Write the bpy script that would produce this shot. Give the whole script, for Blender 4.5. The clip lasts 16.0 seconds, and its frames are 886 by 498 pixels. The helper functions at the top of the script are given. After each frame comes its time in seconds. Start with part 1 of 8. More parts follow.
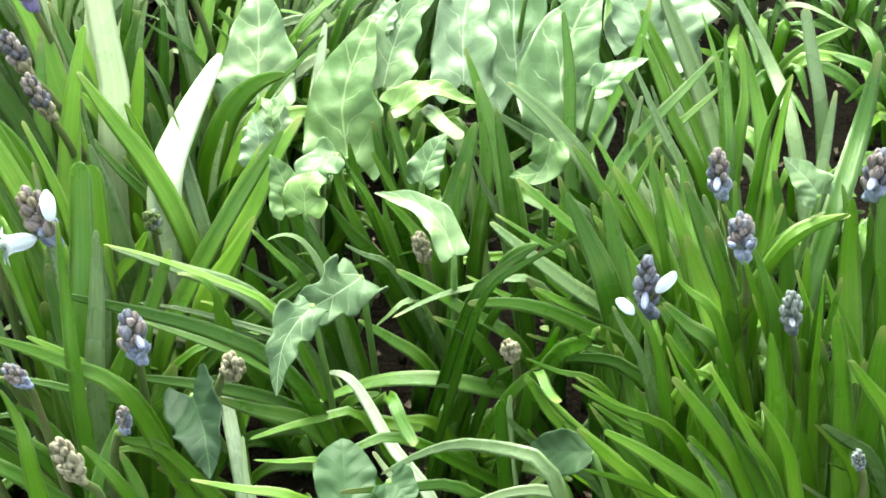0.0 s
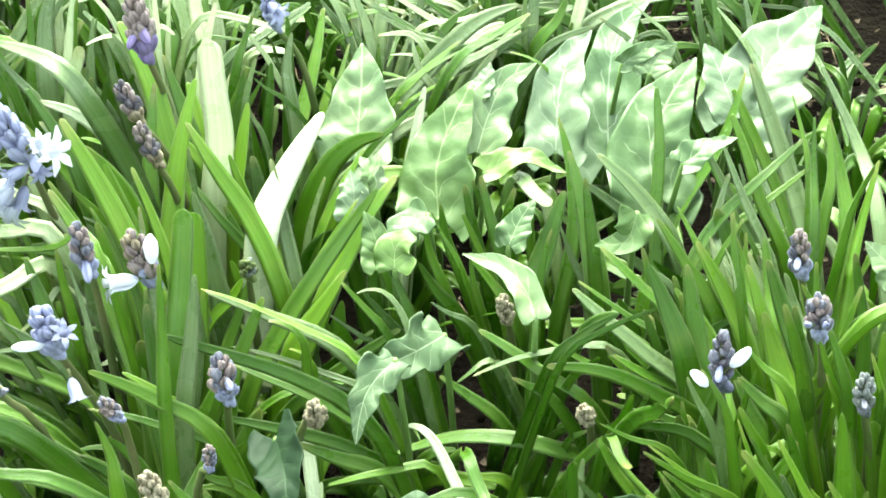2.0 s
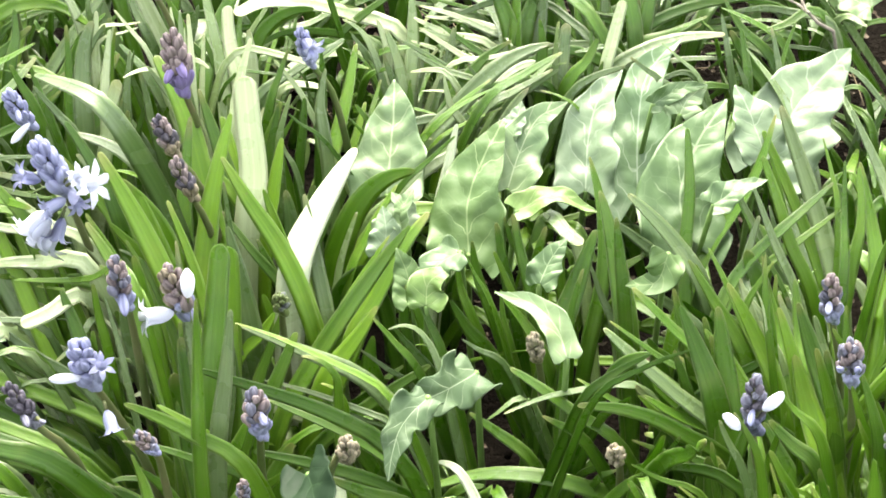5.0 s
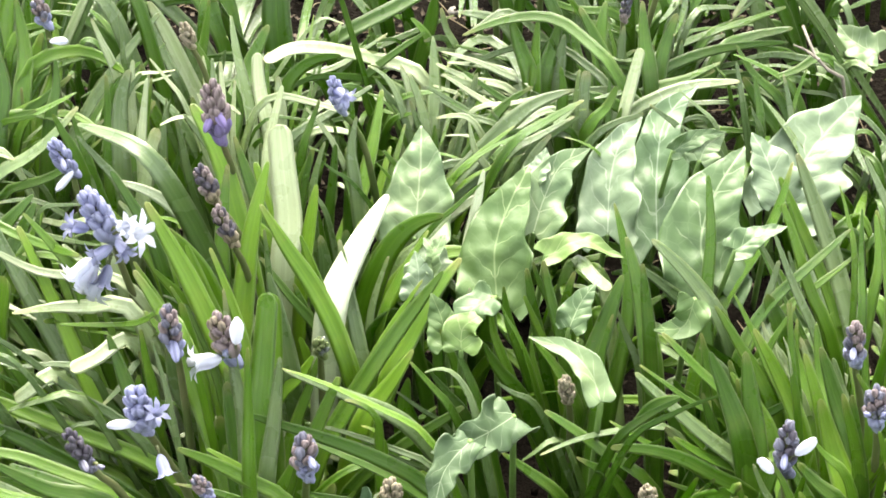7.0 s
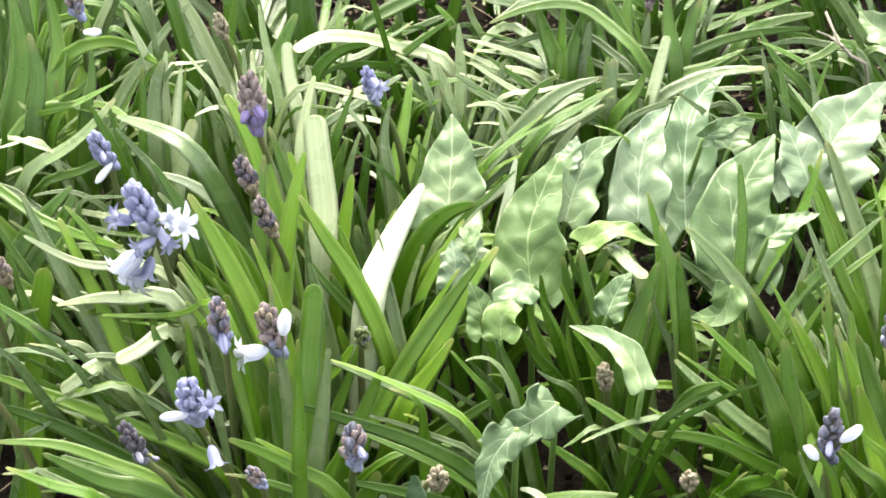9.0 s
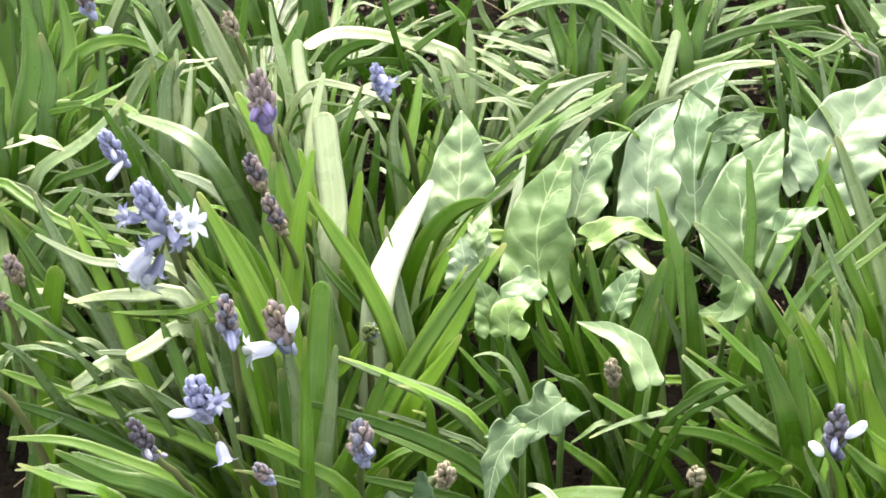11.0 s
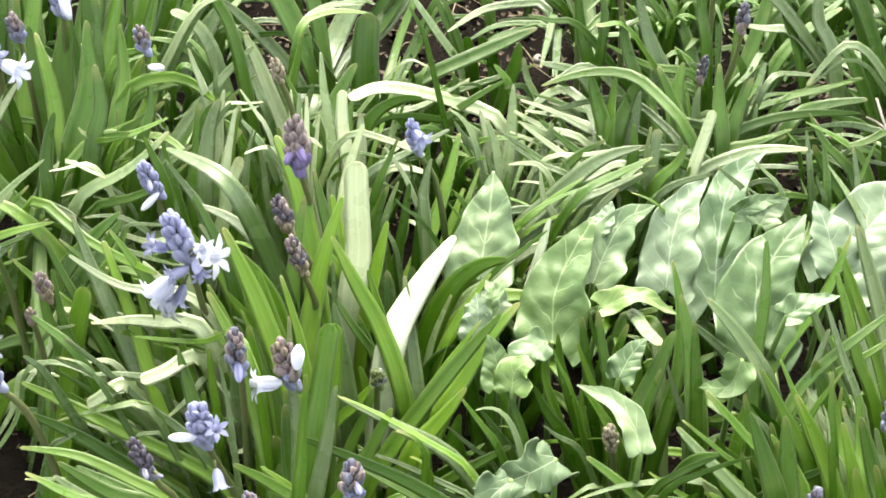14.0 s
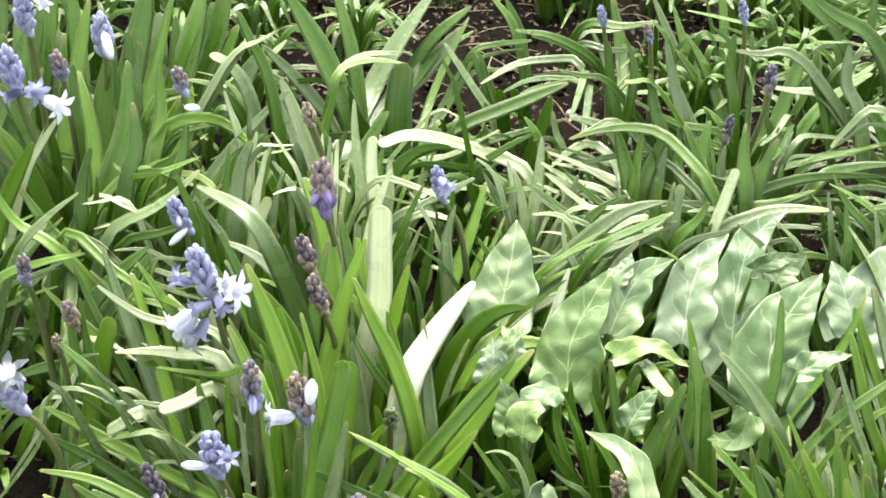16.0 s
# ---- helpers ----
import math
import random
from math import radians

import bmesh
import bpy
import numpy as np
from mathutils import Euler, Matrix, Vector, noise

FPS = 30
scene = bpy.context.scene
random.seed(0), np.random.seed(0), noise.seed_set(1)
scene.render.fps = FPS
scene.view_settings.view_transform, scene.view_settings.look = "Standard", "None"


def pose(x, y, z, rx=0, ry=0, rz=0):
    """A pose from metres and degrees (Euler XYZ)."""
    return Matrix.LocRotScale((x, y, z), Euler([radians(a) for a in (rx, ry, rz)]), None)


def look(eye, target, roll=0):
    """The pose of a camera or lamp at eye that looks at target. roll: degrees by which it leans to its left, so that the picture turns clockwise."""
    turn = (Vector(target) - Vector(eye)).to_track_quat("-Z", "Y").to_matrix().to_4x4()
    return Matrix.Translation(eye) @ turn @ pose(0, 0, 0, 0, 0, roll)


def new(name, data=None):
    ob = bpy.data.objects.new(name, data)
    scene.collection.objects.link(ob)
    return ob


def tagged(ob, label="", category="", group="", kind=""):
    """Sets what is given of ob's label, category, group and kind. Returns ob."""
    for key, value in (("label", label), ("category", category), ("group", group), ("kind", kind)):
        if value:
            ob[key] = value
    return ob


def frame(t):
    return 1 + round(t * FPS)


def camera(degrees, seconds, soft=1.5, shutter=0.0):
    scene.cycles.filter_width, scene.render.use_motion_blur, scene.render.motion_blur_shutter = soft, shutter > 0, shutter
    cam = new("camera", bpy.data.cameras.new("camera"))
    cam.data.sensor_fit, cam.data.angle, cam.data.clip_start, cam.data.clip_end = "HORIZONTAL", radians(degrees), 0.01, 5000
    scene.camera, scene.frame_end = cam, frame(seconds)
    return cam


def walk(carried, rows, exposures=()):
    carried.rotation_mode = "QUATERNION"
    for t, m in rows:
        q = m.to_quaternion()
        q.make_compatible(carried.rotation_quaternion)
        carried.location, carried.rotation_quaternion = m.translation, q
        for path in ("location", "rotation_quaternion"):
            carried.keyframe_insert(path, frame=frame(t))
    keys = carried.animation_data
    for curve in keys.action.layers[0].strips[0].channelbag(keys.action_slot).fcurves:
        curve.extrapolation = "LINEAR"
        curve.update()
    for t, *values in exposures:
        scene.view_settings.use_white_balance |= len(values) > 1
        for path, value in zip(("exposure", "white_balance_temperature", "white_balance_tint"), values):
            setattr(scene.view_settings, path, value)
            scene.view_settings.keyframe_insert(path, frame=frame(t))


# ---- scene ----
cam = camera(34.3, 16.0, soft=1.7)
PATH = [
    (0, (0.128, -0.729, 0.764), (0.215, 0.8, -0.523), -1.6),
    (0.5, (0.129, -0.735, 0.77), (0.159, 0.829, -0.476), -1.8),
    (1, (0.129, -0.743, 0.774), (0.119, 0.835, -0.455), -1.7),
    (1.5, (0.133, -0.748, 0.777), (0.096, 0.835, -0.444), -1.6),
    (2, (0.131, -0.751, 0.782), (0.095, 0.835, -0.436), -1.2),
    (2.5, (0.131, -0.753, 0.785), (0.091, 0.836, -0.429), -0.9),
    (3, (0.129, -0.754, 0.786), (0.087, 0.838, -0.423), -0.7),
    (5.5, (0.115, -0.751, 0.796), (0.061, 0.858, -0.39), -0.7),
    (6, (0.11, -0.749, 0.801), (0.056, 0.862, -0.383), -0.7),
    (6.5, (0.095, -0.757, 0.815), (0.057, 0.858, -0.364), -0.4),
    (7, (0.077, -0.769, 0.831), (0.057, 0.852, -0.34), -0.0),
    (7.5, (0.062, -0.769, 0.836), (0.048, 0.853, -0.334), 0.1),
    (8, (0.054, -0.77, 0.838), (0.038, 0.846, -0.34), -0.0),
    (8.5, (0.045, -0.772, 0.843), (0.036, 0.836, -0.346), 0.0),
    (9, (0.038, -0.772, 0.846), (0.039, 0.829, -0.353), 0.1),
    (11.5, (0.053, -0.773, 0.852), (0.016, 0.82, -0.357), -0.8),
    (12, (0.058, -0.774, 0.85), (0.011, 0.824, -0.351), -0.4),
    (12.5, (0.066, -0.779, 0.853), (0.005, 0.824, -0.341), 0.1),
    (13, (0.074, -0.785, 0.856), (-0.01, 0.829, -0.323), 0.7),
    (13.5, (0.084, -0.791, 0.86), (-0.027, 0.834, -0.3), 1.3),
    (14, (0.097, -0.797, 0.866), (-0.046, 0.839, -0.276), 1.8),
    (14.5, (0.107, -0.802, 0.869), (-0.064, 0.844, -0.253), 2.2),
    (15, (0.118, -0.807, 0.871), (-0.082, 0.849, -0.233), 2.4),
    (15.5, (0.121, -0.813, 0.87), (-0.091, 0.853, -0.216), 2.5),
    (16, (0.123, -0.818, 0.872), (-0.095, 0.852, -0.207), 2.6),
]
EXPOSURE = [
    (0, 2.58, 6850, -13),
    (0.5, 2.84, 6850, -13),
    (2.5, 2.76, 6850, -8),
    (5.5, 2.56, 7100, 8),
    (8.5, 2.42, 7100, 8),
    (16, 2.4, 7100, 8),
]
walk(cam, [(t, look(eye, target, roll)) for t, eye, target, roll in PATH], EXPOSURE)

# ---- light ----
world = bpy.data.worlds.new("sky")
scene.world = world
world.use_nodes = True
wn, wl = world.node_tree.nodes, world.node_tree.links
sky = wn.new("ShaderNodeTexSky")
sky.sky_type, sky.sun_disc = "NISHITA", False
SUN_UP, SUN_ROUND = radians(60), radians(-10)
sky.sun_elevation, sky.sun_rotation = SUN_UP, SUN_ROUND
sky.air_density, sky.dust_density = 1.2, 3.0
wn["Background"].inputs["Strength"].default_value = 0.15
haze = wn.new("ShaderNodeHueSaturation")
haze.inputs["Saturation"].default_value = 0.35
wl.new(sky.outputs[0], haze.inputs["Color"])
wl.new(haze.outputs[0], wn["Background"].inputs["Color"])
sun = new("sun", bpy.data.lights.new("sun", "SUN"))
sun.data.energy, sun.data.angle, sun.data.color = 2.1, radians(50), (1.0, 0.97, 0.91)
sun_way = Vector((math.sin(SUN_ROUND) * math.cos(SUN_UP), math.cos(SUN_ROUND) * math.cos(SUN_UP), math.sin(SUN_UP)))
sun.matrix_world = look(sun_way * 20, (0, 0, 0))


# ---- materials ----
def material(name, rough=0.5, spec=0.5):
    m = bpy.data.materials.new(name)
    m.use_nodes = True
    b = m.node_tree.nodes["Principled BSDF"]
    b.inputs["Roughness"].default_value = rough
    b.inputs["Specular IOR Level"].default_value = spec
    return m, m.node_tree.nodes, m.node_tree.links, b


def math_node(nodes, links, op, a, b=None, c=None):
    n = nodes.new("ShaderNodeMath")
    n.operation = op
    for i, v in enumerate((a, b, c)):
        if v is None:
            continue
        if isinstance(v, (int, float)):
            n.inputs[i].default_value = v
        else:
            links.new(v, n.inputs[i])
    return n.outputs[0]


def mixed(nodes, links, fac, a, b, blend="MIX"):
    n = nodes.new("ShaderNodeMix")
    n.data_type, n.blend_type = "RGBA", blend
    for i, v in ((0, fac), (6, a), (7, b)):
        if isinstance(v, (int, float)):
            n.inputs[i].default_value = v
        elif isinstance(v, tuple):
            n.inputs[i].default_value = (*v, 1)
        else:
            links.new(v, n.inputs[i])
    return n.outputs[2]


def noise_node(nodes, links, vec, scale, detail=3.0, rough=0.55):
    n = nodes.new("ShaderNodeTexNoise")
    n.inputs["Scale"].default_value, n.inputs["Detail"].default_value, n.inputs["Roughness"].default_value = scale, detail, rough
    if vec is not None:
        links.new(vec, n.inputs["Vector"])
    return n.outputs["Fac"]


def stretched(nodes, links, vec, scale):
    n = nodes.new("ShaderNodeVectorMath")
    n.operation = "MULTIPLY"
    links.new(vec, n.inputs[0])
    n.inputs[1].default_value = scale
    return n.outputs[0]


def thin(m, nodes, links, b, colour, share):
    """Lets part of the light through a thin leaf or petal."""
    t = nodes.new("ShaderNodeBsdfTranslucent")
    links.new(colour, t.inputs["Color"])
    x = nodes.new("ShaderNodeMixShader")
    x.inputs[0].default_value = share
    links.new(b.outputs[0], x.inputs[1])
    links.new(t.outputs[0], x.inputs[2])
    links.new(x.outputs[0], nodes["Material Output"].inputs["Surface"])


def bumped(nodes, links, b, height, strength, distance):
    n = nodes.new("ShaderNodeBump")
    n.inputs["Strength"].default_value, n.inputs["Distance"].default_value = strength, distance
    links.new(height, n.inputs["Height"])
    links.new(n.outputs[0], b.inputs["Normal"])


def strap_material(name, dark, light, yellow, rough, spec=0.55, share=0.31):
    """Fleshy strap leaf: long fine veins, a paler keel, blotches, and a yellowing tip. UV: x across, y along from base (0) to tip (1)."""
    m, n, l, b = material(name, rough, spec)
    uv = n.new("ShaderNodeUVMap").outputs[0]
    sep = n.new("ShaderNodeSeparateXYZ")
    l.new(uv, sep.inputs[0])
    info = n.new("ShaderNodeObjectInfo").outputs["Random"]
    base = mixed(n, l, info, dark, light)
    veins = noise_node(n, l, stretched(n, l, uv, (26, 0.9, 1)), 1.0, 2)
    base = mixed(n, l, math_node(n, l, "MULTIPLY", veins, 0.5), base, tuple(c * 1.5 for c in light))
    obj = n.new("ShaderNodeTexCoord").outputs["Object"]
    blotch = noise_node(n, l, obj, 45, 3)
    base = mixed(n, l, ramp_fac(n, l, blotch, 0.5, 0.75, 0.3), base, yellow)
    keel = math_node(n, l, "ABSOLUTE", math_node(n, l, "SUBTRACT", sep.outputs[0], 0.5))
    keel = math_node(n, l, "SUBTRACT", 1.0, math_node(n, l, "MULTIPLY", keel, 14))
    base = mixed(n, l, math_node(n, l, "MULTIPLY", math_node(n, l, "MAXIMUM", keel, 0.0), 0.25), base, tuple(c * 1.7 for c in light))
    reach = math_node(n, l, "MULTIPLY_ADD", math_node(n, l, "FRACT", math_node(n, l, "MULTIPLY", info, 13.7)), -0.07, 1.0)
    tip = math_node(n, l, "MULTIPLY", math_node(n, l, "MAXIMUM", math_node(n, l, "SUBTRACT", sep.outputs[1], reach), 0.0), 9.0)
    base = mixed(n, l, math_node(n, l, "MINIMUM", tip, 0.8), base, (0.34, 0.3, 0.12))
    specks = noise_node(n, l, obj, 420, 2)
    base = mixed(n, l, ramp_fac(n, l, specks, 0.66, 0.74, 0.5), base, (0.16, 0.15, 0.06))
    # bright glints along both leaf edges, painted as a pale margin
    rim_glint = math_node(n, l, "ABSOLUTE", math_node(n, l, "SUBTRACT", sep.outputs[0], 0.5))
    base = mixed(n, l, ramp_fac(n, l, rim_glint, 0.44, 0.5, 0.4), base, (0.4, 0.45, 0.24))
    l.new(base, b.inputs["Base Color"])
    fine = noise_node(n, l, stretched(n, l, uv, (22, 1.6, 1)), 1.0, 3)
    dents = noise_node(n, l, obj, 60, 2)
    bumped(n, l, b, math_node(n, l, "ADD", fine, math_node(n, l, "MULTIPLY", dents, 0.8)), 0.45, 0.0016)
    gl = math_node(n, l, "MULTIPLY_ADD", blotch, 0.22, rough - 0.1)
    l.new(gl, b.inputs["Roughness"])
    thin(m, n, l, b, mixed(n, l, 0.5, base, (light[0] * 1.7, light[1] * 2.0, light[2] * 0.9)), share)
    return m


def ramp_fac(n, l, v, low, high, most):
    r = n.new("ShaderNodeMapRange")
    r.inputs["From Min"].default_value, r.inputs["From Max"].default_value, r.inputs["To Max"].default_value = low, high, most
    l.new(v, r.inputs["Value"])
    return r.outputs[0]


def arum_material(name, dark, light, vein, rough, spec=0.5):
    """Arrow-shaped leaf with pale branching veins. UV: x from -1 to 1 across, y from base to tip."""
    m, n, l, b = material(name, rough, spec)
    uv = n.new("ShaderNodeUVMap").outputs[0]
    obj = n.new("ShaderNodeTexCoord").outputs["Object"]
    wob = noise_node(n, l, obj, 40, 2)
    sep = n.new("ShaderNodeSeparateXYZ")
    l.new(uv, sep.inputs[0])
    side = math_node(n, l, "ABSOLUTE", sep.outputs[0])
    along = math_node(n, l, "SUBTRACT", math_node(n, l, "ADD", sep.outputs[1], math_node(n, l, "MULTIPLY", wob, 0.3)), math_node(n, l, "MULTIPLY", side, 0.3))
    saw = math_node(n, l, "ABSOLUTE", math_node(n, l, "SUBTRACT", math_node(n, l, "FRACT", math_node(n, l, "MULTIPLY", along, 4.8)), 0.5))
    rib = ramp_fac(n, l, saw, 0.045, 0.012, 0.9)
    rib = math_node(n, l, "MULTIPLY", rib, ramp_fac(n, l, side, 0.8, 0.25, 1.0))
    rib = math_node(n, l, "MULTIPLY", rib, ramp_fac(n, l, noise_node(n, l, obj, 55, 2), 0.35, 0.5, 1.0))
    mid = math_node(n, l, "MAXIMUM", ramp_fac(n, l, side, 0.03, 0.01, 0.8), ramp_fac(n, l, side, 0.95, 0.99, 0.7))
    cells = n.new("ShaderNodeTexVoronoi")
    cells.feature = "DISTANCE_TO_EDGE"
    cells.inputs["Scale"].default_value = 70
    l.new(obj, cells.inputs["Vector"])
    net = ramp_fac(n, l, cells.outputs["Distance"], 0.05, 0.0, 0.12)
    lines = math_node(n, l, "MAXIMUM", math_node(n, l, "MAXIMUM", rib, mid), net)
    blotch = noise_node(n, l, obj, 28, 4)
    base = mixed(n, l, ramp_fac(n, l, blotch, 0.25, 0.78, 1.0), dark, light)
    info = n.new("ShaderNodeObjectInfo").outputs["Random"]
    base = mixed(n, l, math_node(n, l, "MULTIPLY", info, 0.4), base, light)
    base = mixed(n, l, math_node(n, l, "MULTIPLY", lines, 0.85), base, vein)
    l.new(base, b.inputs["Base Color"])
    dent = math_node(n, l, "MAXIMUM", ramp_fac(n, l, saw, 0.12, 0.0, 0.1), ramp_fac(n, l, cells.outputs["Distance"], 0.3, 0.0, 0.07))
    l.new(math_node(n, l, "MULTIPLY_ADD", noise_node(n, l, obj, 34, 3), 0.3, rough - 0.04), b.inputs["Roughness"])
    bumped(n, l, b, math_node(n, l, "ADD", math_node(n, l, "SUBTRACT", blotch, dent), math_node(n, l, "MULTIPLY", noise_node(n, l, obj, 65, 2), 0.55)), 0.5, 0.0028)
    thin(m, n, l, b, mixed(n, l, 0.4, base, (0.26, 0.46, 0.12)), 0.16)
    return m


def petal_material(name, base_c, edge_c, share=0.3, furrow_shade=0.75):
    m, n, l, b = material(name, 0.45, 0.4)
    obj = n.new("ShaderNodeTexCoord").outputs["Object"]
    uv = n.new("ShaderNodeUVMap").outputs[0]
    f = noise_node(n, l, obj, 160, 3)
    stripe = noise_node(n, l, stretched(n, l, uv, (18, 1.5, 1)), 1.0, 2)
    info = n.new("ShaderNodeObjectInfo").outputs["Random"]
    c = mixed(n, l, f, base_c, edge_c)
    sep = n.new("ShaderNodeSeparateXYZ")
    l.new(uv, sep.inputs[0])
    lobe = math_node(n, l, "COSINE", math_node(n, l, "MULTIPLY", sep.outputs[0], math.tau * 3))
    # crease shade painted dark between tepals; their midlines darkened at half strength
    c = mixed(n, l, ramp_fac(n, l, lobe, -0.3, -0.9, furrow_shade), c, tuple(v * 0.35 for v in base_c))
    c = mixed(n, l, ramp_fac(n, l, lobe, 0.9, 1.0, furrow_shade * 0.5), c, tuple(v * 0.6 for v in base_c))
    c = mixed(n, l, math_node(n, l, "MULTIPLY", stripe, 0.5), c, tuple(v * 0.65 for v in base_c))
    c = mixed(n, l, math_node(n, l, "MULTIPLY", info, 0.35), c, edge_c)
    l.new(c, b.inputs["Base Color"])
    bumped(n, l, b, stripe, 0.2, 0.0005)
    thin(m, n, l, b, c, share)
    return m


def plain_material(name, a, c, scale, rough, relief=0.002, spec=0.35):
    m, n, l, b = material(name, rough, spec)
    obj = n.new("ShaderNodeTexCoord").outputs["Object"]
    f = noise_node(n, l, obj, scale, 6, 0.65)
    g = noise_node(n, l, obj, scale * 7, 3)
    info = n.new("ShaderNodeObjectInfo").outputs["Random"]
    col = mixed(n, l, ramp_fac(n, l, f, 0.3, 0.7, 1.0), a, c)
    col = mixed(n, l, math_node(n, l, "MULTIPLY", g, 0.4), col, tuple(v * 0.5 for v in a))
    col = mixed(n, l, math_node(n, l, "MULTIPLY", info, 0.3), col, c)
    l.new(col, b.inputs["Base Color"])
    bumped(n, l, b, math_node(n, l, "ADD", f, g), 0.6, relief)
    return m


STRAP = [
    strap_material("strap_green", (0.049, 0.124, 0.008), (0.102, 0.208, 0.016), (0.23, 0.31, 0.05), 0.29, 0.6),
    strap_material("strap_deep", (0.028, 0.082, 0.004), (0.064, 0.15, 0.009), (0.16, 0.23, 0.05), 0.29, 0.6),
    # leaf green whitened in the base colour for the sky's sheen
    strap_material("strap_sheen", (0.24, 0.31, 0.15), (0.38, 0.44, 0.27), (0.4, 0.45, 0.25), 0.27, 0.9, 0.25),
    strap_material("strap_grey", (0.06, 0.118, 0.034), (0.13, 0.195, 0.074), (0.25, 0.31, 0.12), 0.26, 0.9),
    strap_material("strap_fresh", (0.062, 0.15, 0.007), (0.118, 0.232, 0.014), (0.24, 0.33, 0.045), 0.31, 0.55),
    # the same painted sheen, whiter still
    strap_material("strap_strong_sheen", (0.28, 0.34, 0.2), (0.41, 0.47, 0.32), (0.4, 0.46, 0.28), 0.27, 0.9, 0.15),
]
ARUM = {
    "dark": arum_material("arum_blue_green", (0.062, 0.122, 0.05), (0.115, 0.19, 0.088), (0.309, 0.389, 0.275), 0.28),
    "mid": arum_material("arum_mid_green", (0.049, 0.096, 0.036), (0.089, 0.154, 0.056), (0.309, 0.389, 0.228), 0.3),
    "green": arum_material("arum_fresh_green", (0.045, 0.101, 0.024), (0.094, 0.162, 0.045), (0.243, 0.324, 0.147), 0.36, 0.5),
    "blue": arum_material("arum_silver_green", (0.085, 0.145, 0.072), (0.155, 0.22, 0.12), (0.34, 0.41, 0.28), 0.34, 0.7),
    # arum green darkened to paint in the shade low in the bed
    "shade": arum_material("arum_shaded_green", (0.008, 0.022, 0.009), (0.016, 0.036, 0.015), (0.05, 0.09, 0.042), 0.5, 0.2),
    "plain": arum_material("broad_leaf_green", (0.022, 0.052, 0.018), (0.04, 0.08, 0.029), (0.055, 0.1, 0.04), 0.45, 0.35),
    "torn": arum_material("arum_grey_green", (0.036, 0.073, 0.031), (0.086, 0.134, 0.061), (0.292, 0.356, 0.228), 0.42, 0.35),
    "fresh": arum_material("arum_yellow_green", (0.081, 0.154, 0.032), (0.147, 0.228, 0.061), (0.292, 0.373, 0.162), 0.34),
    "pale": arum_material("arum_pale_green", (0.081, 0.147, 0.061), (0.162, 0.228, 0.105), (0.365, 0.430, 0.259), 0.32),
}
PETAL = {
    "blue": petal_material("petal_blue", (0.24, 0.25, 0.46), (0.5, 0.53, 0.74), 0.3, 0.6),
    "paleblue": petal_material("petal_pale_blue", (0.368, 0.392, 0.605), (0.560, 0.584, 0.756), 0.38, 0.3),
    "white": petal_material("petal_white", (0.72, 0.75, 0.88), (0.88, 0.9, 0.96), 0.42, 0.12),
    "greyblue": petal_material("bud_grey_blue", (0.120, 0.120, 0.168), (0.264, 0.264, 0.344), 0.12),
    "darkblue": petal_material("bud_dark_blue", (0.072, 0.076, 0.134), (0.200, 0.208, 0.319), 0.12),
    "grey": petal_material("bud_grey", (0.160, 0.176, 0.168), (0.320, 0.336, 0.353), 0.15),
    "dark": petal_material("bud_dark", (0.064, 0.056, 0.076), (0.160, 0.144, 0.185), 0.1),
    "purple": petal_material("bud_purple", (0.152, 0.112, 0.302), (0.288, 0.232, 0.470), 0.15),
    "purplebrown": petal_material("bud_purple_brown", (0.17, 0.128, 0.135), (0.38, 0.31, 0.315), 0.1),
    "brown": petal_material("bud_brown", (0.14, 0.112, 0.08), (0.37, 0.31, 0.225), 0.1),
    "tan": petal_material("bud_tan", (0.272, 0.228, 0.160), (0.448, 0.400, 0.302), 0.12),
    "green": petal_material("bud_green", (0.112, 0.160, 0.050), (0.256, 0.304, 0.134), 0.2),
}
STALK = plain_material("flower_stalk_green", (0.07, 0.13, 0.03), (0.13, 0.12, 0.06), 30, 0.42, 0.0005)
PETIOLE = plain_material("petiole_green", (0.1, 0.18, 0.05), (0.16, 0.26, 0.07), 30, 0.4, 0.0005)
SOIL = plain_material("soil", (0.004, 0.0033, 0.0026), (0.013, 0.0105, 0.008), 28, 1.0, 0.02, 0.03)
STRAW = plain_material("dry_straw", (0.2, 0.145, 0.085), (0.38, 0.3, 0.19), 60, 0.7)
BARK = plain_material("twig_bark", (0.1, 0.085, 0.065), (0.3, 0.27, 0.22), 80, 0.8)
PEBBLE = plain_material("pebble", (0.22, 0.2, 0.17), (0.4, 0.37, 0.33), 40, 0.8)
DEAD = plain_material("dead_leaf_brown", (0.05, 0.036, 0.025), (0.14, 0.105, 0.07), 50, 0.75)


# ---- building ----
def part(name, bm, mat, parent, label=""):
    me = bpy.data.meshes.new(name)
    bm.to_mesh(me)
    bm.free()
    me.materials.append(mat)
    me.polygons.foreach_set("use_smooth", [True] * len(me.polygons))
    ob = new(name, me)
    ob.parent = parent
    return tagged(ob, label)


def thing(name, x, y, z):
    e = new(name)
    e.empty_display_size = 0.02
    e.location = (x, y, z)
    return e


def ground_z(x, y):
    return 0.2 * min(max(y, -0.15), 0.6)


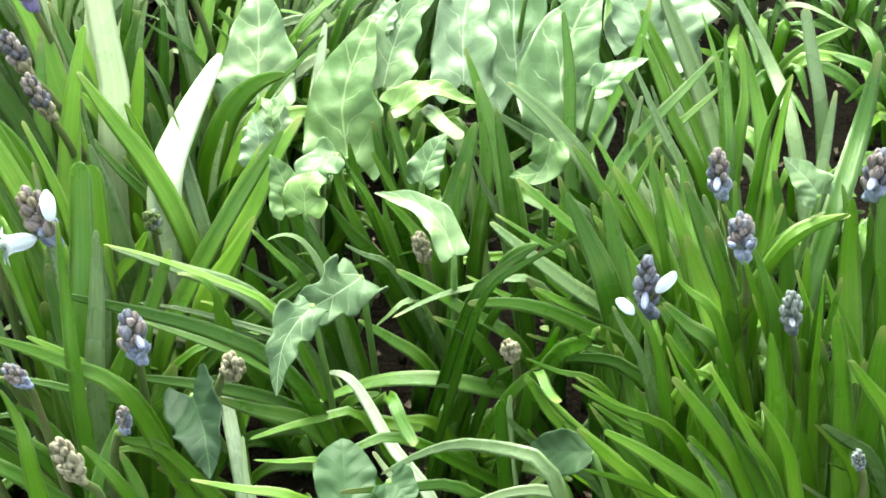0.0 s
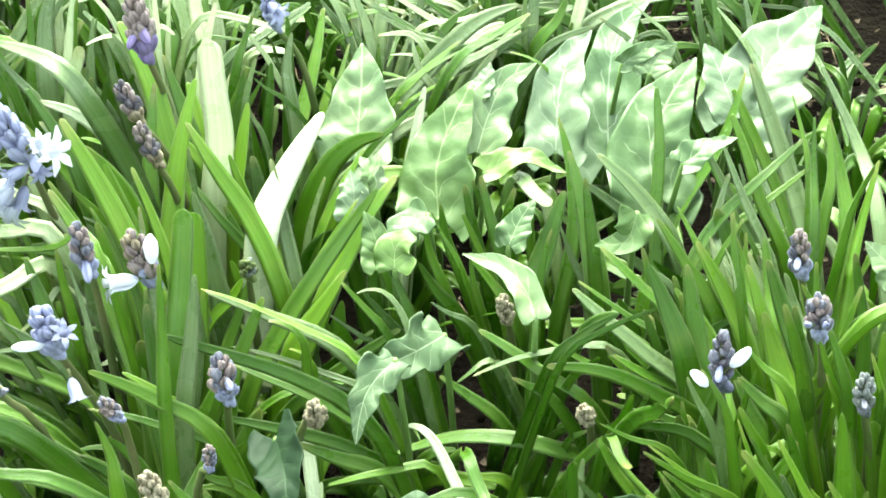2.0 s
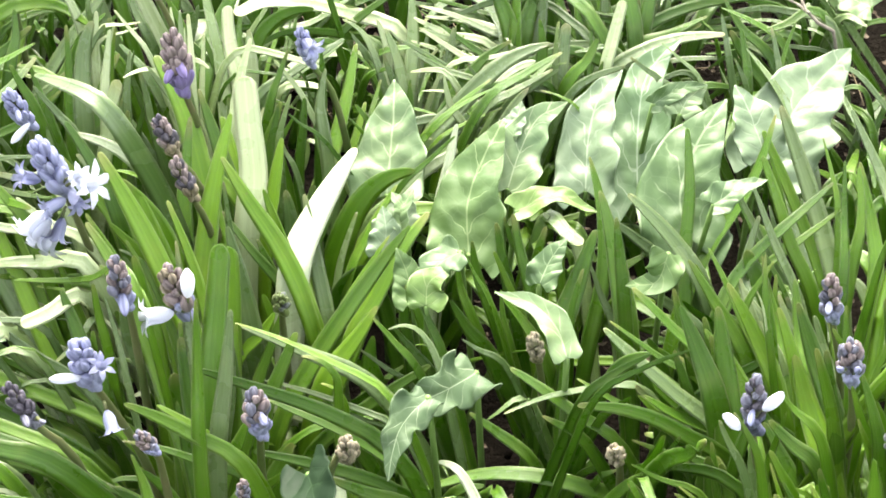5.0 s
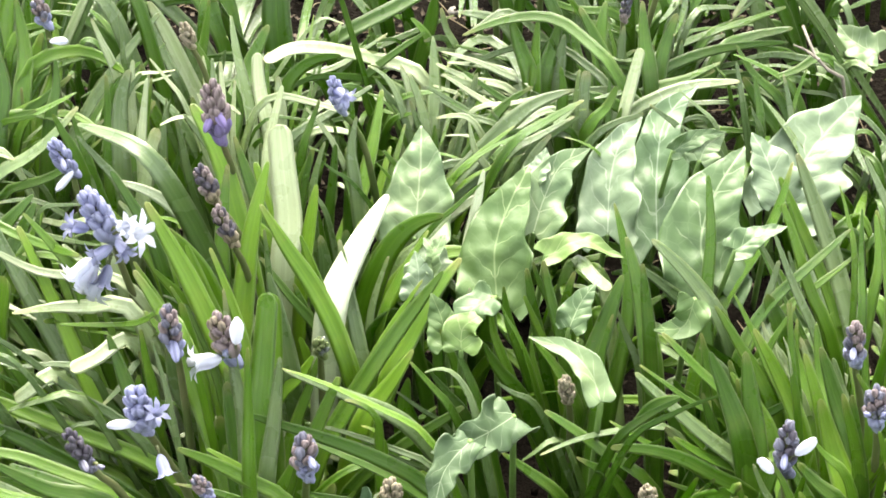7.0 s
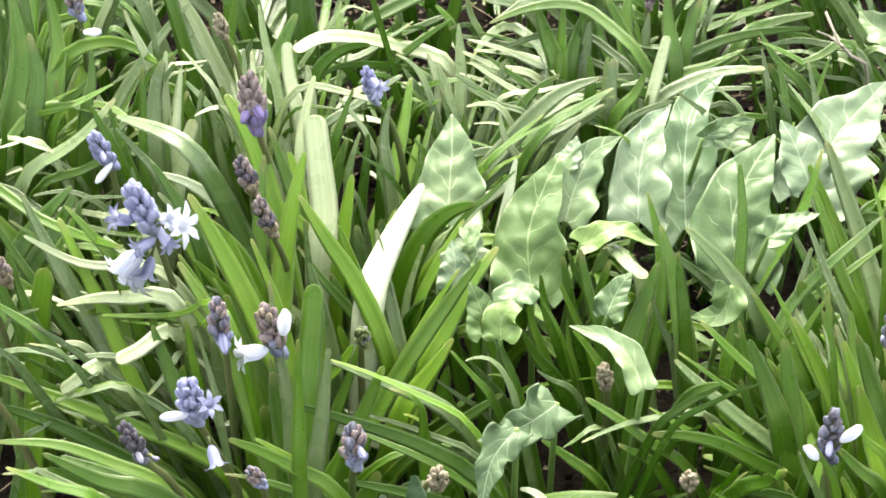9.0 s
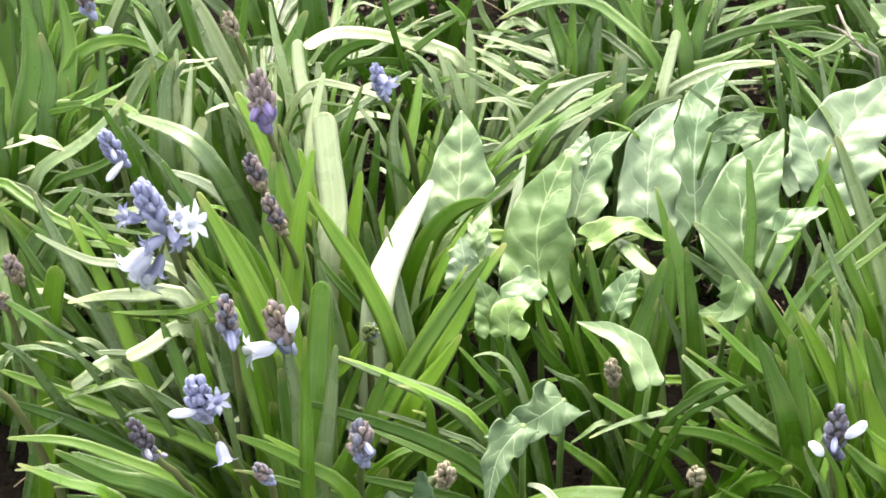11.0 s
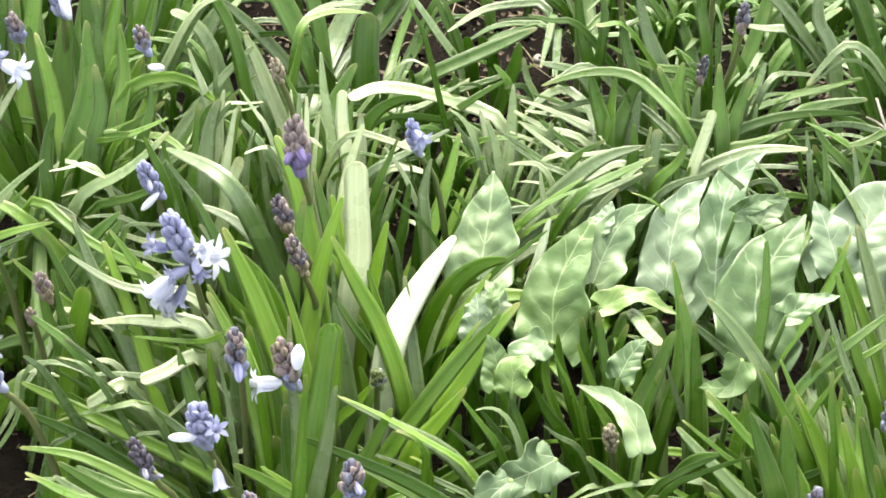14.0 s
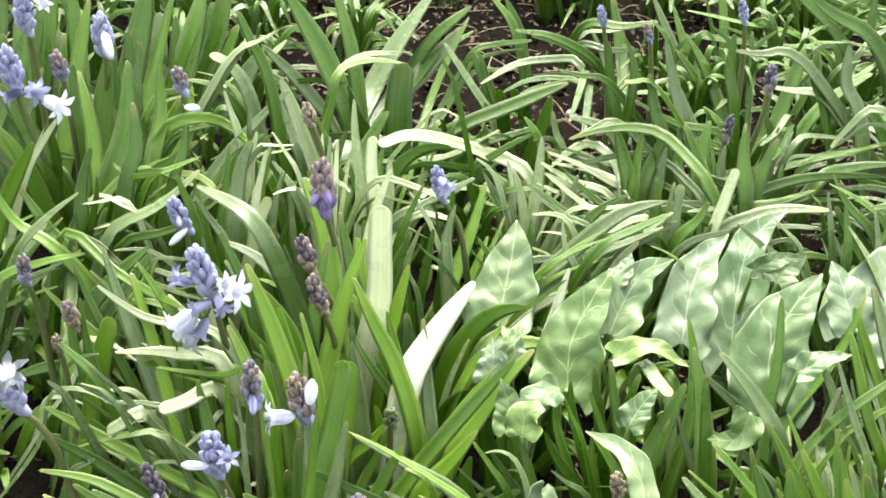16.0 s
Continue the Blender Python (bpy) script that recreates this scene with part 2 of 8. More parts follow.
def path_points(points, count):
    """A smooth line through the given points: count + 1 places."""
    p = [Vector(q) for q in points]
    p = [p[0] * 2 - p[1], *p, p[-1] * 2 - p[-2]]
    cuts = [0.0]
    for a, b in zip(p[1:-1], p[2:-1]):
        cuts.append(cuts[-1] + max((b - a).length, 1e-4))
    out = []
    for i in range(count + 1):
        s = cuts[-1] * i / count
        k = max(j for j in range(len(cuts) - 1) if cuts[j] <= s + 1e-9)
        t = (s - cuts[k]) / (cuts[k + 1] - cuts[k])
        a, b, c, d = p[k : k + 4]
        out.append(0.5 * (2 * b + (c - a) * t + (2 * a - 5 * b + 4 * c - d) * t * t + (3 * b - a - 3 * c + d) * t**3))
    return out


def tangents(pts):
    return [(pts[min(i + 1, len(pts) - 1)] - pts[max(i - 1, 0)]).normalized() for i in range(len(pts))]


OUT = Vector((0.0, -0.62, 0.78))
SKYWARD = Vector((0.0, -0.45, 0.89))


def strap_mesh(points, width, blunt, twist, curl, cup, seed, seg=20):
    fine = path_points(points, 40)
    for _ in range(4):
        fine = [fine[0]] + [(a + b * 2 + c) / 4 for a, b, c in zip(fine, fine[1:], fine[2:])] + [fine[-1]]
    long = sum((b - a).length for a, b in zip(fine, fine[1:]))
    stops = [1 - (1 - i / seg) ** 1.7 for i in range(seg + 1)]
    pts = []
    for s in stops:
        k = min(int(s * 40), 39)
        pts.append(fine[k].lerp(fine[k + 1], s * 40 - k))
    tan = tangents(pts)
    rng = random.Random(seed)
    wave, ph = rng.uniform(0.02, 0.07), rng.uniform(0, 6)
    sharp, point = rng.uniform(2.4, 4.6), rng.uniform(0.12, 0.34)
    bm = bmesh.new()
    uv = bm.loops.layers.uv.new("UVMap")
    rings, marks = [], {}
    for s, p, t in zip(stops, pts, tan):
        side = t.cross(OUT)
        if side.length < 0.15:
            side = t.cross(Vector((1, 0, 0.2)))
        side.normalize()
        side = Matrix.Rotation(twist + curl * (s - 0.4), 3, t) @ side
        up = side.cross(t).normalized()
        w = width * 0.5 * (0.62 + 0.38 * min(1, s / 0.45))
        e = max(0.0, (s - 0.42) / 0.58)
        keep = 0.82 if blunt else point
        w *= keep + (1 - keep) * max(0.0, 1 - e**sharp) ** 0.85
        left = (1 - s) * long / (width * 0.5 * keep * (1.0 if blunt else 1.5))
        if left < 1:
            w *= max(0.08, math.sqrt(1 - (1 - left) ** 2))
        w *= 1 + wave * math.sin(9 * s + ph)
        ring = []
        deep = cup * (1 - 0.6 * s)
        for u, rise in ((-1, 1), (-0.5, 0.28), (0, 0), (0.5, 0.28), (1, 1)):
            v = bm.verts.new(p + side * (w * u) + up * (w * deep * (rise - 0.3)))
            marks[v] = (0.5 + u / 2, s)
            ring.append(v)
        thick = min(0.0011, w * 0.25) * (1 - 0.5 * s)
        for u, rise in ((0.5, 0.28), (0, 0), (-0.5, 0.28)):
            v = bm.verts.new(p + side * (w * u) + up * (w * deep * (rise - 0.3) - thick * (1.5 if u == 0 else 1)))
            marks[v] = (0.5 + u / 2, s)
            ring.append(v)
        rings.append(ring)
    for a, b in zip(rings, rings[1:]):
        for k in range(8):
            bm.faces.new((a[k], a[(k + 1) % 8], b[(k + 1) % 8], b[k]))
    bm.faces.new(rings[-1])
    bm.faces.new(rings[0][::-1])
    for f in bm.faces:
        for lp in f.loops:
            lp[uv].uv = marks[lp.vert]
    return bm


COUNT = [0]


def plant(x, y, label="tall bluebell clump with glossy green strap leaves"):
    e = thing("bluebell_plant", x, y, ground_z(x, y))
    return tagged(e, label, "plant", "bluebell clumps in the bed")


def strap(p, width, *points, blunt=False, look_of=None):
    COUNT[0] += 1
    o = p.location
    local = [Vector(q) - o for q in points]
    seed = int(1e6 * (sum(q[0] + 1.7 * q[1] + 2.3 * q[2] for q in points) + 40))
    rng = random.Random(seed)
    flat = 0.35 if look_of in (2, 5) else 1.0
    bm = strap_mesh(local, width, blunt, flat * rng.gauss(0, 0.32), flat * rng.gauss(0, 0.5), rng.uniform(0.3, 0.7), seed)
    # looks 2 and 5 carry the sky's glare in their colour
    label = "green strap leaf with white sky sheen painted in its colour" if look_of in (2, 5) else ""
    return part("leaf", bm, STRAP[look_of] if look_of is not None else STRAP[rng.choice((0, 0, 0, 1, 1, 3))], p, label)


def tuft(p, width, *points, blunt=False, look_of=0):
    """A leaf that stands out, and one or two lower, narrower ones of the same shoot beside it."""
    strap(p, width, *points, blunt=blunt, look_of=look_of)
    pts = [Vector(q) for q in points]
    rng = random.Random(COUNT[0] * 7)
    way = (pts[-1] - pts[1]).normalized()
    side = way.cross(OUT).normalized()
    for k in range(2 if (pts[-1] - pts[1]).length > 0.07 else 1):
        off, scale, back = rng.choice((-1, 1)) * rng.uniform(0.9, 2.2) * width, rng.uniform(0.78, 1.02), rng.uniform(0.012, 0.026)
        line = [pts[0] + Vector((side.x, side.y, 0)) * off * 0.3]
        for i, q in enumerate(pts[1:]):
            v = pts[0] + (q - pts[0]) * scale + side * (off * (i + 1) / (len(pts) - 1)) - OUT * back
            v.z = max(v.z, ground_z(v.x, v.y) + 0.015)
            line.append(v)
        strap(p, width * rng.uniform(0.5, 0.85), *line, look_of=rng.choice((2, 3, 1)) if look_of in (2, 5) else rng.choice((1, 1, 1, 3) if pts[0].y > 0.3 else (0, 1, 1, 3, 4)))


def tube(bm, pts, radii, sides=7):
    tan = tangents(pts)
    rings = []
    for p, t, r in zip(pts, tan, radii):
        a = t.cross(Vector((0.3, 1, 0.1))).normalized()
        b = t.cross(a)
        rings.append([bm.verts.new(p + a * r * math.cos(math.tau * k / sides) + b * r * math.sin(math.tau * k / sides)) for k in range(sides)])
    for x, y in zip(rings, rings[1:]):
        for k in range(sides):
            bm.faces.new((x[k], x[(k + 1) % sides], y[(k + 1) % sides], y[k]))
    bm.faces.new(rings[0][::-1])
    bm.faces.new(rings[-1])
    return bm


def floret_mesh(length, fat):
    """A closed bud along +z from its stalk end: three outer tepals with deep furrows between them and parted tips."""
    bm = bmesh.new()
    uv = bm.loops.layers.uv.new("UVMap")
    prof = ((0, 0.2), (0.1, 0.58), (0.3, 0.9), (0.55, 1.0), (0.75, 0.9), (0.9, 0.6), (1.0, 0.22))
    dips = (1.0, 0.97, 0.78, 0.97)
    sides, rings, marks = 12, [], {}
    for z, r in prof:
        ring = []
        for k in range(sides):
            d = dips[k % 4] if z > 0.15 else 1.0
            v = bm.verts.new((r * fat * d * math.cos(math.tau * k / sides), r * fat * d * math.sin(math.tau * k / sides), (z - (0.1 * z * z if k % 4 == 2 else 0)) * length))
            marks[v] = (k / sides, z)
            ring.append(v)
        rings.append(ring)
    for a, b in zip(rings, rings[1:]):
        for k in range(sides):
            f = bm.faces.new((a[k], a[(k + 1) % sides], b[(k + 1) % sides], b[k]))
            for lp in f.loops:
                x, y = marks[lp.vert]
                lp[uv].uv = (1.0 if k == sides - 1 and x == 0 else x, y)
    bm.faces.new(rings[0][::-1])
    bm.faces.new(rings[-1])
    return bm


def bell_mesh(length, fat, flare):
    """An open bell along +z: six tepals joined low down, parting and curling back at the mouth."""
    bm = bmesh.new()
    uv = bm.loops.layers.uv.new("UVMap")
    rows = 9
    for k in range(6):
        mid, grid = math.tau * k / 6, []
        for i in range(rows + 1):
            s = i / rows
            out = fat * (0.25 + 0.75 * min(1, s / 0.3) ** 0.6)
            z = length * s
            if s > 0.6:
                e = (s - 0.6) / 0.4
                out += flare * fat * e * e * 1.7
                z -= length * 0.22 * flare * e**3
            half = (0.56 if s < 0.45 else 0.5 + 0.06 * (1 - s) - 0.42 * max(0, (s - 0.7) / 0.3) ** 3)
            line = []
            for u in (-1, -0.4, 0.4, 1):
                a = mid + u * half * (fat / max(out, fat * 0.6)) ** (0.3 if s > 0.6 else 0)
                r = out * (1 + 0.06 * (1 - u * u)) + (0.0002 if k % 2 else 0)
                line.append(bm.verts.new((r * math.cos(a), r * math.sin(a), z)))
            grid.append(line)
        for a, b in zip(grid, grid[1:]):
            for j in range(3):
                f = bm.faces.new((a[j], a[j + 1], b[j + 1], b[j]))
                for lp in f.loops:
                    lp[uv].uv = (j / 3 + k, lp.vert.co.z / length)
    bmesh.ops.solidify(bm, geom=bm.faces[:], thickness=0.0004)
    return bm


MESHES = {}


def shared(kind, colour):
    """One mesh of unit length for each kind and colour of floret."""
    key = (kind, colour)
    if key not in MESHES:
        bm = floret_mesh(1, 0.24) if kind == "bud" else bell_mesh(1, 0.21, 0.95) if kind == "bell" else floret_mesh(1, 0.155) if kind == "cup" else bell_mesh(1, 0.24, 1.25)
        me = bpy.data.meshes.new(kind)
        bm.to_mesh(me)
        bm.free()
        me.materials.append(PETAL[colour])
        me.polygons.foreach_set("use_smooth", [True] * len(me.polygons))
        MESHES[key] = me
    return MESHES[key]


def floret_at(h, kind, name, colour, length, at, way, fat=1.0):
    ob = new(name, shared(kind, colour))
    ob.parent = h
    turn = Vector(way).to_track_quat("Z", "Y").to_matrix().to_4x4()
    ob.matrix_basis = Matrix.Translation(Vector(at) - h.parent.location) @ turn @ pose(0, 0, 0, 0, 0, 37 * len(h.children)) @ Matrix.Diagonal((length * fat, length * fat, length, 1))
    return ob


TONES = {
    "blue": ("blue", "blue", "blue"), "paleblue": ("paleblue", "paleblue", "blue"), "brownblue": ("blue", "purplebrown", "brown"),
    "dark": ("greyblue", "dark", "dark"), "greyblue": ("blue", "greyblue", "purplebrown"), "purple": ("purple", "purplebrown", "purplebrown"),
    "brown": ("brown", "brown", "purplebrown"), "darkblue": ("darkblue", "dark", "greyblue"),
    "green": ("green", "grey", "green"), "tan": ("tan", "tan", "tan"), "grey": ("greyblue", "grey", "grey"), "faded": ("purplebrown", "dark", "greyblue"),
    "withered": ("brown", "dark", "purplebrown"),
}


def raceme(p, tone, width, *points):
    """A flower stalk with its head of buds from the last point but one up to the last."""
    COUNT[0] += 1
    rng = random.Random(COUNT[0])
    o = p.location
    local = [Vector(q) - o for q in points]
    local[-1] = local[-2].lerp(local[-1], 0.8)
    pts = path_points(local, 16)
    bm = tube(bmesh.new(), pts, [0.0036 - 0.0019 * (i / 16) ** 2 for i in range(17)])
    h = part("flower_stalk", bm, STALK, p)
    neck, tip = Vector(points[-2]), Vector(points[-1])
    axis = (tip - neck).normalized()
    a = axis.cross(Vector((0.2, 1, 0))).normalized()
    b = axis.cross(a)
    long = (tip - neck).length
    low, mid, high = TONES[tone]
    count = min(max(int(long / width * 9), 12), 26)
    for i in range(count):
        s = i / (count - 1)
        ang = i * 2.4 + rng.uniform(-0.35, 0.35)
        r = width * 0.54 * (0.55 + 0.45 * min(1, s / 0.2)) * math.sqrt(max(0.02, 1 - (max(0, s - 0.2) / 0.84) ** 2))
        size = width * (1.15 - 0.5 * s) * rng.uniform(0.85, 1.15)
        outw = a * math.cos(ang) + b * math.sin(ang)
        lean = 0.5 - 0.38 * s + rng.gauss(0, 0.08)
        way = (outw * lean + axis * 0.75).normalized()
        end = neck + axis * (long * (0.2 + 0.8 * s)) + outw * r
        colour = low if s < 0.28 else rng.choice((mid, mid, high)) if s < 0.6 else rng.choice((mid, high, high))
        floret_at(h, "bud", "bud", colour, size, end - way * size, way, rng.uniform(0.95, 1.25))
    return h


def pedicel(h, at, to):
    o = h.parent.location
    a, b = Vector(at) - o, Vector(to) - o
    pts = path_points((a, a.lerp(b, 0.5) + Vector((0, 0, 0.002)), b), 4)
    part("pedicel", tube(bmesh.new(), pts, [0.0011] * 5, 5), STALK, h)


def floret(h, colour, length, at, mouth):
    w = Vector(mouth) - Vector(at)
    end = Vector(mouth) - w.normalized() * length * 0.92
    if (end - Vector(at)).length > 0.006 and w.dot(end - Vector(at)) > 0:
        pedicel(h, at, end)
    floret_at(h, "bud", "bud", colour, length, end, w, 0.9)


BELL_LABELS = {
    ("cup", "white"): "half-open white bell flower", ("bell", "white"): "open white bell flower", ("star", "white"): "white bell flower with spread petals",
    ("bell", "paleblue"): "open pale blue bell flower", ("star", "paleblue"): "pale blue bell flower with spread petals",
}


def cup(h, colour, length, at, mouth):
    bell(h, colour, length * 1.35, at, mouth, "cup")


def bell(h, colour, length, at, mouth, kind="bell"):
    w = Vector(mouth) - Vector(at)
    end = Vector(mouth) - w.normalized() * length * 0.75
    if (end - Vector(at)).length > 0.003:
        pedicel(h, at, end)
    tagged(floret_at(h, kind, "bell", colour, length, end, w), BELL_LABELS.get((kind, colour), "open blue bell flower"))


def star(h, colour, length, at, mouth):
    bell(h, colour, length, at, mouth, "star")


def arum(x, y):
    e = thing("arum_plant", x, y, ground_z(x, y))
    return tagged(e, "arum plant with wavy arrow-shaped leaves and pale veins", "plant", "arum plants in the bed")


def lords(e, mat, width, lobe, wavy, *points):
    """An arrow-shaped arum leaf: stalk from the ground, blade with two back lobes and a wavy margin."""
    COUNT[0] += 1
    rng = random.Random(COUNT[0])
    pts = [Vector(q) - e.location for q in points]
    stem = path_points((pts[0], pts[0].lerp(pts[1], 0.5) + Vector((0, 0.006, 0)), pts[1]), 8)
    part("petiole", tube(bmesh.new(), stem, [0.0028 - 0.0001 * i for i in range(9)]), PETIOLE, e)
    rows, cols = 44, 13
    line = path_points(pts[1:], rows)
    tan = tangents(line)
    bm = bmesh.new()
    uv = bm.loops.layers.uv.new("UVMap")
    marks = {}
    ph, tw = rng.uniform(0, 6), rng.gauss(0, 0.25)
    size = (line[-1] - line[0]).length
    fold, pucker = rng.uniform(0.05, 0.4), rng.uniform(0.012, 0.026)
    back = int(round(rows * lobe * 0.55))
    for hand in (-1, 1):
        grid = []
        for i in range(-back, rows + 1):
            s = i / rows
            if i < 0:
                p, t = line[0] + tan[0] * (size * s), tan[0]
            else:
                p, t = line[i], tan[i]
            side = t.cross(SKYWARD)
            side.normalize()
            side = Matrix.Rotation(tw, 3, t) @ side
            up = side.cross(t).normalized()
            if i < 0:
                q = -s * rows / max(back, 1)
                outer = width * 0.5 * (0.95 - 0.35 * q**2)
                inner = width * 0.5 * 0.6 * q**0.8
            else:
                outer = width * 0.5 * ((1 - s**1.9) ** 0.9 * (0.92 + 0.1 * math.sin(min(1, 3 * s) * math.pi * 0.5)) * (1 + 0.05 * math.sin(s * 13 + ph + hand * 2)) if lobe else math.sin(math.pi * (0.08 + 0.92 * s)) ** 0.7)
                outer = max(outer, 0.0006)
                inner = 0.0
            row = []
            for j in range(cols):
                u = j / (cols - 1)
                x = inner + (outer - inner) * u
                f = x / (width * 0.5)
                edge = wavy * width * 0.12 * f**4 * (math.sin(s * 15 + ph + hand * 1.7) + (0.5 if wavy > 1.5 else 0.15) * math.sin(s * 31 + ph * 3 + hand)) + 0.03 * width * f * math.sin(s * 7 + ph * 2)
                rise = f * width * fold * (0.5 + 0.5 * f) * 0.5 + edge + 0.004 * noise.noise(Vector((x * 60 * hand, s * 5, ph))) * f
                swell = abs(math.sin(math.pi * (4.8 * (s + 0.15 - 0.3 * f) - 0.5))) ** 0.7 * (0.55 + 0.9 * abs(noise.noise(Vector((hand * x * 40, s * size * 40, ph + 9)))) * 2)
                rise += width * 0.07 * f * math.sin(s * 5.2 + ph * 1.7 + hand * 1.3) * (0.4 + 0.6 * wavy)
                rise += width * pucker * (swell - 0.5) * min(1, 4 * f) * min(1, 3.2 - 3.2 * min(1, f)) + 0.05 * width * noise.noise(Vector((hand * x * 30, s * size * 30, ph))) * (0.3 + f) + 0.0025 * noise.noise(Vector((hand * x * 75, s * size * 75, ph + 4)))
                v = bm.verts.new(p + side * (hand * x * (1 + 0.06 * wavy * math.sin(s * 19 + ph))) + up * rise)
                marks[v] = (hand * f, s)
                row.append(v)
            grid.append(row)
        for a, b in zip(grid, grid[1:]):
            for j in range(cols - 1):
                q = (a[j], a[j + 1], b[j + 1], b[j]) if hand > 0 else (a[j], b[j], b[j + 1], a[j + 1])
                f = bm.faces.new(q)
                for lp in f.loops:
                    lp[uv].uv = marks[lp.vert]
    bmesh.ops.remove_doubles(bm, verts=bm.verts[:], dist=0.00005)
    bmesh.ops.solidify(bm, geom=bm.faces[:], thickness=0.0006)
    return part("leaf", bm, mat, e)


# ---- ground ----
def spread(k, near, far):
    return math.copysign(near * abs(k) + far * abs(k) ** 9, k)


def build_ground():
    n = 180
    bm = bmesh.new()
    grid = []
    for j in range(n + 1):
        row = []
        for i in range(n + 1):
            x = spread(2 * i / n - 1, 1.3, 300)
            y = 0.25 + spread(2 * j / n - 1, 1.3, 300)
            z = ground_z(x, y)
            if abs(x) < 2 and abs(y) < 2:
                z += 0.012 * noise.noise(Vector((x * 9, y * 9, 0))) + 0.006 * noise.noise(Vector((x * 33, y * 33, 3)))
            row.append(bm.verts.new((x, y, z)))
        grid.append(row)
    for a, b in zip(grid, grid[1:]):
        for i in range(n):
            bm.faces.new((a[i], a[i + 1], b[i + 1], b[i]))
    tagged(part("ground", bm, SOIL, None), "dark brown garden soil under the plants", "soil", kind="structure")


build_ground()

# ---- plants ----
p = plant(-0.314, 0.158)
strap(p, .020, (-.312, .155, .027), (-.323, .208, .141), (-.331, .247, .174), (-.332, .271, .218), look_of=1)
strap(p, .016, (-.303, .167, .029), (-.314, .231, .174), (-.325, .267, .212), (-.325, .295, .264), look_of=1)
strap(p, .007, (-.340, .150, .026), (-.311, .170, .156), (-.267, .193, .214), (-.242, .204, .239), look_of=1)
strap(p, .007, (-.310, .158, .028), (-.262, .182, .164), (-.249, .188, .181), (-.242, .194, .197))
strap(p, .017, (-.308, .159, .028), (-.317, .205, .147), (-.326, .238, .186), (-.325, .253, .219), look_of=1)
strap(p, .011, (-.279, .147, .025), (-.318, .165, .166), (-.353, .180, .200), (-.383, .193, .234), look_of=1)
strap(p, .021, (-.316, .158, .028), (-.319, .185, .128), (-.320, .206, .163), (-.317, .224, .201), look_of=1)
strap(p, .018, (-.311, .178, .032), (-.304, .224, .166), (-.300, .244, .209), (-.295, .265, .250), look_of=1)
strap(p, .018, (-.334, .167, .029), (-.343, .199, .147), (-.338, .220, .194), (-.338, .243, .242), look_of=1)
strap(p, .011, (-.333, .156, .027), (-.294, .186, .189), (-.270, .200, .221), (-.241, .206, .239), look_of=1)
strap(p, .014, (-.304, .142, .024), (-.312, .160, .210), (-.317, .173, .247), (-.309, .186, .284), look_of=1)
strap(p, .010, (-.307, .174, .031), (-.240, .209, .207), (-.223, .215, .227), (-.206, .218, .243), look_of=3)
strap(p, .004, (-.327, .138, .024), (-.244, .101, .184), (-.230, .096, .240), (-.203, .085, .250), (-.176, .081, .256), look_of=3)
p = plant(0.518, 0.565)
strap(p, .007, (.518, .565, .109), (.395, .556, .274), (.369, .554, .281), (.336, .551, .289), look_of=1)
p = plant(0.412, -0.220, "bluebell clump with strap leaves and closed grey-blue buds")
strap(p, .010, (.393, -.234, -.034), (.315, -.235, .119), (.288, -.232, .146), (.266, -.228, .168), look_of=4)
strap(p, .009, (.394, -.230, -.034), (.347, -.223, .109), (.329, -.215, .145), (.311, -.212, .187))
strap(p, .009, (.396, -.238, -.034), (.365, -.234, .086), (.356, -.229, .109), (.347, -.226, .132))
strap(p, .011, (.437, -.218, -.034), (.417, -.192, .138), (.399, -.181, .175), (.382, -.178, .201))
strap(p, .007, (.421, -.238, -.034), (.396, -.235, .087), (.386, -.230, .108), (.375, -.229, .122), look_of=4)
strap(p, .013, (.425, -.206, -.034), (.422, -.177, .080), (.412, -.163, .126), (.405, -.149, .170), look_of=1)
strap(p, .014, (.408, -.215, -.034), (.403, -.174, .078), (.401, -.141, .124), (.397, -.123, .182))
strap(p, .012, (.425, -.215, -.034), (.423, -.192, .107), (.416, -.181, .145), (.407, -.170, .181), look_of=4)
strap(p, .006, (.389, -.217, -.034), (.341, -.207, .123), (.328, -.205, .154), (.313, -.205, .182))
strap(p, .006, (.397, -.216, -.034), (.346, -.209, .160), (.337, -.208, .182), (.325, -.209, .206), look_of=4)
strap(p, .006, (.438, -.215, -.034), (.404, -.211, .095), (.394, -.210, .108), (.384, -.211, .120))
strap(p, .012, (.421, -.203, -.034), (.427, -.155, .042), (.428, -.112, .073), (.418, -.095, .128))
h = raceme(p, "grey", 0.007, (.405, -.201, -.034), (.391, -.215, .129), (.380, -.225, .165), (.372, -.235, .191))
p = plant(0.179, 0.040, "bluebell clump with strap leaves and withered brown flower buds")
strap(p, .009, (.157, .030, .002), (.116, .035, .136), (.103, .042, .171), (.101, .046, .196))
strap(p, .014, (.172, .028, .002), (.127, .025, .120), (.109, .028, .145), (.096, .031, .170), look_of=1)
strap(p, .016, (.187, .023, .001), (.166, .021, .114), (.147, .029, .151), (.133, .030, .171), look_of=1)
strap(p, .010, (.213, .065, .009), (.190, .094, .164), (.176, .097, .184), (.162, .096, .198), look_of=2)
strap(p, .011, (.168, .045, .005), (.146, .064, .114), (.135, .076, .160), (.128, .087, .196))
strap(p, .010, (.177, .045, .005), (.165, .064, .121), (.157, .075, .162), (.164, .084, .195))
strap(p, .009, (.162, .041, .004), (.128, .056, .127), (.115, .064, .164), (.111, .070, .192), look_of=1)
strap(p, .011, (.185, .046, .005), (.180, .064, .122), (.174, .073, .159), (.176, .083, .195))
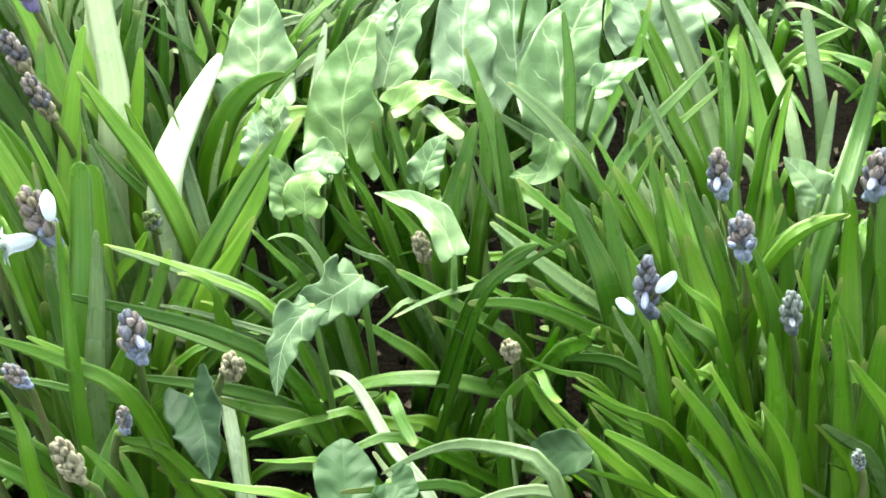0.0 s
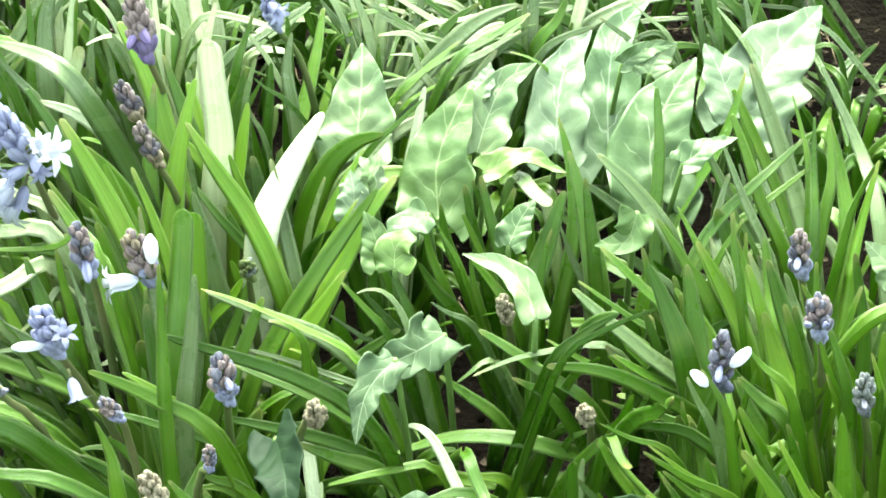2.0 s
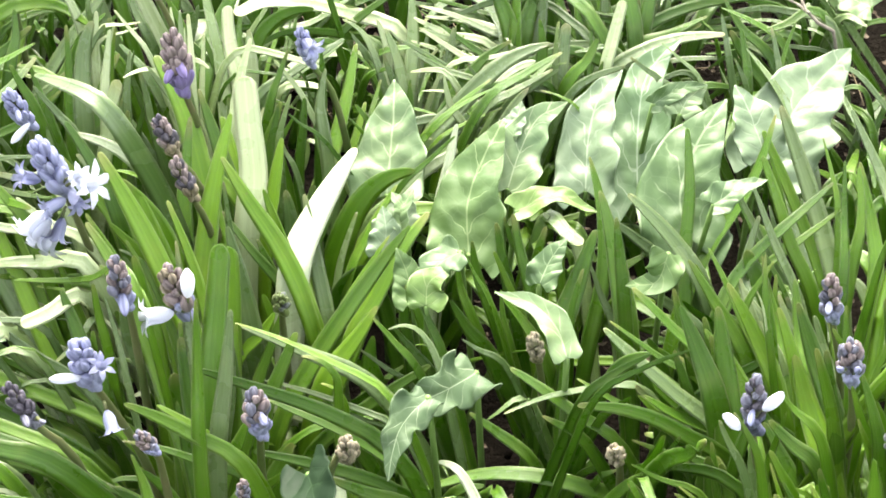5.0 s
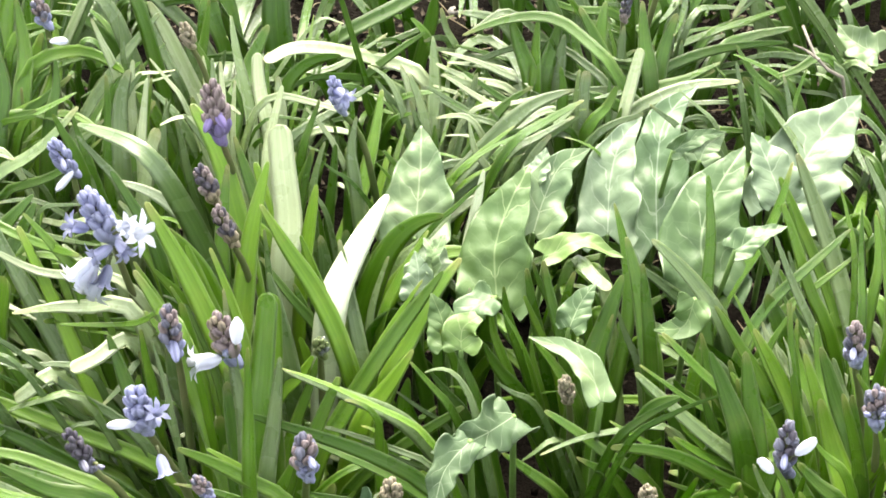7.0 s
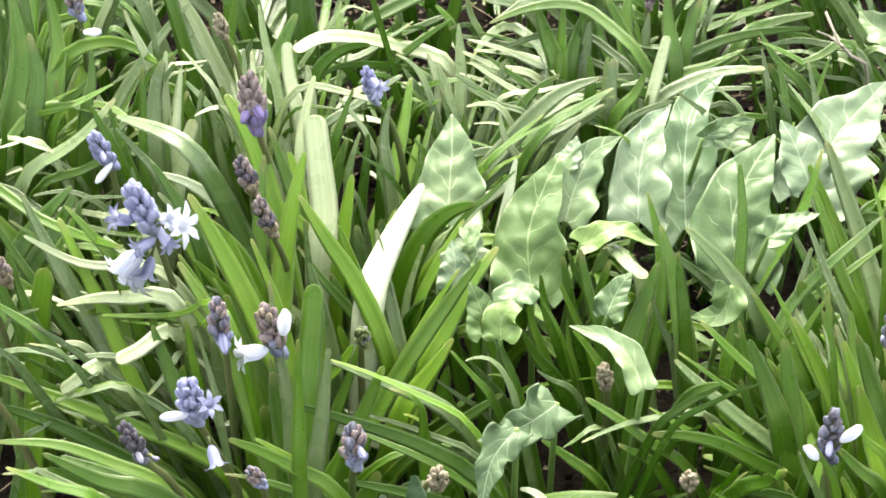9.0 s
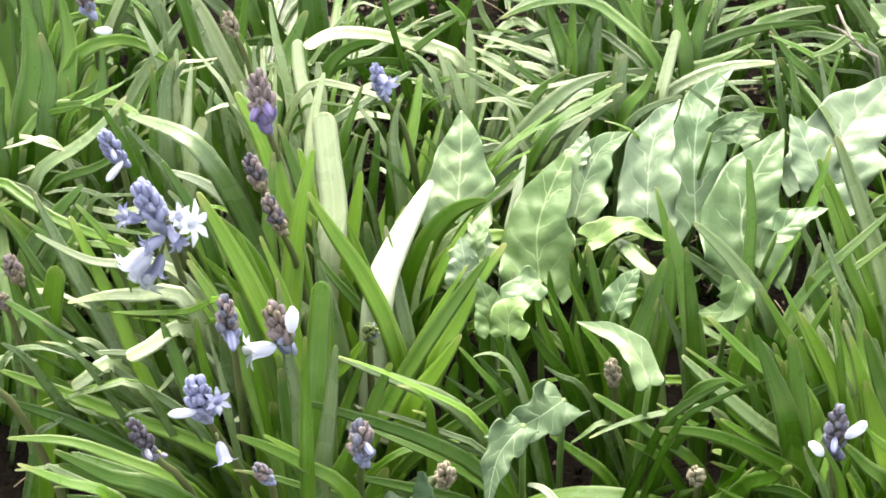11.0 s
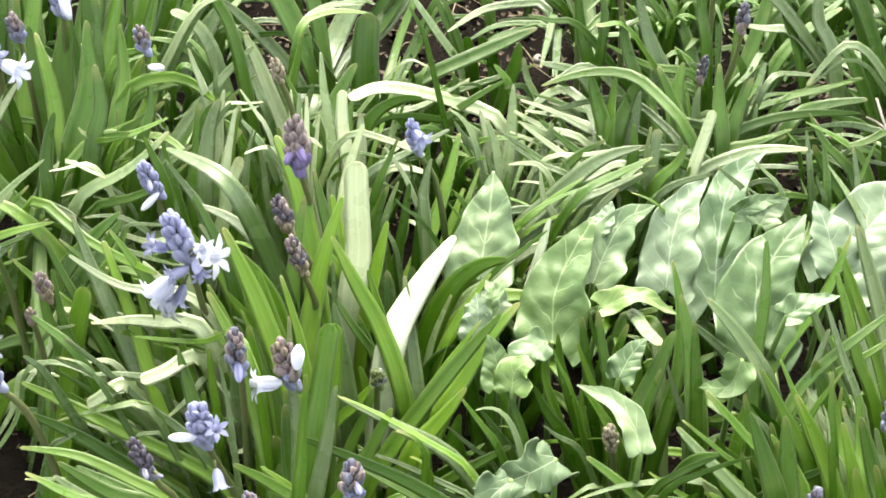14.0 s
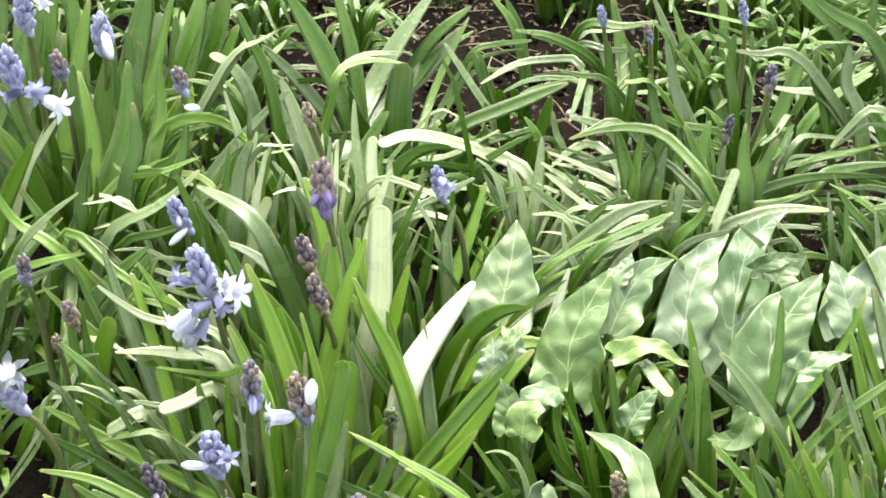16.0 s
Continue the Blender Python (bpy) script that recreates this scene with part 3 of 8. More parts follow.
strap(p, .008, (.183, .062, .008), (.154, .092, .143), (.140, .098, .171), (.134, .101, .191), look_of=1)
h = raceme(p, "tan", 0.011, (.164, .024, .001), (.162, .016, .095), (.158, .006, .136), (.153, -.004, .169))
p = plant(-0.128, -0.209)
strap(p, .011, (-.126, -.190, -.034), (-.059, -.166, .085), (-.042, -.162, .097), (-.023, -.156, .109))
strap(p, .007, (-.130, -.227, -.034), (-.037, -.229, .146), (-.023, -.228, .158), (-.009, -.229, .166))
p = plant(0.463, 0.076, "bluebell clump with strap leaves and closed grey-blue buds")
strap(p, .011, (.464, .073, .011), (.455, .110, .154), (.449, .132, .193), (.444, .153, .226), blunt=True, look_of=3)
strap(p, .012, (.462, .078, .012), (.394, .076, .147), (.387, .076, .153), (.379, .073, .157), look_of=2)
h = raceme(p, "greyblue", 0.016, (.491, .011, -.002), (.480, .006, .099), (.454, -.004, .174), (.449, -.014, .221))
floret(h, "blue", 0.013, (.449, -.013, .200), (.442, -.024, .197))
p = plant(0.251, 0.409, "bluebell clump with strap leaves and closed grey-blue buds")
strap(p, .012, (.248, .397, .075), (.232, .403, .178), (.226, .408, .200), (.228, .417, .228), look_of=3)
strap(p, .012, (.254, .427, .081), (.241, .444, .148), (.229, .453, .174), (.216, .459, .196), look_of=1)
strap(p, .015, (.248, .416, .079), (.271, .429, .150), (.288, .436, .171), (.305, .441, .190), look_of=1)
strap(p, .011, (.262, .427, .081), (.274, .450, .161), (.279, .463, .196), (.284, .471, .224), look_of=3)
strap(p, .009, (.262, .398, .076), (.193, .371, .165), (.167, .364, .167), (.155, .358, .168), look_of=1)
strap(p, .009, (.250, .404, .077), (.263, .413, .167), (.268, .417, .184), (.274, .420, .201), look_of=3)
strap(p, .010, (.246, .393, .075), (.252, .395, .145), (.255, .398, .157), (.258, .400, .168), look_of=1)
strap(p, .009, (.236, .407, .077), (.253, .410, .180), (.258, .411, .191), (.264, .412, .202), look_of=1)
strap(p, .010, (.241, .391, .074), (.192, .380, .158), (.180, .379, .167), (.164, .375, .172), look_of=3)
strap(p, .015, (.248, .392, .074), (.248, .397, .148), (.249, .407, .174), (.253, .416, .199), look_of=1)
strap(p, .007, (.257, .380, .072), (.233, .356, .152), (.227, .350, .195), (.214, .340, .199), (.196, .332, .200), look_of=3)
strap(p, .010, (.251, .419, .080), (.240, .434, .144), (.231, .443, .170), (.214, .452, .199), look_of=1)
strap(p, .010, (.249, .416, .079), (.269, .431, .151), (.280, .437, .169), (.295, .441, .184), (.305, .442, .191), look_of=1)
strap(p, .009, (.262, .427, .081), (.272, .451, .175), (.275, .460, .204), (.281, .467, .228), look_of=3)
h = raceme(p, "faded", 0.009, (.233, .435, .083), (.231, .429, .176), (.227, .419, .231), (.229, .409, .265))
p = plant(-0.082, 0.281, "bluebell clump with strap leaves and withered brown flower buds")
strap(p, .008, (-.076, .264, .049), (-.068, .276, .138), (-.065, .286, .159), (-.058, .295, .174))
strap(p, .011, (-.102, .293, .055), (-.051, .327, .169), (-.025, .338, .186), (-.002, .346, .202))
strap(p, .006, (-.079, .260, .048), (-.127, .232, .192), (-.134, .229, .237), (-.147, .221, .245), (-.161, .213, .241), look_of=2)
strap(p, .015, (-.072, .290, .054), (-.103, .318, .166), (-.119, .329, .189), (-.133, .338, .206))
strap(p, .015, (-.081, .280, .052), (-.079, .304, .174), (-.078, .315, .199), (-.080, .326, .224), look_of=2)
strap(p, .008, (-.118, .298, .056), (-.064, .297, .146), (-.053, .297, .183), (-.030, .295, .189), (-.008, .291, .185), look_of=2)
strap(p, .005, (-.042, .269, .050), (.013, .260, .121), (.026, .258, .157), (.052, .254, .162), (.077, .253, .162), look_of=2)
strap(p, .005, (-.023, .298, .056), (.031, .289, .133), (.042, .287, .168), (.065, .283, .172), (.090, .277, .166))
strap(p, .005, (-.064, .286, .053), (-.032, .266, .129), (-.028, .263, .154), (-.018, .256, .154), (-.013, .249, .147), look_of=2)
strap(p, .011, (-.097, .260, .048), (-.155, .277, .197), (-.170, .285, .218), (-.181, .288, .230))
strap(p, .010, (-.100, .303, .057), (-.138, .347, .201), (-.148, .358, .223), (-.161, .368, .243))
strap(p, .007, (-.093, .268, .050), (-.070, .284, .167), (-.061, .290, .183), (-.049, .298, .199), look_of=3)
h = raceme(p, "tan", 0.011, (-.119, .295, .055), (-.131, .283, .231), (-.141, .273, .281), (-.144, .263, .307))
p = plant(-0.439, -0.075)
strap(p, .008, (-.439, -.075, -.019), (-.310, -.103, .135), (-.285, -.109, .133), (-.259, -.115, .132))
p = plant(-0.075, 0.000, "bluebell clump with strap leaves and opening blue flower spikes")
strap(p, .018, (-.065, -.028, -.010), (-.065, -.009, .079), (-.068, .016, .111), (-.066, .029, .145), look_of=4)
strap(p, .006, (-.040, .003, -.003), (-.091, -.011, .101), (-.101, -.014, .140), (-.119, -.018, .153), (-.136, -.021, .157))
strap(p, .016, (-.067, .003, -.003), (-.083, .020, .151), (-.100, .030, .206), (-.112, .041, .248), look_of=4)
strap(p, .018, (-.067, -.019, -.008), (-.056, -.008, .143), (-.053, .006, .185), (-.052, .019, .223), blunt=True, look_of=4)
strap(p, .014, (-.096, -.003, -.005), (-.058, .016, .119), (-.038, .024, .140), (-.027, .030, .157), look_of=4)
strap(p, .014, (-.042, -.010, -.006), (.003, .001, .086), (.024, .017, .124), (.040, .029, .159), look_of=0)
strap(p, .007, (-.081, -.025, -.009), (-.009, -.030, .094), (.023, -.026, .105), (.054, -.028, .114), look_of=1)
strap(p, .017, (-.076, .012, -.002), (-.100, .035, .145), (-.115, .044, .188), (-.141, .054, .217), look_of=4)
strap(p, .017, (-.071, .013, -.001), (-.093, .040, .177), (-.107, .049, .227), (-.128, .053, .254), look_of=4)
strap(p, .016, (-.054, -.000, -.004), (-.043, .019, .119), (-.047, .033, .162), (-.058, .051, .217), look_of=3)
strap(p, .006, (-.087, .002, -.004), (-.165, -.005, .127), (-.178, -.006, .172), (-.203, -.009, .181), (-.236, -.011, .178), look_of=3)
strap(p, .006, (-.095, .022, .000), (-.137, .013, .086), (-.144, .011, .114), (-.157, .008, .118), (-.171, .005, .115), look_of=3)
strap(p, .007, (-.069, .007, -.003), (-.123, .009, .141), (-.134, .009, .154), (-.145, .012, .168), look_of=2)
strap(p, .015, (-.072, -.018, -.008), (-.102, -.021, .134), (-.117, -.018, .165), (-.121, -.011, .201))
strap(p, .012, (-.064, -.021, -.008), (-.066, -.016, .100), (-.072, -.001, .140), (-.083, .010, .181), look_of=3)
strap(p, .017, (-.056, -.004, -.005), (-.054, .012, .103), (-.061, .025, .141), (-.068, .038, .178), look_of=3)
strap(p, .015, (-.084, .016, -.001), (-.095, .042, .116), (-.097, .054, .156), (-.104, .066, .193), look_of=4)
strap(p, .005, (-.085, .037, .003), (-.105, .041, .115), (-.110, .041, .169), (-.119, .041, .195), (-.133, .039, .205), look_of=3)
strap(p, .006, (-.113, .034, .003), (-.133, .033, .084), (-.138, .033, .126), (-.147, .031, .145), (-.153, .029, .152), look_of=2)
strap(p, .005, (-.090, -.010, -.006), (-.213, -.030, .190), (-.231, -.032, .201), (-.245, -.033, .212), look_of=3)
strap(p, .012, (-.084, -.003, -.005), (-.114, .006, .162), (-.127, .013, .209), (-.145, .021, .248), look_of=4)
strap(p, .010, (-.095, .005, -.003), (-.120, .015, .105), (-.129, .020, .136), (-.139, .026, .161))
strap(p, .013, (-.080, .007, -.003), (-.103, .022, .136), (-.114, .028, .175), (-.129, .034, .203), look_of=3)
strap(p, .012, (-.076, .019, -.000), (-.103, .048, .170), (-.117, .056, .217), (-.140, .065, .250))
h = raceme(p, "brownblue", 0.016, (-.063, -.009, -.006), (-.065, -.013, .072), (-.070, -.023, .134), (-.074, -.033, .207), (-.079, -.043, .255))
cup(h, "white", 0.023, (-.069, -.042, .219), (-.064, -.053, .253))
bell(h, "white", 0.025, (-.072, -.042, .216), (-.095, -.053, .220))
p = plant(0.180, -0.148)
strap(p, .012, (.164, -.124, -.029), (.084, -.111, .100), (.050, -.110, .121), (.021, -.111, .138))
strap(p, .005, (.189, -.146, -.033), (.093, -.169, .134), (.074, -.174, .144), (.049, -.179, .155))
strap(p, .010, (.191, -.163, -.034), (.199, -.153, .071), (.198, -.139, .102), (.201, -.122, .134), look_of=3)
strap(p, .008, (.189, -.181, -.034), (.084, -.206, .142), (.048, -.206, .160), (.018, -.208, .175))
p = plant(0.537, 0.336)
strap(p, .007, (.537, .336, .063), (.441, .340, .176), (.419, .341, .178), (.394, .340, .178), look_of=3)
p = plant(0.354, 0.258)
strap(p, .007, (.362, .259, .048), (.357, .287, .172), (.354, .295, .190), (.351, .301, .205), look_of=1)
strap(p, .005, (.343, .262, .048), (.353, .282, .156), (.358, .288, .171), (.362, .287, .179), look_of=1)
strap(p, .004, (.346, .258, .048), (.307, .283, .167), (.298, .289, .181), (.288, .292, .192), look_of=3)
strap(p, .009, (.358, .262, .048), (.299, .278, .172), (.286, .281, .182), (.275, .282, .190), look_of=1)
strap(p, .006, (.360, .248, .046), (.332, .261, .202), (.326, .265, .216), (.320, .270, .229), look_of=3)
p = plant(0.358, -0.085, "bluebell clump with strap leaves and closed grey-blue buds")
strap(p, .013, (.359, -.069, -.018), (.350, .050, .126), (.345, .099, .137), (.336, .109, .152), (.325, .124, .170))
strap(p, .009, (.358, -.068, -.018), (.286, -.020, .121), (.263, -.007, .135), (.239, .001, .153))
strap(p, .014, (.343, -.076, -.019), (.300, -.036, .121), (.286, -.020, .151), (.268, -.005, .175))
strap(p, .011, (.361, -.100, -.024), (.329, -.078, .104), (.312, -.063, .134), (.299, -.052, .150))
strap(p, .011, (.347, -.098, -.024), (.329, -.026, .126), (.323, .016, .156), (.314, .037, .186))
strap(p, .012, (.347, -.101, -.024), (.336, -.033, .133), (.335, .003, .161), (.331, .026, .194))
strap(p, .009, (.361, -.074, -.019), (.354, -.034, .094), (.348, -.016, .120), (.345, .001, .148))
strap(p, .012, (.340, -.076, -.019), (.277, -.037, .098), (.253, -.021, .119), (.227, -.011, .140), look_of=1)
strap(p, .015, (.360, -.092, -.022), (.384, -.014, .154), (.393, .021, .183), (.409, .058, .234))
strap(p, .017, (.361, -.104, -.025), (.426, -.006, .144), (.468, .071, .170), (.486, .106, .217))
strap(p, .003, (.344, -.069, -.018), (.301, -.036, .203), (.296, -.032, .220), (.292, -.033, .230), look_of=2)
strap(p, .012, (.367, -.069, -.018), (.355, -.003, .097), (.347, .028, .121), (.340, .044, .144))
strap(p, .009, (.343, -.075, -.019), (.310, -.030, .177), (.304, -.019, .208), (.299, -.005, .237))
strap(p, .011, (.373, -.084, -.021), (.370, -.012, .097), (.364, .025, .118), (.355, .047, .145))
strap(p, .011, (.373, -.067, -.017), (.361, -.014, .098), (.352, .007, .121), (.335, .026, .145))
strap(p, .016, (.370, -.087, -.021), (.363, -.072, .068), (.356, -.063, .094), (.339, -.054, .112), look_of=1)
strap(p, .013, (.373, -.095, -.023), (.347, -.079, .110), (.334, -.070, .134), (.322, -.063, .149))
strap(p, .012, (.373, -.090, -.022), (.332, -.066, .114), (.317, -.058, .132), (.303, -.052, .142))
strap(p, .013, (.355, -.106, -.025), (.342, -.108, .135), (.335, -.098, .183), (.327, -.084, .225), look_of=1)
strap(p, .013, (.350, -.094, -.023), (.326, -.076, .146), (.318, -.064, .187), (.304, -.046, .227), look_of=4)
strap(p, .012, (.378, -.081, -.020), (.386, -.057, .142), (.381, -.045, .189), (.374, -.033, .225), look_of=1)
strap(p, .011, (.371, -.067, -.017), (.368, -.036, .111), (.360, -.024, .149), (.349, -.004, .186))
strap(p, .010, (.351, -.069, -.018), (.335, -.020, .123), (.331, -.001, .156), (.320, .020, .186))
strap(p, .011, (.349, -.065, -.017), (.314, .042, .141), (.306, .072, .157), (.318, .100, .195))
strap(p, .009, (.388, -.093, -.023), (.384, -.089, .123), (.361, -.080, .183), (.334, -.066, .227), look_of=4)
strap(p, .010, (.355, -.103, -.025), (.344, -.098, .079), (.337, -.089, .115), (.339, -.079, .141), look_of=4)
strap(p, .008, (.347, -.103, -.025), (.355, -.090, .156), (.363, -.077, .199), (.371, -.067, .226), look_of=4)
strap(p, .011, (.339, -.077, -.019), (.310, -.043, .111), (.303, -.033, .133), (.289, -.022, .150))
strap(p, .011, (.340, -.089, -.022), (.298, -.055, .136), (.287, -.040, .165), (.270, -.026, .188))
strap(p, .011, (.360, -.080, -.020), (.294, -.037, .139), (.277, -.028, .155), (.270, -.017, .180))
strap(p, .011, (.347, -.090, -.022), (.344, -.010, .110), (.344, .025, .128), (.331, .045, .154))
strap(p, .014, (.364, -.101, -.024), (.342, -.081, .120), (.332, -.070, .146), (.321, -.062, .163), look_of=1)
strap(p, .006, (.340, -.085, -.021), (.308, -.047, .171), (.301, -.031, .209), (.299, -.013, .244))
strap(p, .006, (.370, -.078, -.020), (.285, -.037, .143), (.267, -.030, .153), (.253, -.023, .169))
h = raceme(p, "greyblue", 0.015, (.360, -.082, -.020), (.350, -.092, .158), (.340, -.102, .216), (.331, -.112, .256))
floret(h, "blue", 0.010, (.334, -.111, .230), (.324, -.122, .243))
floret(h, "blue", 0.010, (.337, -.111, .228), (.336, -.122, .243))
p = plant(-0.282, -0.013, "bluebell clump with strap leaves and opening blue flower spikes")
strap(p, .012, (-.270, .001, -.004), (-.257, .017, .106), (-.254, .020, .125), (-.252, .025, .146), blunt=True)
strap(p, .013, (-.276, -.017, -.007), (-.303, .079, .134), (-.328, .160, .163), (-.331, .215, .235), look_of=1)
strap(p, .007, (-.301, -.023, -.009), (-.261, -.032, .118), (-.251, -.034, .130), (-.237, -.035, .142), look_of=3)
h = raceme(p, "paleblue", 0.018, (-.244, -.029, -.010), (-.265, -.039, .148), (-.286, -.049, .196), (-.291, -.059, .239))
star(h, "white", 0.022, (-.279, -.058, .220), (-.280, -.069, .244))
h = raceme(p, "brown", 0.011, (-.242, .058, .008), (-.259, .047, .165), (-.274, .037, .209), (-.274, .027, .241))
h = raceme(p, "brown", 0.008, (-.280, .037, .003), (-.279, .024, .163), (-.278, .014, .201), (-.275, .004, .224))
p = plant(-0.035, -0.114, "bluebell clump with strap leaves and closed grey-blue buds")
strap(p, .013, (-.039, -.120, -.028), (-.094, -.107, .078), (-.141, -.093, .115), (-.188, -.088, .135))
strap(p, .010, (-.030, -.131, -.030), (-.108, -.123, .120), (-.155, -.111, .153), (-.210, -.106, .179))
strap(p, .011, (-.016, -.133, -.031), (-.089, -.132, .098), (-.124, -.127, .116), (-.165, -.128, .128))
strap(p, .006, (-.036, -.071, -.018), (-.089, -.074, .061), (-.099, -.075, .092), (-.120, -.078, .102), (-.133, -.083, .100))
strap(p, .014, (-.046, -.105, -.025), (-.063, -.088, .049), (-.074, -.076, .082), (-.081, -.069, .112), look_of=4)
strap(p, .012, (-.052, -.118, -.028), (-.045, -.092, .097), (-.035, -.074, .134), (-.023, -.059, .167))
strap(p, .010, (-.034, -.085, -.021), (-.027, -.061, .045), (-.023, -.052, .066), (-.019, -.046, .084))
strap(p, .009, (-.038, -.100, -.024), (.022, -.083, .061), (.054, -.080, .071), (.085, -.084, .072), look_of=1)
strap(p, .023, (-.044, -.100, -.024), (-.053, -.057, .089), (-.054, -.027, .139), (-.055, -.009, .187))
strap(p, .018, (-.046, -.121, -.028), (-.061, -.077, .076), (-.066, -.032, .115), (-.072, -.013, .169), look_of=3)
strap(p, .016, (-.018, -.124, -.029), (-.136, -.134, .166), (-.171, -.134, .180), (-.212, -.130, .205), look_of=1)
strap(p, .019, (-.039, -.127, -.029), (-.082, -.120, .089), (-.098, -.114, .110), (-.116, -.111, .127))
strap(p, .011, (-.029, -.134, -.031), (-.079, -.127, .099), (-.102, -.119, .125), (-.123, -.118, .136))
strap(p, .018, (-.035, -.108, -.026), (-.020, -.088, .087), (-.014, -.079, .112), (-.005, -.073, .131), look_of=1)
strap(p, .012, (-.021, -.137, -.031), (-.011, -.117, .036), (-.007, -.099, .054), (-.001, -.087, .078))
strap(p, .012, (-.043, -.100, -.024), (-.028, -.063, .126), (-.017, -.049, .161), (-.002, -.035, .194))
strap(p, .014, (-.030, -.131, -.030), (-.068, -.128, .118), (-.082, -.123, .143), (-.092, -.124, .156), look_of=1)
strap(p, .013, (-.029, -.113, -.027), (-.005, -.097, .066), (.002, -.092, .083), (.010, -.089, .094), look_of=1)
h = raceme(p, "greyblue", 0.016, (-.027, -.084, -.021), (-.023, -.095, .127), (-.019, -.105, .172), (-.018, -.115, .215))
floret(h, "blue", 0.012, (-.016, -.114, .197), (-.011, -.125, .197))
h = raceme(p, "tan", 0.013, (-.004, -.073, -.019), (.023, -.096, .133), (.035, -.106, .150), (.036, -.116, .177))
h = raceme(p, "greyblue", 0.008, (-.058, -.134, -.031), (-.034, -.153, .141), (-.022, -.163, .168), (-.018, -.173, .198))
p = plant(-0.356, 0.318, "bluebell clump with strap leaves and opening blue flower spikes")
strap(p, .017, (-.358, .307, .057), (-.342, .327, .155), (-.331, .344, .185), (-.325, .356, .207), look_of=1)
strap(p, .015, (-.357, .319, .060), (-.330, .342, .166), (-.316, .353, .189), (-.302, .363, .208), look_of=1)
strap(p, .009, (-.359, .326, .061), (-.238, .348, .295), (-.217, .350, .311), (-.190, .356, .329), look_of=2)
strap(p, .005, (-.348, .321, .060), (-.232, .347, .295), (-.212, .352, .313), (-.191, .356, .329))
h = raceme(p, "paleblue", 0.017, (-.428, .368, .070), (-.426, .350, .274), (-.426, .340, .313), (-.422, .330, .351))
bell(h, "white", 0.017, (-.414, .331, .335), (-.397, .320, .349))
h = raceme(p, "paleblue", 0.017, (-.359, .336, .063), (-.357, .334, .156), (-.345, .324, .303), (-.344, .314, .348))
floret(h, "paleblue", 0.015, (-.342, .315, .321), (-.335, .304, .311))
cup(h, "white", 0.023, (-.342, .315, .332), (-.333, .304, .316))
h = raceme(p, "greyblue", 0.013, (-.372, .307, .057), (-.373, .302, .190), (-.374, .292, .292), (-.376, .282, .322))
h = raceme(p, "blue", 0.018, (-.362, .273, .051), (-.370, .270, .148), (-.399, .260, .260), (-.403, .255, .299), (-.406, .250, .338))
bell(h, "paleblue", 0.024, (-.394, .251, .296), (-.376, .240, .301))
bell(h, "white", 0.029, (-.384, .251, .292), (-.356, .240, .289))
bell(h, "paleblue", 0.020, (-.396, .251, .296), (-.406, .240, .292))
p = plant(0.175, 0.280)
strap(p, .009, (.181, .275, .051), (.133, .272, .119), (.121, .271, .152), (.098, .270, .167), (.075, .266, .174), (.049, .254, .172), blunt=True, look_of=3)
strap(p, .012, (.179, .279, .052), (.184, .304, .154), (.186, .319, .185), (.190, .321, .197), look_of=1)
strap(p, .012, (.189, .287, .053), (.211, .308, .143), (.216, .315, .159), (.220, .323, .180), look_of=1)
strap(p, .013, (.166, .294, .055), (.218, .324, .173), (.247, .335, .196), (.282, .338, .210), (.322, .333, .217), look_of=3)
strap(p, .007, (.171, .273, .051), (.131, .281, .144), (.112, .287, .167), (.095, .290, .184), look_of=1)
strap(p, .007, (.171, .275, .051), (.134, .285, .166), (.122, .290, .186), (.105, .295, .209), look_of=3)
strap(p, .005, (.164, .278, .052), (.113, .281, .160), (.099, .283, .173), (.093, .281, .181), look_of=1)
strap(p, .005, (.176, .295, .055), (.113, .292, .169), (.100, .290, .178), (.091, .287, .184), look_of=1)
strap(p, .004, (.151, .270, .050), (.110, .259, .135), (.105, .258, .142), (.102, .257, .148), look_of=3)
strap(p, .014, (.169, .286, .053), (.167, .315, .187), (.168, .323, .211), (.165, .329, .233), look_of=1)
strap(p, .013, (.163, .289, .054), (.191, .312, .167), (.202, .317, .184), (.184, .318, .197), look_of=3)
strap(p, .014, (.156, .276, .051), (.186, .297, .181), (.205, .307, .204), (.213, .313, .223), look_of=1)
strap(p, .005, (.232, .252, .046), (.210, .247, .127), (.201, .246, .187), (.181, .244, .208), (.164, .240, .216), look_of=1)
strap(p, .008, (.178, .275, .051), (.179, .300, .182), (.179, .313, .211), (.181, .321, .235), blunt=True, look_of=3)
strap(p, .009, (.194, .278, .052), (.213, .300, .159), (.215, .310, .182), (.219, .317, .200), look_of=1)
strap(p, .004, (.185, .293, .055), (.159, .292, .112), (.149, .291, .155), (.129, .290, .174), (.110, .285, .180), look_of=3)
p = plant(0.101, 0.462, "bluebell clump with strap leaves and closed grey-blue buds")
strap(p, .015, (.125, .456, .087), (.127, .471, .198), (.114, .486, .244), (.107, .500, .286), look_of=1)
strap(p, .012, (.119, .442, .084), (.133, .452, .233), (.133, .469, .280), (.119, .473, .307), look_of=1)
strap(p, .012, (.102, .435, .083), (.076, .432, .192), (.066, .436, .209), (.060, .443, .232), look_of=3)
strap(p, .005, (.060, .455, .087), (.028, .440, .168), (.023, .438, .198), (.012, .433, .205), (.002, .426, .205), look_of=1)
strap(p, .007, (.103, .462, .088), (.073, .449, .165), (.068, .447, .195), (.057, .442, .202), (.044, .435, .201), look_of=3)
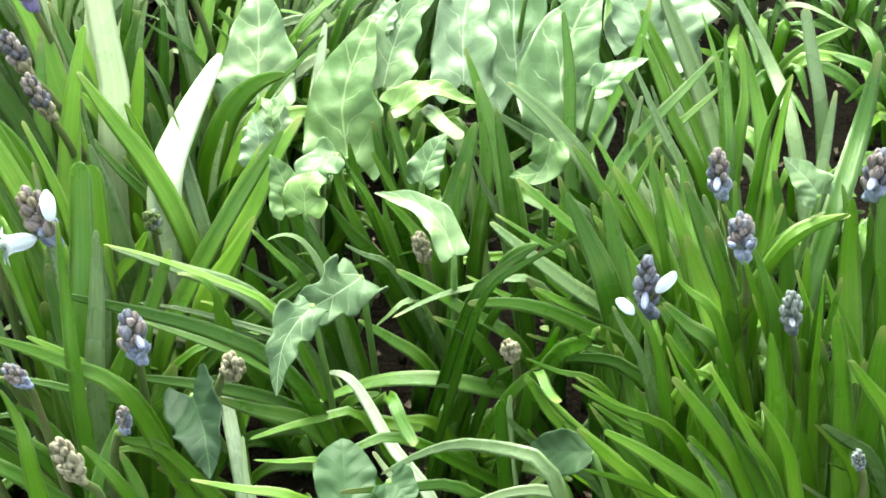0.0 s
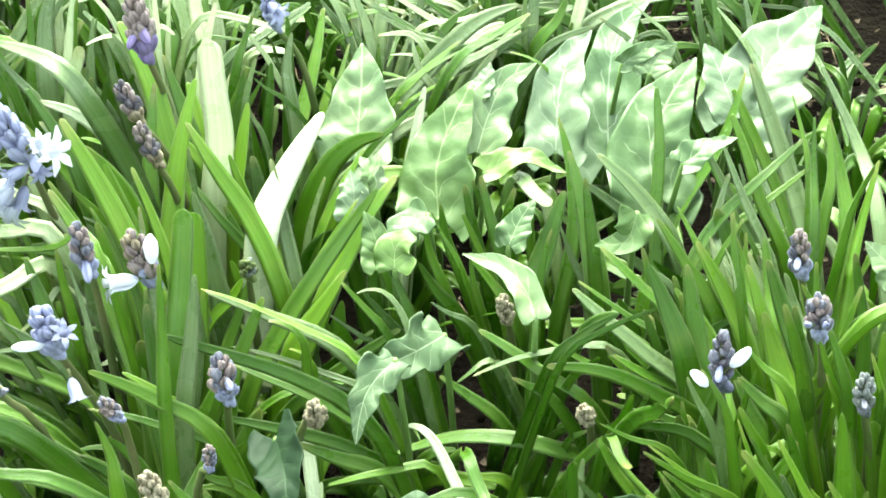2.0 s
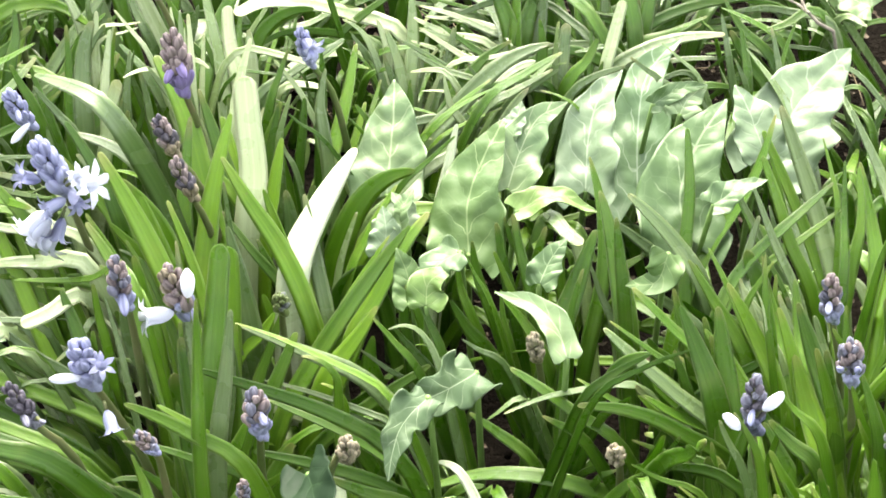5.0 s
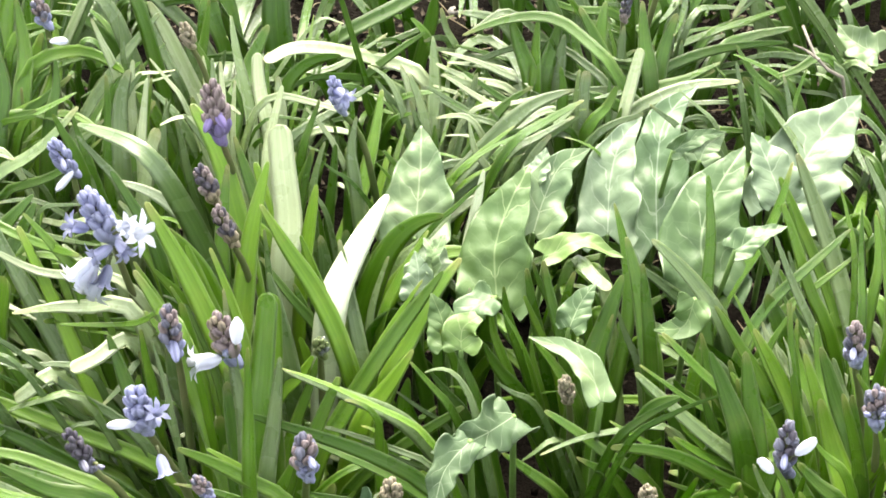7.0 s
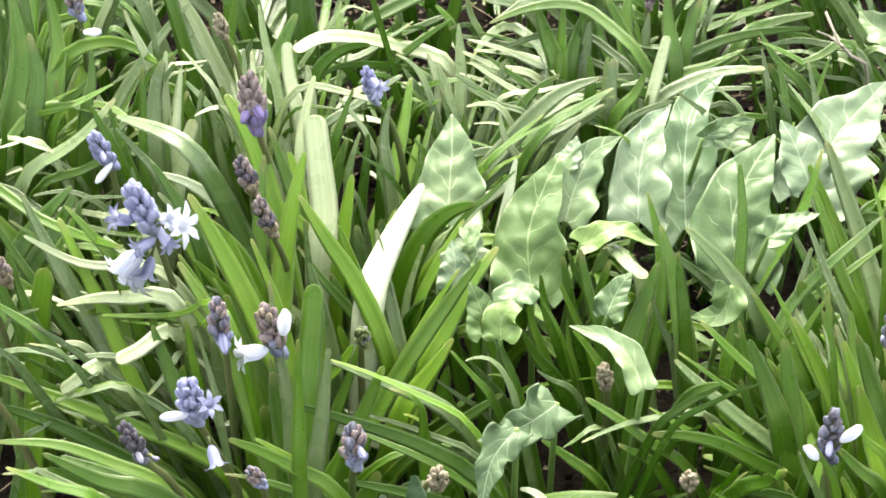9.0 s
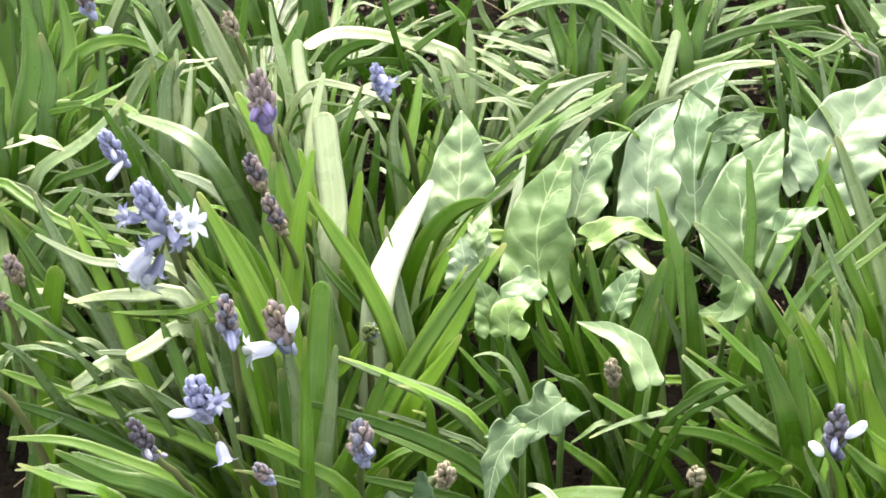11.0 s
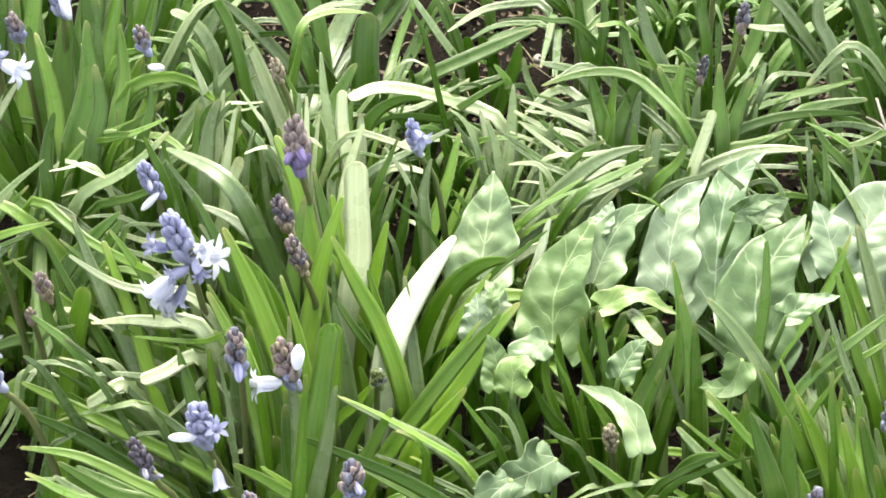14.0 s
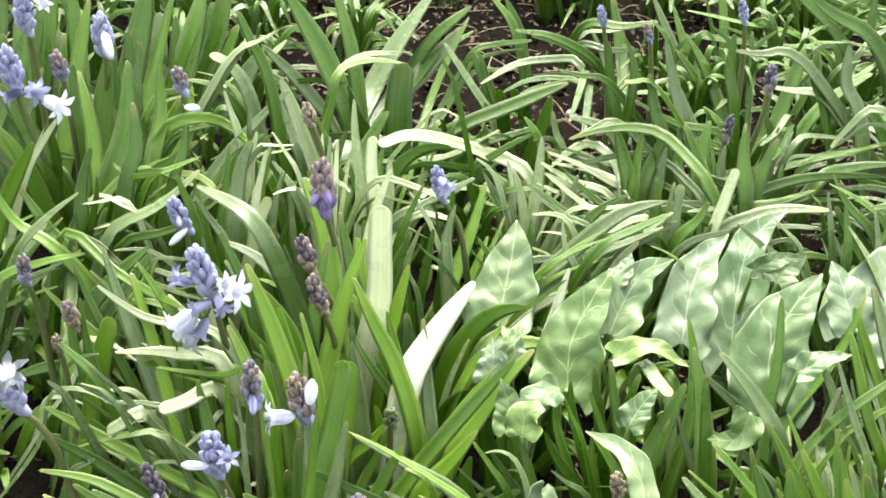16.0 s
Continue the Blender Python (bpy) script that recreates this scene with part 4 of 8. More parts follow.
strap(p, .014, (.080, .451, .086), (.050, .459, .181), (.043, .463, .197), (.031, .466, .210), look_of=1)
h = raceme(p, "blue", 0.0085, (.117, .513, .099), (.111, .507, .229), (.100, .497, .303), (.095, .487, .328))
h = raceme(p, "greyblue", 0.008, (.159, .506, .097), (.155, .501, .218), (.147, .491, .293), (.140, .481, .316))
p = plant(0.200, -0.294)
strap(p, .007, (.200, -.294, -.034), (.155, -.216, .100), (.137, -.186, .114), (.116, -.167, .142), look_of=2)
p = plant(-0.025, 0.155, "bluebell clump with strap leaves and withered brown flower buds")
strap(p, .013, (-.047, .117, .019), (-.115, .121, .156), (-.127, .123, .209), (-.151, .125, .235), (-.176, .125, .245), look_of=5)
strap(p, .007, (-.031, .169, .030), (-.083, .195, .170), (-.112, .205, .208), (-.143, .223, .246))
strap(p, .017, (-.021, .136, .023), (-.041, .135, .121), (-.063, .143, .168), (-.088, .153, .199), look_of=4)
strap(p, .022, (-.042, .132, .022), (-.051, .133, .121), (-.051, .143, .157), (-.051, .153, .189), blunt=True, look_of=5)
strap(p, .020, (-.032, .151, .026), (-.028, .160, .082), (-.020, .173, .112), (-.011, .186, .144), look_of=3)
strap(p, .013, (-.009, .139, .024), (-.011, .138, .120), (-.016, .142, .143), (-.020, .144, .162), look_of=3)
strap(p, .005, (-.017, .171, .030), (-.054, .161, .114), (-.061, .159, .144), (-.074, .155, .153), (-.084, .151, .153), look_of=3)
strap(p, .016, (-.035, .138, .024), (-.000, .169, .105), (.030, .199, .123), (.061, .214, .148), (.098, .229, .167), look_of=2)
strap(p, .010, (-.020, .154, .027), (.026, .169, .133), (.047, .176, .154), (.072, .188, .174))
strap(p, .006, (-.015, .152, .026), (.046, .171, .156), (.075, .182, .185), (.097, .191, .204))
strap(p, .014, (-.022, .160, .028), (.007, .188, .111), (.034, .211, .144), (.053, .231, .179), look_of=2)
strap(p, .010, (-.051, .122, .020), (-.101, .118, .139), (-.112, .118, .191), (-.131, .118, .213), (-.148, .115, .220))
strap(p, .006, (-.011, .179, .032), (-.029, .199, .159), (-.038, .202, .179), (-.040, .203, .191), look_of=3)
strap(p, .007, (-.028, .131, .022), (-.043, .126, .115), (-.052, .131, .147), (-.063, .139, .181), look_of=3)
strap(p, .013, (-.015, .135, .023), (-.010, .136, .136), (-.011, .142, .163), (-.010, .146, .188))
strap(p, .009, (-.026, .174, .031), (-.035, .196, .135), (-.039, .202, .164), (-.043, .208, .185))
strap(p, .009, (-.032, .178, .032), (-.030, .208, .148), (-.026, .218, .184), (-.023, .229, .215), look_of=1)
strap(p, .008, (-.036, .169, .030), (-.053, .194, .163), (-.059, .202, .198), (-.065, .211, .228))
strap(p, .009, (-.021, .187, .033), (-.013, .232, .175), (-.010, .242, .215), (-.010, .250, .245), look_of=1)
strap(p, .010, (-.036, .152, .026), (-.037, .166, .187), (-.034, .174, .222), (-.026, .180, .247), look_of=3)
strap(p, .008, (.001, .170, .030), (-.001, .181, .105), (-.008, .184, .124), (-.011, .187, .141), look_of=3)
h = raceme(p, "withered", 0.013, (-.069, .134, .023), (-.086, .124, .183), (-.103, .114, .235), (-.111, .104, .274))
p = plant(0.376, 0.492)
strap(p, .015, (.365, .500, .096), (.326, .520, .227), (.313, .526, .253), (.313, .535, .284), look_of=1)
strap(p, .016, (.390, .501, .096), (.365, .522, .220), (.346, .531, .249), (.344, .544, .288), look_of=3)
p = plant(0.102, -0.013)
strap(p, .012, (.117, -.024, -.009), (.052, -.030, .135), (.004, -.028, .169), (-.040, -.030, .195), look_of=3)
strap(p, .011, (.078, -.035, -.011), (.037, -.042, .091), (.026, -.038, .114), (.011, -.035, .137))
strap(p, .008, (.099, -.009, -.006), (.128, -.136, .155), (.132, -.153, .153), (.141, -.172, .149), blunt=True)
strap(p, .014, (.070, -.031, -.010), (.045, -.033, .076), (.042, -.030, .092), (.041, -.028, .107))
strap(p, .010, (.094, -.002, -.004), (.082, .018, .102), (.078, .028, .145), (.065, .035, .179))
p = plant(0.238, 0.001)
strap(p, .014, (.252, -.004, -.005), (.247, .008, .111), (.242, .014, .134), (.234, .017, .148), look_of=1)
strap(p, .008, (.267, -.011, -.006), (.296, .014, .145), (.299, .024, .170), (.319, .041, .198))
p = plant(-0.158, 0.252)
strap(p, .006, (-.170, .247, .045), (-.194, .265, .189), (-.198, .269, .204), (-.204, .272, .216), look_of=2)
strap(p, .015, (-.148, .254, .047), (-.139, .276, .175), (-.137, .284, .196), (-.132, .299, .223))
strap(p, .009, (-.154, .236, .043), (-.075, .261, .186), (-.040, .277, .209), (.004, .295, .232), look_of=3)
strap(p, .014, (-.137, .253, .047), (-.176, .283, .196), (-.193, .293, .219), (-.206, .293, .227))
strap(p, .020, (-.145, .238, .044), (-.123, .312, .177), (-.113, .362, .204), (-.093, .387, .242))
strap(p, .008, (-.178, .260, .048), (-.127, .283, .208), (-.119, .286, .217), (-.107, .280, .212), look_of=2)
strap(p, .014, (-.146, .280, .052), (-.195, .346, .272), (-.214, .360, .304), (-.233, .374, .335))
strap(p, .013, (-.161, .279, .052), (-.156, .313, .158), (-.154, .322, .177), (-.158, .334, .198), look_of=1)
strap(p, .010, (-.186, .224, .041), (-.184, .222, .185), (-.181, .224, .198), (-.175, .226, .209), look_of=2)
strap(p, .005, (-.155, .251, .046), (-.189, .266, .198), (-.195, .269, .211), (-.198, .270, .220), look_of=2)
p = plant(-0.097, -0.095, "bluebell clump with strap leaves and opening blue flower spikes")
strap(p, .011, (-.086, -.092, -.022), (-.119, -.080, .075), (-.140, -.074, .098), (-.163, -.068, .115))
strap(p, .012, (-.121, -.104, -.025), (-.181, -.090, .099), (-.207, -.080, .128), (-.231, -.079, .140))
strap(p, .022, (-.083, -.095, -.023), (-.076, -.074, .079), (-.080, -.055, .123), (-.085, -.042, .164), look_of=1)
strap(p, .010, (-.086, -.084, -.021), (-.098, -.075, .086), (-.102, -.074, .098), (-.108, -.075, .109), look_of=4)
strap(p, .011, (-.107, -.119, -.028), (-.069, -.122, .097), (-.060, -.120, .109), (-.052, -.119, .119))
strap(p, .013, (-.087, -.093, -.023), (-.082, -.074, .079), (-.083, -.064, .108), (-.090, -.057, .133), look_of=4)
strap(p, .014, (-.092, -.073, -.019), (-.097, -.030, .141), (-.103, -.015, .190), (-.110, -.005, .233), look_of=4)
strap(p, .004, (-.143, -.097, -.023), (-.175, -.108, .076), (-.179, -.110, .116), (-.190, -.115, .128), (-.206, -.121, .131), look_of=2)
h = raceme(p, "blue", 0.017, (-.093, -.071, -.018), (-.101, -.080, .111), (-.116, -.090, .180), (-.120, -.100, .207), (-.121, -.110, .249))
cup(h, "white", 0.016, (-.119, -.109, .219), (-.133, -.120, .227))
star(h, "paleblue", 0.012, (-.117, -.109, .219), (-.105, -.120, .238))
bell(h, "paleblue", 0.018, (-.112, -.109, .199), (-.106, -.120, .185))
h = raceme(p, "dark", 0.011, (-.110, -.108, -.026), (-.130, -.119, .148), (-.148, -.129, .197), (-.157, -.139, .241))
floret(h, "greyblue", 0.010, (-.151, -.138, .218), (-.145, -.149, .216))
floret(h, "greyblue", 0.009, (-.144, -.138, .211), (-.135, -.149, .219))
h = raceme(p, "greyblue", 0.009, (-.074, -.121, -.028), (-.073, -.141, .165), (-.073, -.151, .198), (-.078, -.161, .224))
p = plant(0.316, -0.205)
strap(p, .012, (.319, -.195, -.034), (.299, -.090, .123), (.290, -.048, .146), (.275, -.024, .183))
strap(p, .011, (.327, -.217, -.034), (.276, -.191, .107), (.235, -.166, .145), (.206, -.145, .173))
strap(p, .011, (.332, -.222, -.034), (.316, -.223, .122), (.305, -.218, .155), (.285, -.218, .187))
strap(p, .007, (.326, -.231, -.034), (.299, -.246, .166), (.291, -.245, .188), (.282, -.245, .210))
strap(p, .008, (.330, -.193, -.034), (.301, -.187, .163), (.289, -.188, .193), (.277, -.184, .228), look_of=4)
strap(p, .008, (.310, -.199, -.034), (.287, -.184, .109), (.274, -.177, .155), (.266, -.169, .183))
strap(p, .005, (.314, -.208, -.034), (.284, -.214, .136), (.277, -.215, .155), (.271, -.215, .174))
strap(p, .009, (.322, -.223, -.034), (.230, -.205, .123), (.210, -.198, .134), (.184, -.203, .138), (.156, -.216, .138))
strap(p, .013, (.317, -.218, -.034), (.298, -.145, .087), (.289, -.109, .102), (.270, -.085, .135))
strap(p, .014, (.289, -.195, -.034), (.305, -.170, .146), (.316, -.164, .173), (.319, -.161, .188), look_of=4)
strap(p, .016, (.295, -.194, -.034), (.281, -.140, .083), (.280, -.115, .110), (.271, -.096, .140))
strap(p, .009, (.312, -.195, -.034), (.283, -.165, .178), (.274, -.157, .215), (.261, -.151, .235))
strap(p, .010, (.316, -.212, -.034), (.269, -.214, .111), (.258, -.214, .128), (.237, -.219, .131), look_of=1)
strap(p, .009, (.297, -.200, -.034), (.175, -.202, .136), (.147, -.204, .151), (.097, -.212, .161), look_of=1)
strap(p, .007, (.277, -.209, -.034), (.224, -.215, .142), (.221, -.215, .157), (.215, -.219, .166))
strap(p, .011, (.311, -.202, -.034), (.250, -.173, .121), (.227, -.162, .149), (.206, -.145, .175))
strap(p, .009, (.336, -.211, -.034), (.295, -.217, .103), (.284, -.218, .116), (.272, -.218, .126))
strap(p, .009, (.334, -.215, -.034), (.313, -.217, .135), (.300, -.215, .166), (.286, -.215, .190), look_of=4)
strap(p, .004, (.308, -.214, -.034), (.284, -.221, .109), (.280, -.221, .124), (.276, -.222, .141), look_of=4)
strap(p, .010, (.333, -.191, -.034), (.335, -.172, .083), (.329, -.164, .131), (.315, -.153, .180), look_of=4)
strap(p, .010, (.334, -.195, -.034), (.349, -.175, .089), (.350, -.165, .129), (.355, -.156, .165), look_of=4)
strap(p, .009, (.318, -.189, -.034), (.317, -.171, .100), (.316, -.166, .141), (.322, -.157, .176), look_of=4)
strap(p, .009, (.318, -.189, -.034), (.310, -.171, .093), (.303, -.166, .135), (.304, -.157, .173), look_of=4)
p = plant(0.039, 0.358)
strap(p, .015, (.043, .354, .067), (.044, .362, .156), (.044, .364, .167), (.046, .367, .177))
strap(p, .012, (.055, .367, .069), (.029, .379, .169), (.020, .382, .182), (.008, .382, .193), look_of=3)
strap(p, .007, (.054, .375, .071), (-.000, .355, .165), (-.008, .351, .196), (-.026, .344, .205), (-.037, .334, .200), look_of=1)
strap(p, .003, (.012, .317, .059), (-.024, .295, .160), (-.030, .292, .198), (-.042, .285, .210), (-.061, .281, .218), look_of=3)
strap(p, .008, (.042, .362, .068), (.017, .373, .166), (.009, .376, .180), (.001, .379, .193), look_of=3)
strap(p, .006, (.024, .366, .069), (-.026, .378, .270), (-.032, .380, .286), (-.044, .383, .306), look_of=1)
p = plant(-0.174, 0.109, "bluebell clump with strap leaves and opening blue flower spikes")
strap(p, .007, (-.162, .079, .012), (-.228, .091, .162), (-.260, .105, .188), (-.292, .116, .208))
strap(p, .005, (-.133, .133, .023), (-.205, .138, .149), (-.220, .138, .200), (-.249, .140, .219), (-.277, .135, .217), look_of=3)
strap(p, .006, (-.199, .162, .028), (-.238, .171, .149), (-.246, .172, .201), (-.261, .173, .222), (-.273, .173, .231), look_of=3)
strap(p, .013, (-.194, .141, .024), (-.195, .186, .153), (-.190, .202, .187), (-.183, .206, .202), look_of=3)
strap(p, .013, (-.181, .128, .022), (-.161, .165, .196), (-.155, .171, .217), (-.150, .176, .234))
strap(p, .007, (-.180, .135, .023), (-.173, .182, .194), (-.169, .190, .220), (-.166, .195, .239), look_of=2)
strap(p, .012, (-.186, .108, .018), (-.312, .132, .200), (-.363, .143, .225), (-.393, .156, .264))
strap(p, .010, (-.177, .075, .011), (-.264, .077, .158), (-.301, .089, .181), (-.324, .094, .201))
strap(p, .010, (-.162, .112, .018), (-.197, .142, .198), (-.207, .148, .217), (-.215, .152, .234))
strap(p, .011, (-.189, .126, .021), (-.199, .182, .210), (-.198, .202, .252), (-.198, .215, .286))
strap(p, .009, (-.181, .131, .022), (-.157, .166, .195), (-.151, .171, .214), (-.151, .177, .234))
strap(p, .008, (-.173, .090, .014), (-.187, .102, .238), (-.189, .106, .256), (-.189, .104, .265), look_of=3)
strap(p, .007, (-.164, .091, .014), (-.212, .081, .112), (-.220, .079, .147), (-.237, .076, .152), (-.253, .076, .154))
strap(p, .010, (-.132, .093, .015), (-.186, .087, .140), (-.197, .086, .189), (-.218, .085, .205), (-.244, .083, .208))
strap(p, .005, (-.169, .068, .010), (-.197, .061, .113), (-.203, .061, .163), (-.216, .059, .178), (-.230, .058, .185), look_of=2)
strap(p, .008, (-.167, .055, .007), (-.184, .048, .091), (-.187, .048, .131), (-.195, .046, .146), (-.201, .045, .152), look_of=2)
h = raceme(p, "blue", 0.013, (-.211, .150, .026), (-.212, .145, .158), (-.213, .135, .246), (-.221, .125, .282))
cup(h, "white", 0.015, (-.210, .126, .252), (-.217, .115, .247))
floret(h, "blue", 0.011, (-.216, .126, .267), (-.211, .115, .262))
h = raceme(p, "paleblue", 0.018, (-.138, .077, .011), (-.142, .075, .070), (-.156, .065, .157), (-.168, .055, .242), (-.178, .045, .292))
bell(h, "paleblue", 0.020, (-.172, .046, .255), (-.189, .035, .268))
star(h, "white", 0.022, (-.163, .046, .253), (-.140, .035, .262))
bell(h, "paleblue", 0.018, (-.162, .046, .249), (-.153, .035, .244))
bell(h, "paleblue", 0.020, (-.164, .046, .243), (-.176, .035, .241))
star(h, "white", 0.025, (-.169, .046, .237), (-.190, .035, .218))
star(h, "white", 0.021, (-.167, .046, .233), (-.182, .035, .208))
bell(h, "white", 0.023, (-.171, .046, .241), (-.192, .035, .225))
bell(h, "paleblue", 0.020, (-.166, .046, .236), (-.173, .035, .217))
bell(h, "white", 0.018, (-.164, .046, .256), (-.149, .035, .268))
p = plant(0.450, -0.052)
strap(p, .009, (.426, -.046, -.013), (.422, .005, .136), (.434, .041, .189), (.441, .059, .218))
strap(p, .012, (.444, -.033, -.011), (.431, .087, .149), (.426, .155, .177), (.397, .193, .229), look_of=3)
strap(p, .012, (.445, -.078, -.020), (.439, -.081, .043), (.435, -.073, .073), (.435, -.068, .092))
strap(p, .014, (.464, -.049, -.014), (.468, -.033, .093), (.460, -.019, .143), (.461, .001, .193), look_of=1)
strap(p, .009, (.457, -.060, -.016), (.444, -.057, .072), (.429, -.050, .112), (.415, -.042, .143), look_of=4)
strap(p, .011, (.461, -.045, -.013), (.460, -.025, .076), (.448, -.005, .133), (.438, .012, .175))
p = plant(-0.412, 0.170)
strap(p, .012, (-.414, .166, .029), (-.308, .196, .227), (-.266, .208, .255), (-.225, .197, .250))
strap(p, .013, (-.409, .191, .034), (-.345, .227, .183), (-.322, .237, .206), (-.299, .236, .213), look_of=3)
strap(p, .015, (-.415, .146, .025), (-.392, .150, .137), (-.375, .161, .174), (-.351, .175, .210), look_of=3)
strap(p, .011, (-.407, .158, .028), (-.325, .165, .183), (-.289, .173, .212), (-.256, .181, .234), look_of=3)
strap(p, .004, (-.420, .173, .031), (-.336, .172, .177), (-.320, .171, .187), (-.303, .170, .193), look_of=1)
strap(p, .007, (-.409, .186, .033), (-.352, .215, .157), (-.332, .222, .175), (-.322, .218, .176), look_of=3)
p = plant(0.508, 0.445)
strap(p, .010, (.514, .454, .087), (.372, .420, .277), (.344, .412, .272), (.321, .393, .249), look_of=3)
strap(p, .010, (.505, .436, .083), (.417, .408, .200), (.393, .401, .193), (.360, .393, .186), look_of=1)
strap(p, .005, (.506, .446, .085), (.373, .410, .267), (.336, .400, .256), (.316, .387, .246), look_of=3)
p = plant(0.076, 0.235, "bluebell clump with strap leaves and opening blue flower spikes")
strap(p, .006, (.063, .248, .046), (.033, .264, .132), (.020, .269, .154), (.007, .272, .170), look_of=1)
strap(p, .010, (.062, .256, .047), (.055, .283, .137), (.055, .294, .164), (.057, .304, .189), look_of=1)
strap(p, .010, (.077, .249, .046), (.055, .275, .171), (.044, .283, .199), (.036, .290, .221), look_of=3)
strap(p, .008, (.101, .214, .039), (.103, .219, .125), (.098, .227, .146), (.094, .234, .165), look_of=1)
strap(p, .014, (.070, .239, .044), (.131, .270, .179), (.159, .281, .202), (.180, .289, .221), look_of=3)
strap(p, .004, (.133, .223, .041), (.093, .216, .092), (.077, .214, .128), (.047, .209, .148), (.025, .207, .163), look_of=1)
strap(p, .007, (.077, .235, .043), (.049, .246, .143), (.029, .253, .172), (.014, .257, .192), look_of=1)
strap(p, .008, (.069, .238, .044), (.053, .253, .157), (.049, .256, .173), (.047, .258, .185), look_of=3)
strap(p, .007, (.065, .237, .043), (.070, .252, .117), (.075, .258, .134), (.077, .265, .151), look_of=1)
strap(p, .005, (.099, .246, .045), (.101, .268, .137), (.095, .275, .159), (.092, .281, .177), look_of=3)
strap(p, .012, (.056, .227, .041), (.114, .251, .188), (.148, .266, .213), (.182, .275, .231), look_of=1)
strap(p, .004, (.070, .220, .040), (-.003, .196, .193), (-.020, .193, .209), (-.031, .191, .223), look_of=1)
strap(p, .004, (.092, .241, .044), (.054, .246, .154), (.038, .247, .169), (.023, .250, .189), look_of=3)
strap(p, .008, (.065, .244, .045), (.058, .266, .141), (.058, .276, .168), (.058, .288, .195), look_of=1)
strap(p, .012, (.094, .214, .039), (.124, .230, .145), (.138, .254, .183), (.155, .264, .204), look_of=3)
strap(p, .006, (.040, .228, .042), (-.017, .235, .190), (-.030, .241, .217), (-.047, .244, .240), look_of=2)
h = raceme(p, "blue", 0.012, (.018, .261, .048), (.000, .251, .194), (-.017, .241, .238), (-.024, .231, .277))
bell(h, "paleblue", 0.020, (-.022, .232, .265), (-.012, .221, .262))
p = plant(0.054, -0.150)
strap(p, .009, (.044, -.160, -.034), (-.096, -.165, .150), (-.138, -.164, .164), (-.175, -.167, .178))
strap(p, .010, (.063, -.130, -.030), (-.009, -.127, .110), (-.026, -.129, .121), (-.039, -.130, .133))
strap(p, .006, (.064, -.185, -.034), (.049, -.185, .113), (.043, -.179, .131), (.043, -.164, .159), look_of=2)
strap(p, .009, (.063, -.131, -.030), (.010, -.126, .075), (-.005, -.126, .085), (-.018, -.126, .096))
strap(p, .009, (.032, -.178, -.034), (-.025, -.178, .133), (-.036, -.174, .154), (-.045, -.172, .169))
strap(p, .006, (.059, -.117, -.027), (-.021, -.110, .089), (-.041, -.112, .097), (-.062, -.113, .102))
p = plant(-0.370, 0.040)
strap(p, .005, (-.367, .062, .008), (-.322, .047, .086), (-.311, .044, .125), (-.289, .036, .137), (-.265, .027, .139), look_of=2)
strap(p, .006, (-.373, .018, -.000), (-.296, -.006, .121), (-.278, -.011, .180), (-.243, -.021, .196), (-.212, -.033, .192), look_of=3)
p = plant(-0.081, 0.192, "bluebell clump with strap leaves and opening blue flower spikes")
strap(p, .014, (-.063, .208, .038), (-.071, .229, .177), (-.076, .232, .192), (-.074, .236, .205), look_of=3)
strap(p, .006, (-.101, .172, .030), (-.113, .184, .176), (-.113, .190, .196), (-.113, .196, .215))
strap(p, .006, (-.079, .174, .031), (-.092, .185, .176), (-.096, .190, .197), (-.100, .196, .215), look_of=2)
strap(p, .007, (-.085, .178, .032), (-.080, .187, .147), (-.076, .195, .172), (-.070, .202, .193), look_of=2)
strap(p, .010, (-.077, .182, .032), (-.055, .196, .172), (-.047, .204, .199), (-.039, .212, .221))
strap(p, .019, (-.078, .201, .036), (-.110, .226, .170), (-.124, .235, .196), (-.137, .249, .225), look_of=2)
strap(p, .009, (-.065, .188, .034), (-.070, .197, .131), (-.074, .200, .148), (-.079, .207, .166), look_of=3)
strap(p, .012, (-.079, .208, .038), (-.083, .232, .175), (-.084, .235, .190), (-.086, .241, .208), look_of=3)
strap(p, .011, (-.085, .186, .033), (-.090, .198, .135), (-.090, .203, .152), (-.092, .208, .167), look_of=2)
strap(p, .006, (-.063, .202, .036), (-.056, .222, .157), (-.056, .227, .177), (-.056, .234, .196), look_of=2)
strap(p, .014, (-.101, .197, .035), (-.158, .222, .177), (-.172, .229, .197), (-.166, .233, .211), look_of=3)
strap(p, .010, (-.081, .178, .032), (-.090, .187, .137), (-.095, .197, .170), (-.103, .212, .205), look_of=3)
strap(p, .009, (-.074, .178, .032), (-.056, .187, .155), (-.048, .197, .189), (-.041, .209, .221), look_of=1)
strap(p, .008, (-.058, .208, .038), (-.069, .228, .167), (-.076, .232, .186), (-.086, .236, .204), look_of=3)
strap(p, .010, (-.087, .177, .031), (-.101, .189, .171), (-.107, .202, .209), (-.110, .211, .238), look_of=3)
strap(p, .010, (-.108, .185, .033), (-.140, .206, .190), (-.145, .216, .221), (-.150, .224, .243), look_of=3)
strap(p, .008, (-.093, .208, .038), (-.095, .231, .134), (-.093, .238, .154), (-.090, .245, .171), look_of=3)
strap(p, .009, (-.088, .200, .036), (-.116, .230, .195), (-.126, .239, .225), (-.135, .248, .251), look_of=2)
h = raceme(p, "purple", 0.019, (-.090, .199, .036), (-.098, .190, .191), (-.107, .180, .251), (-.109, .170, .307))
floret(h, "purple", 0.017, (-.108, .171, .278), (-.114, .160, .268))
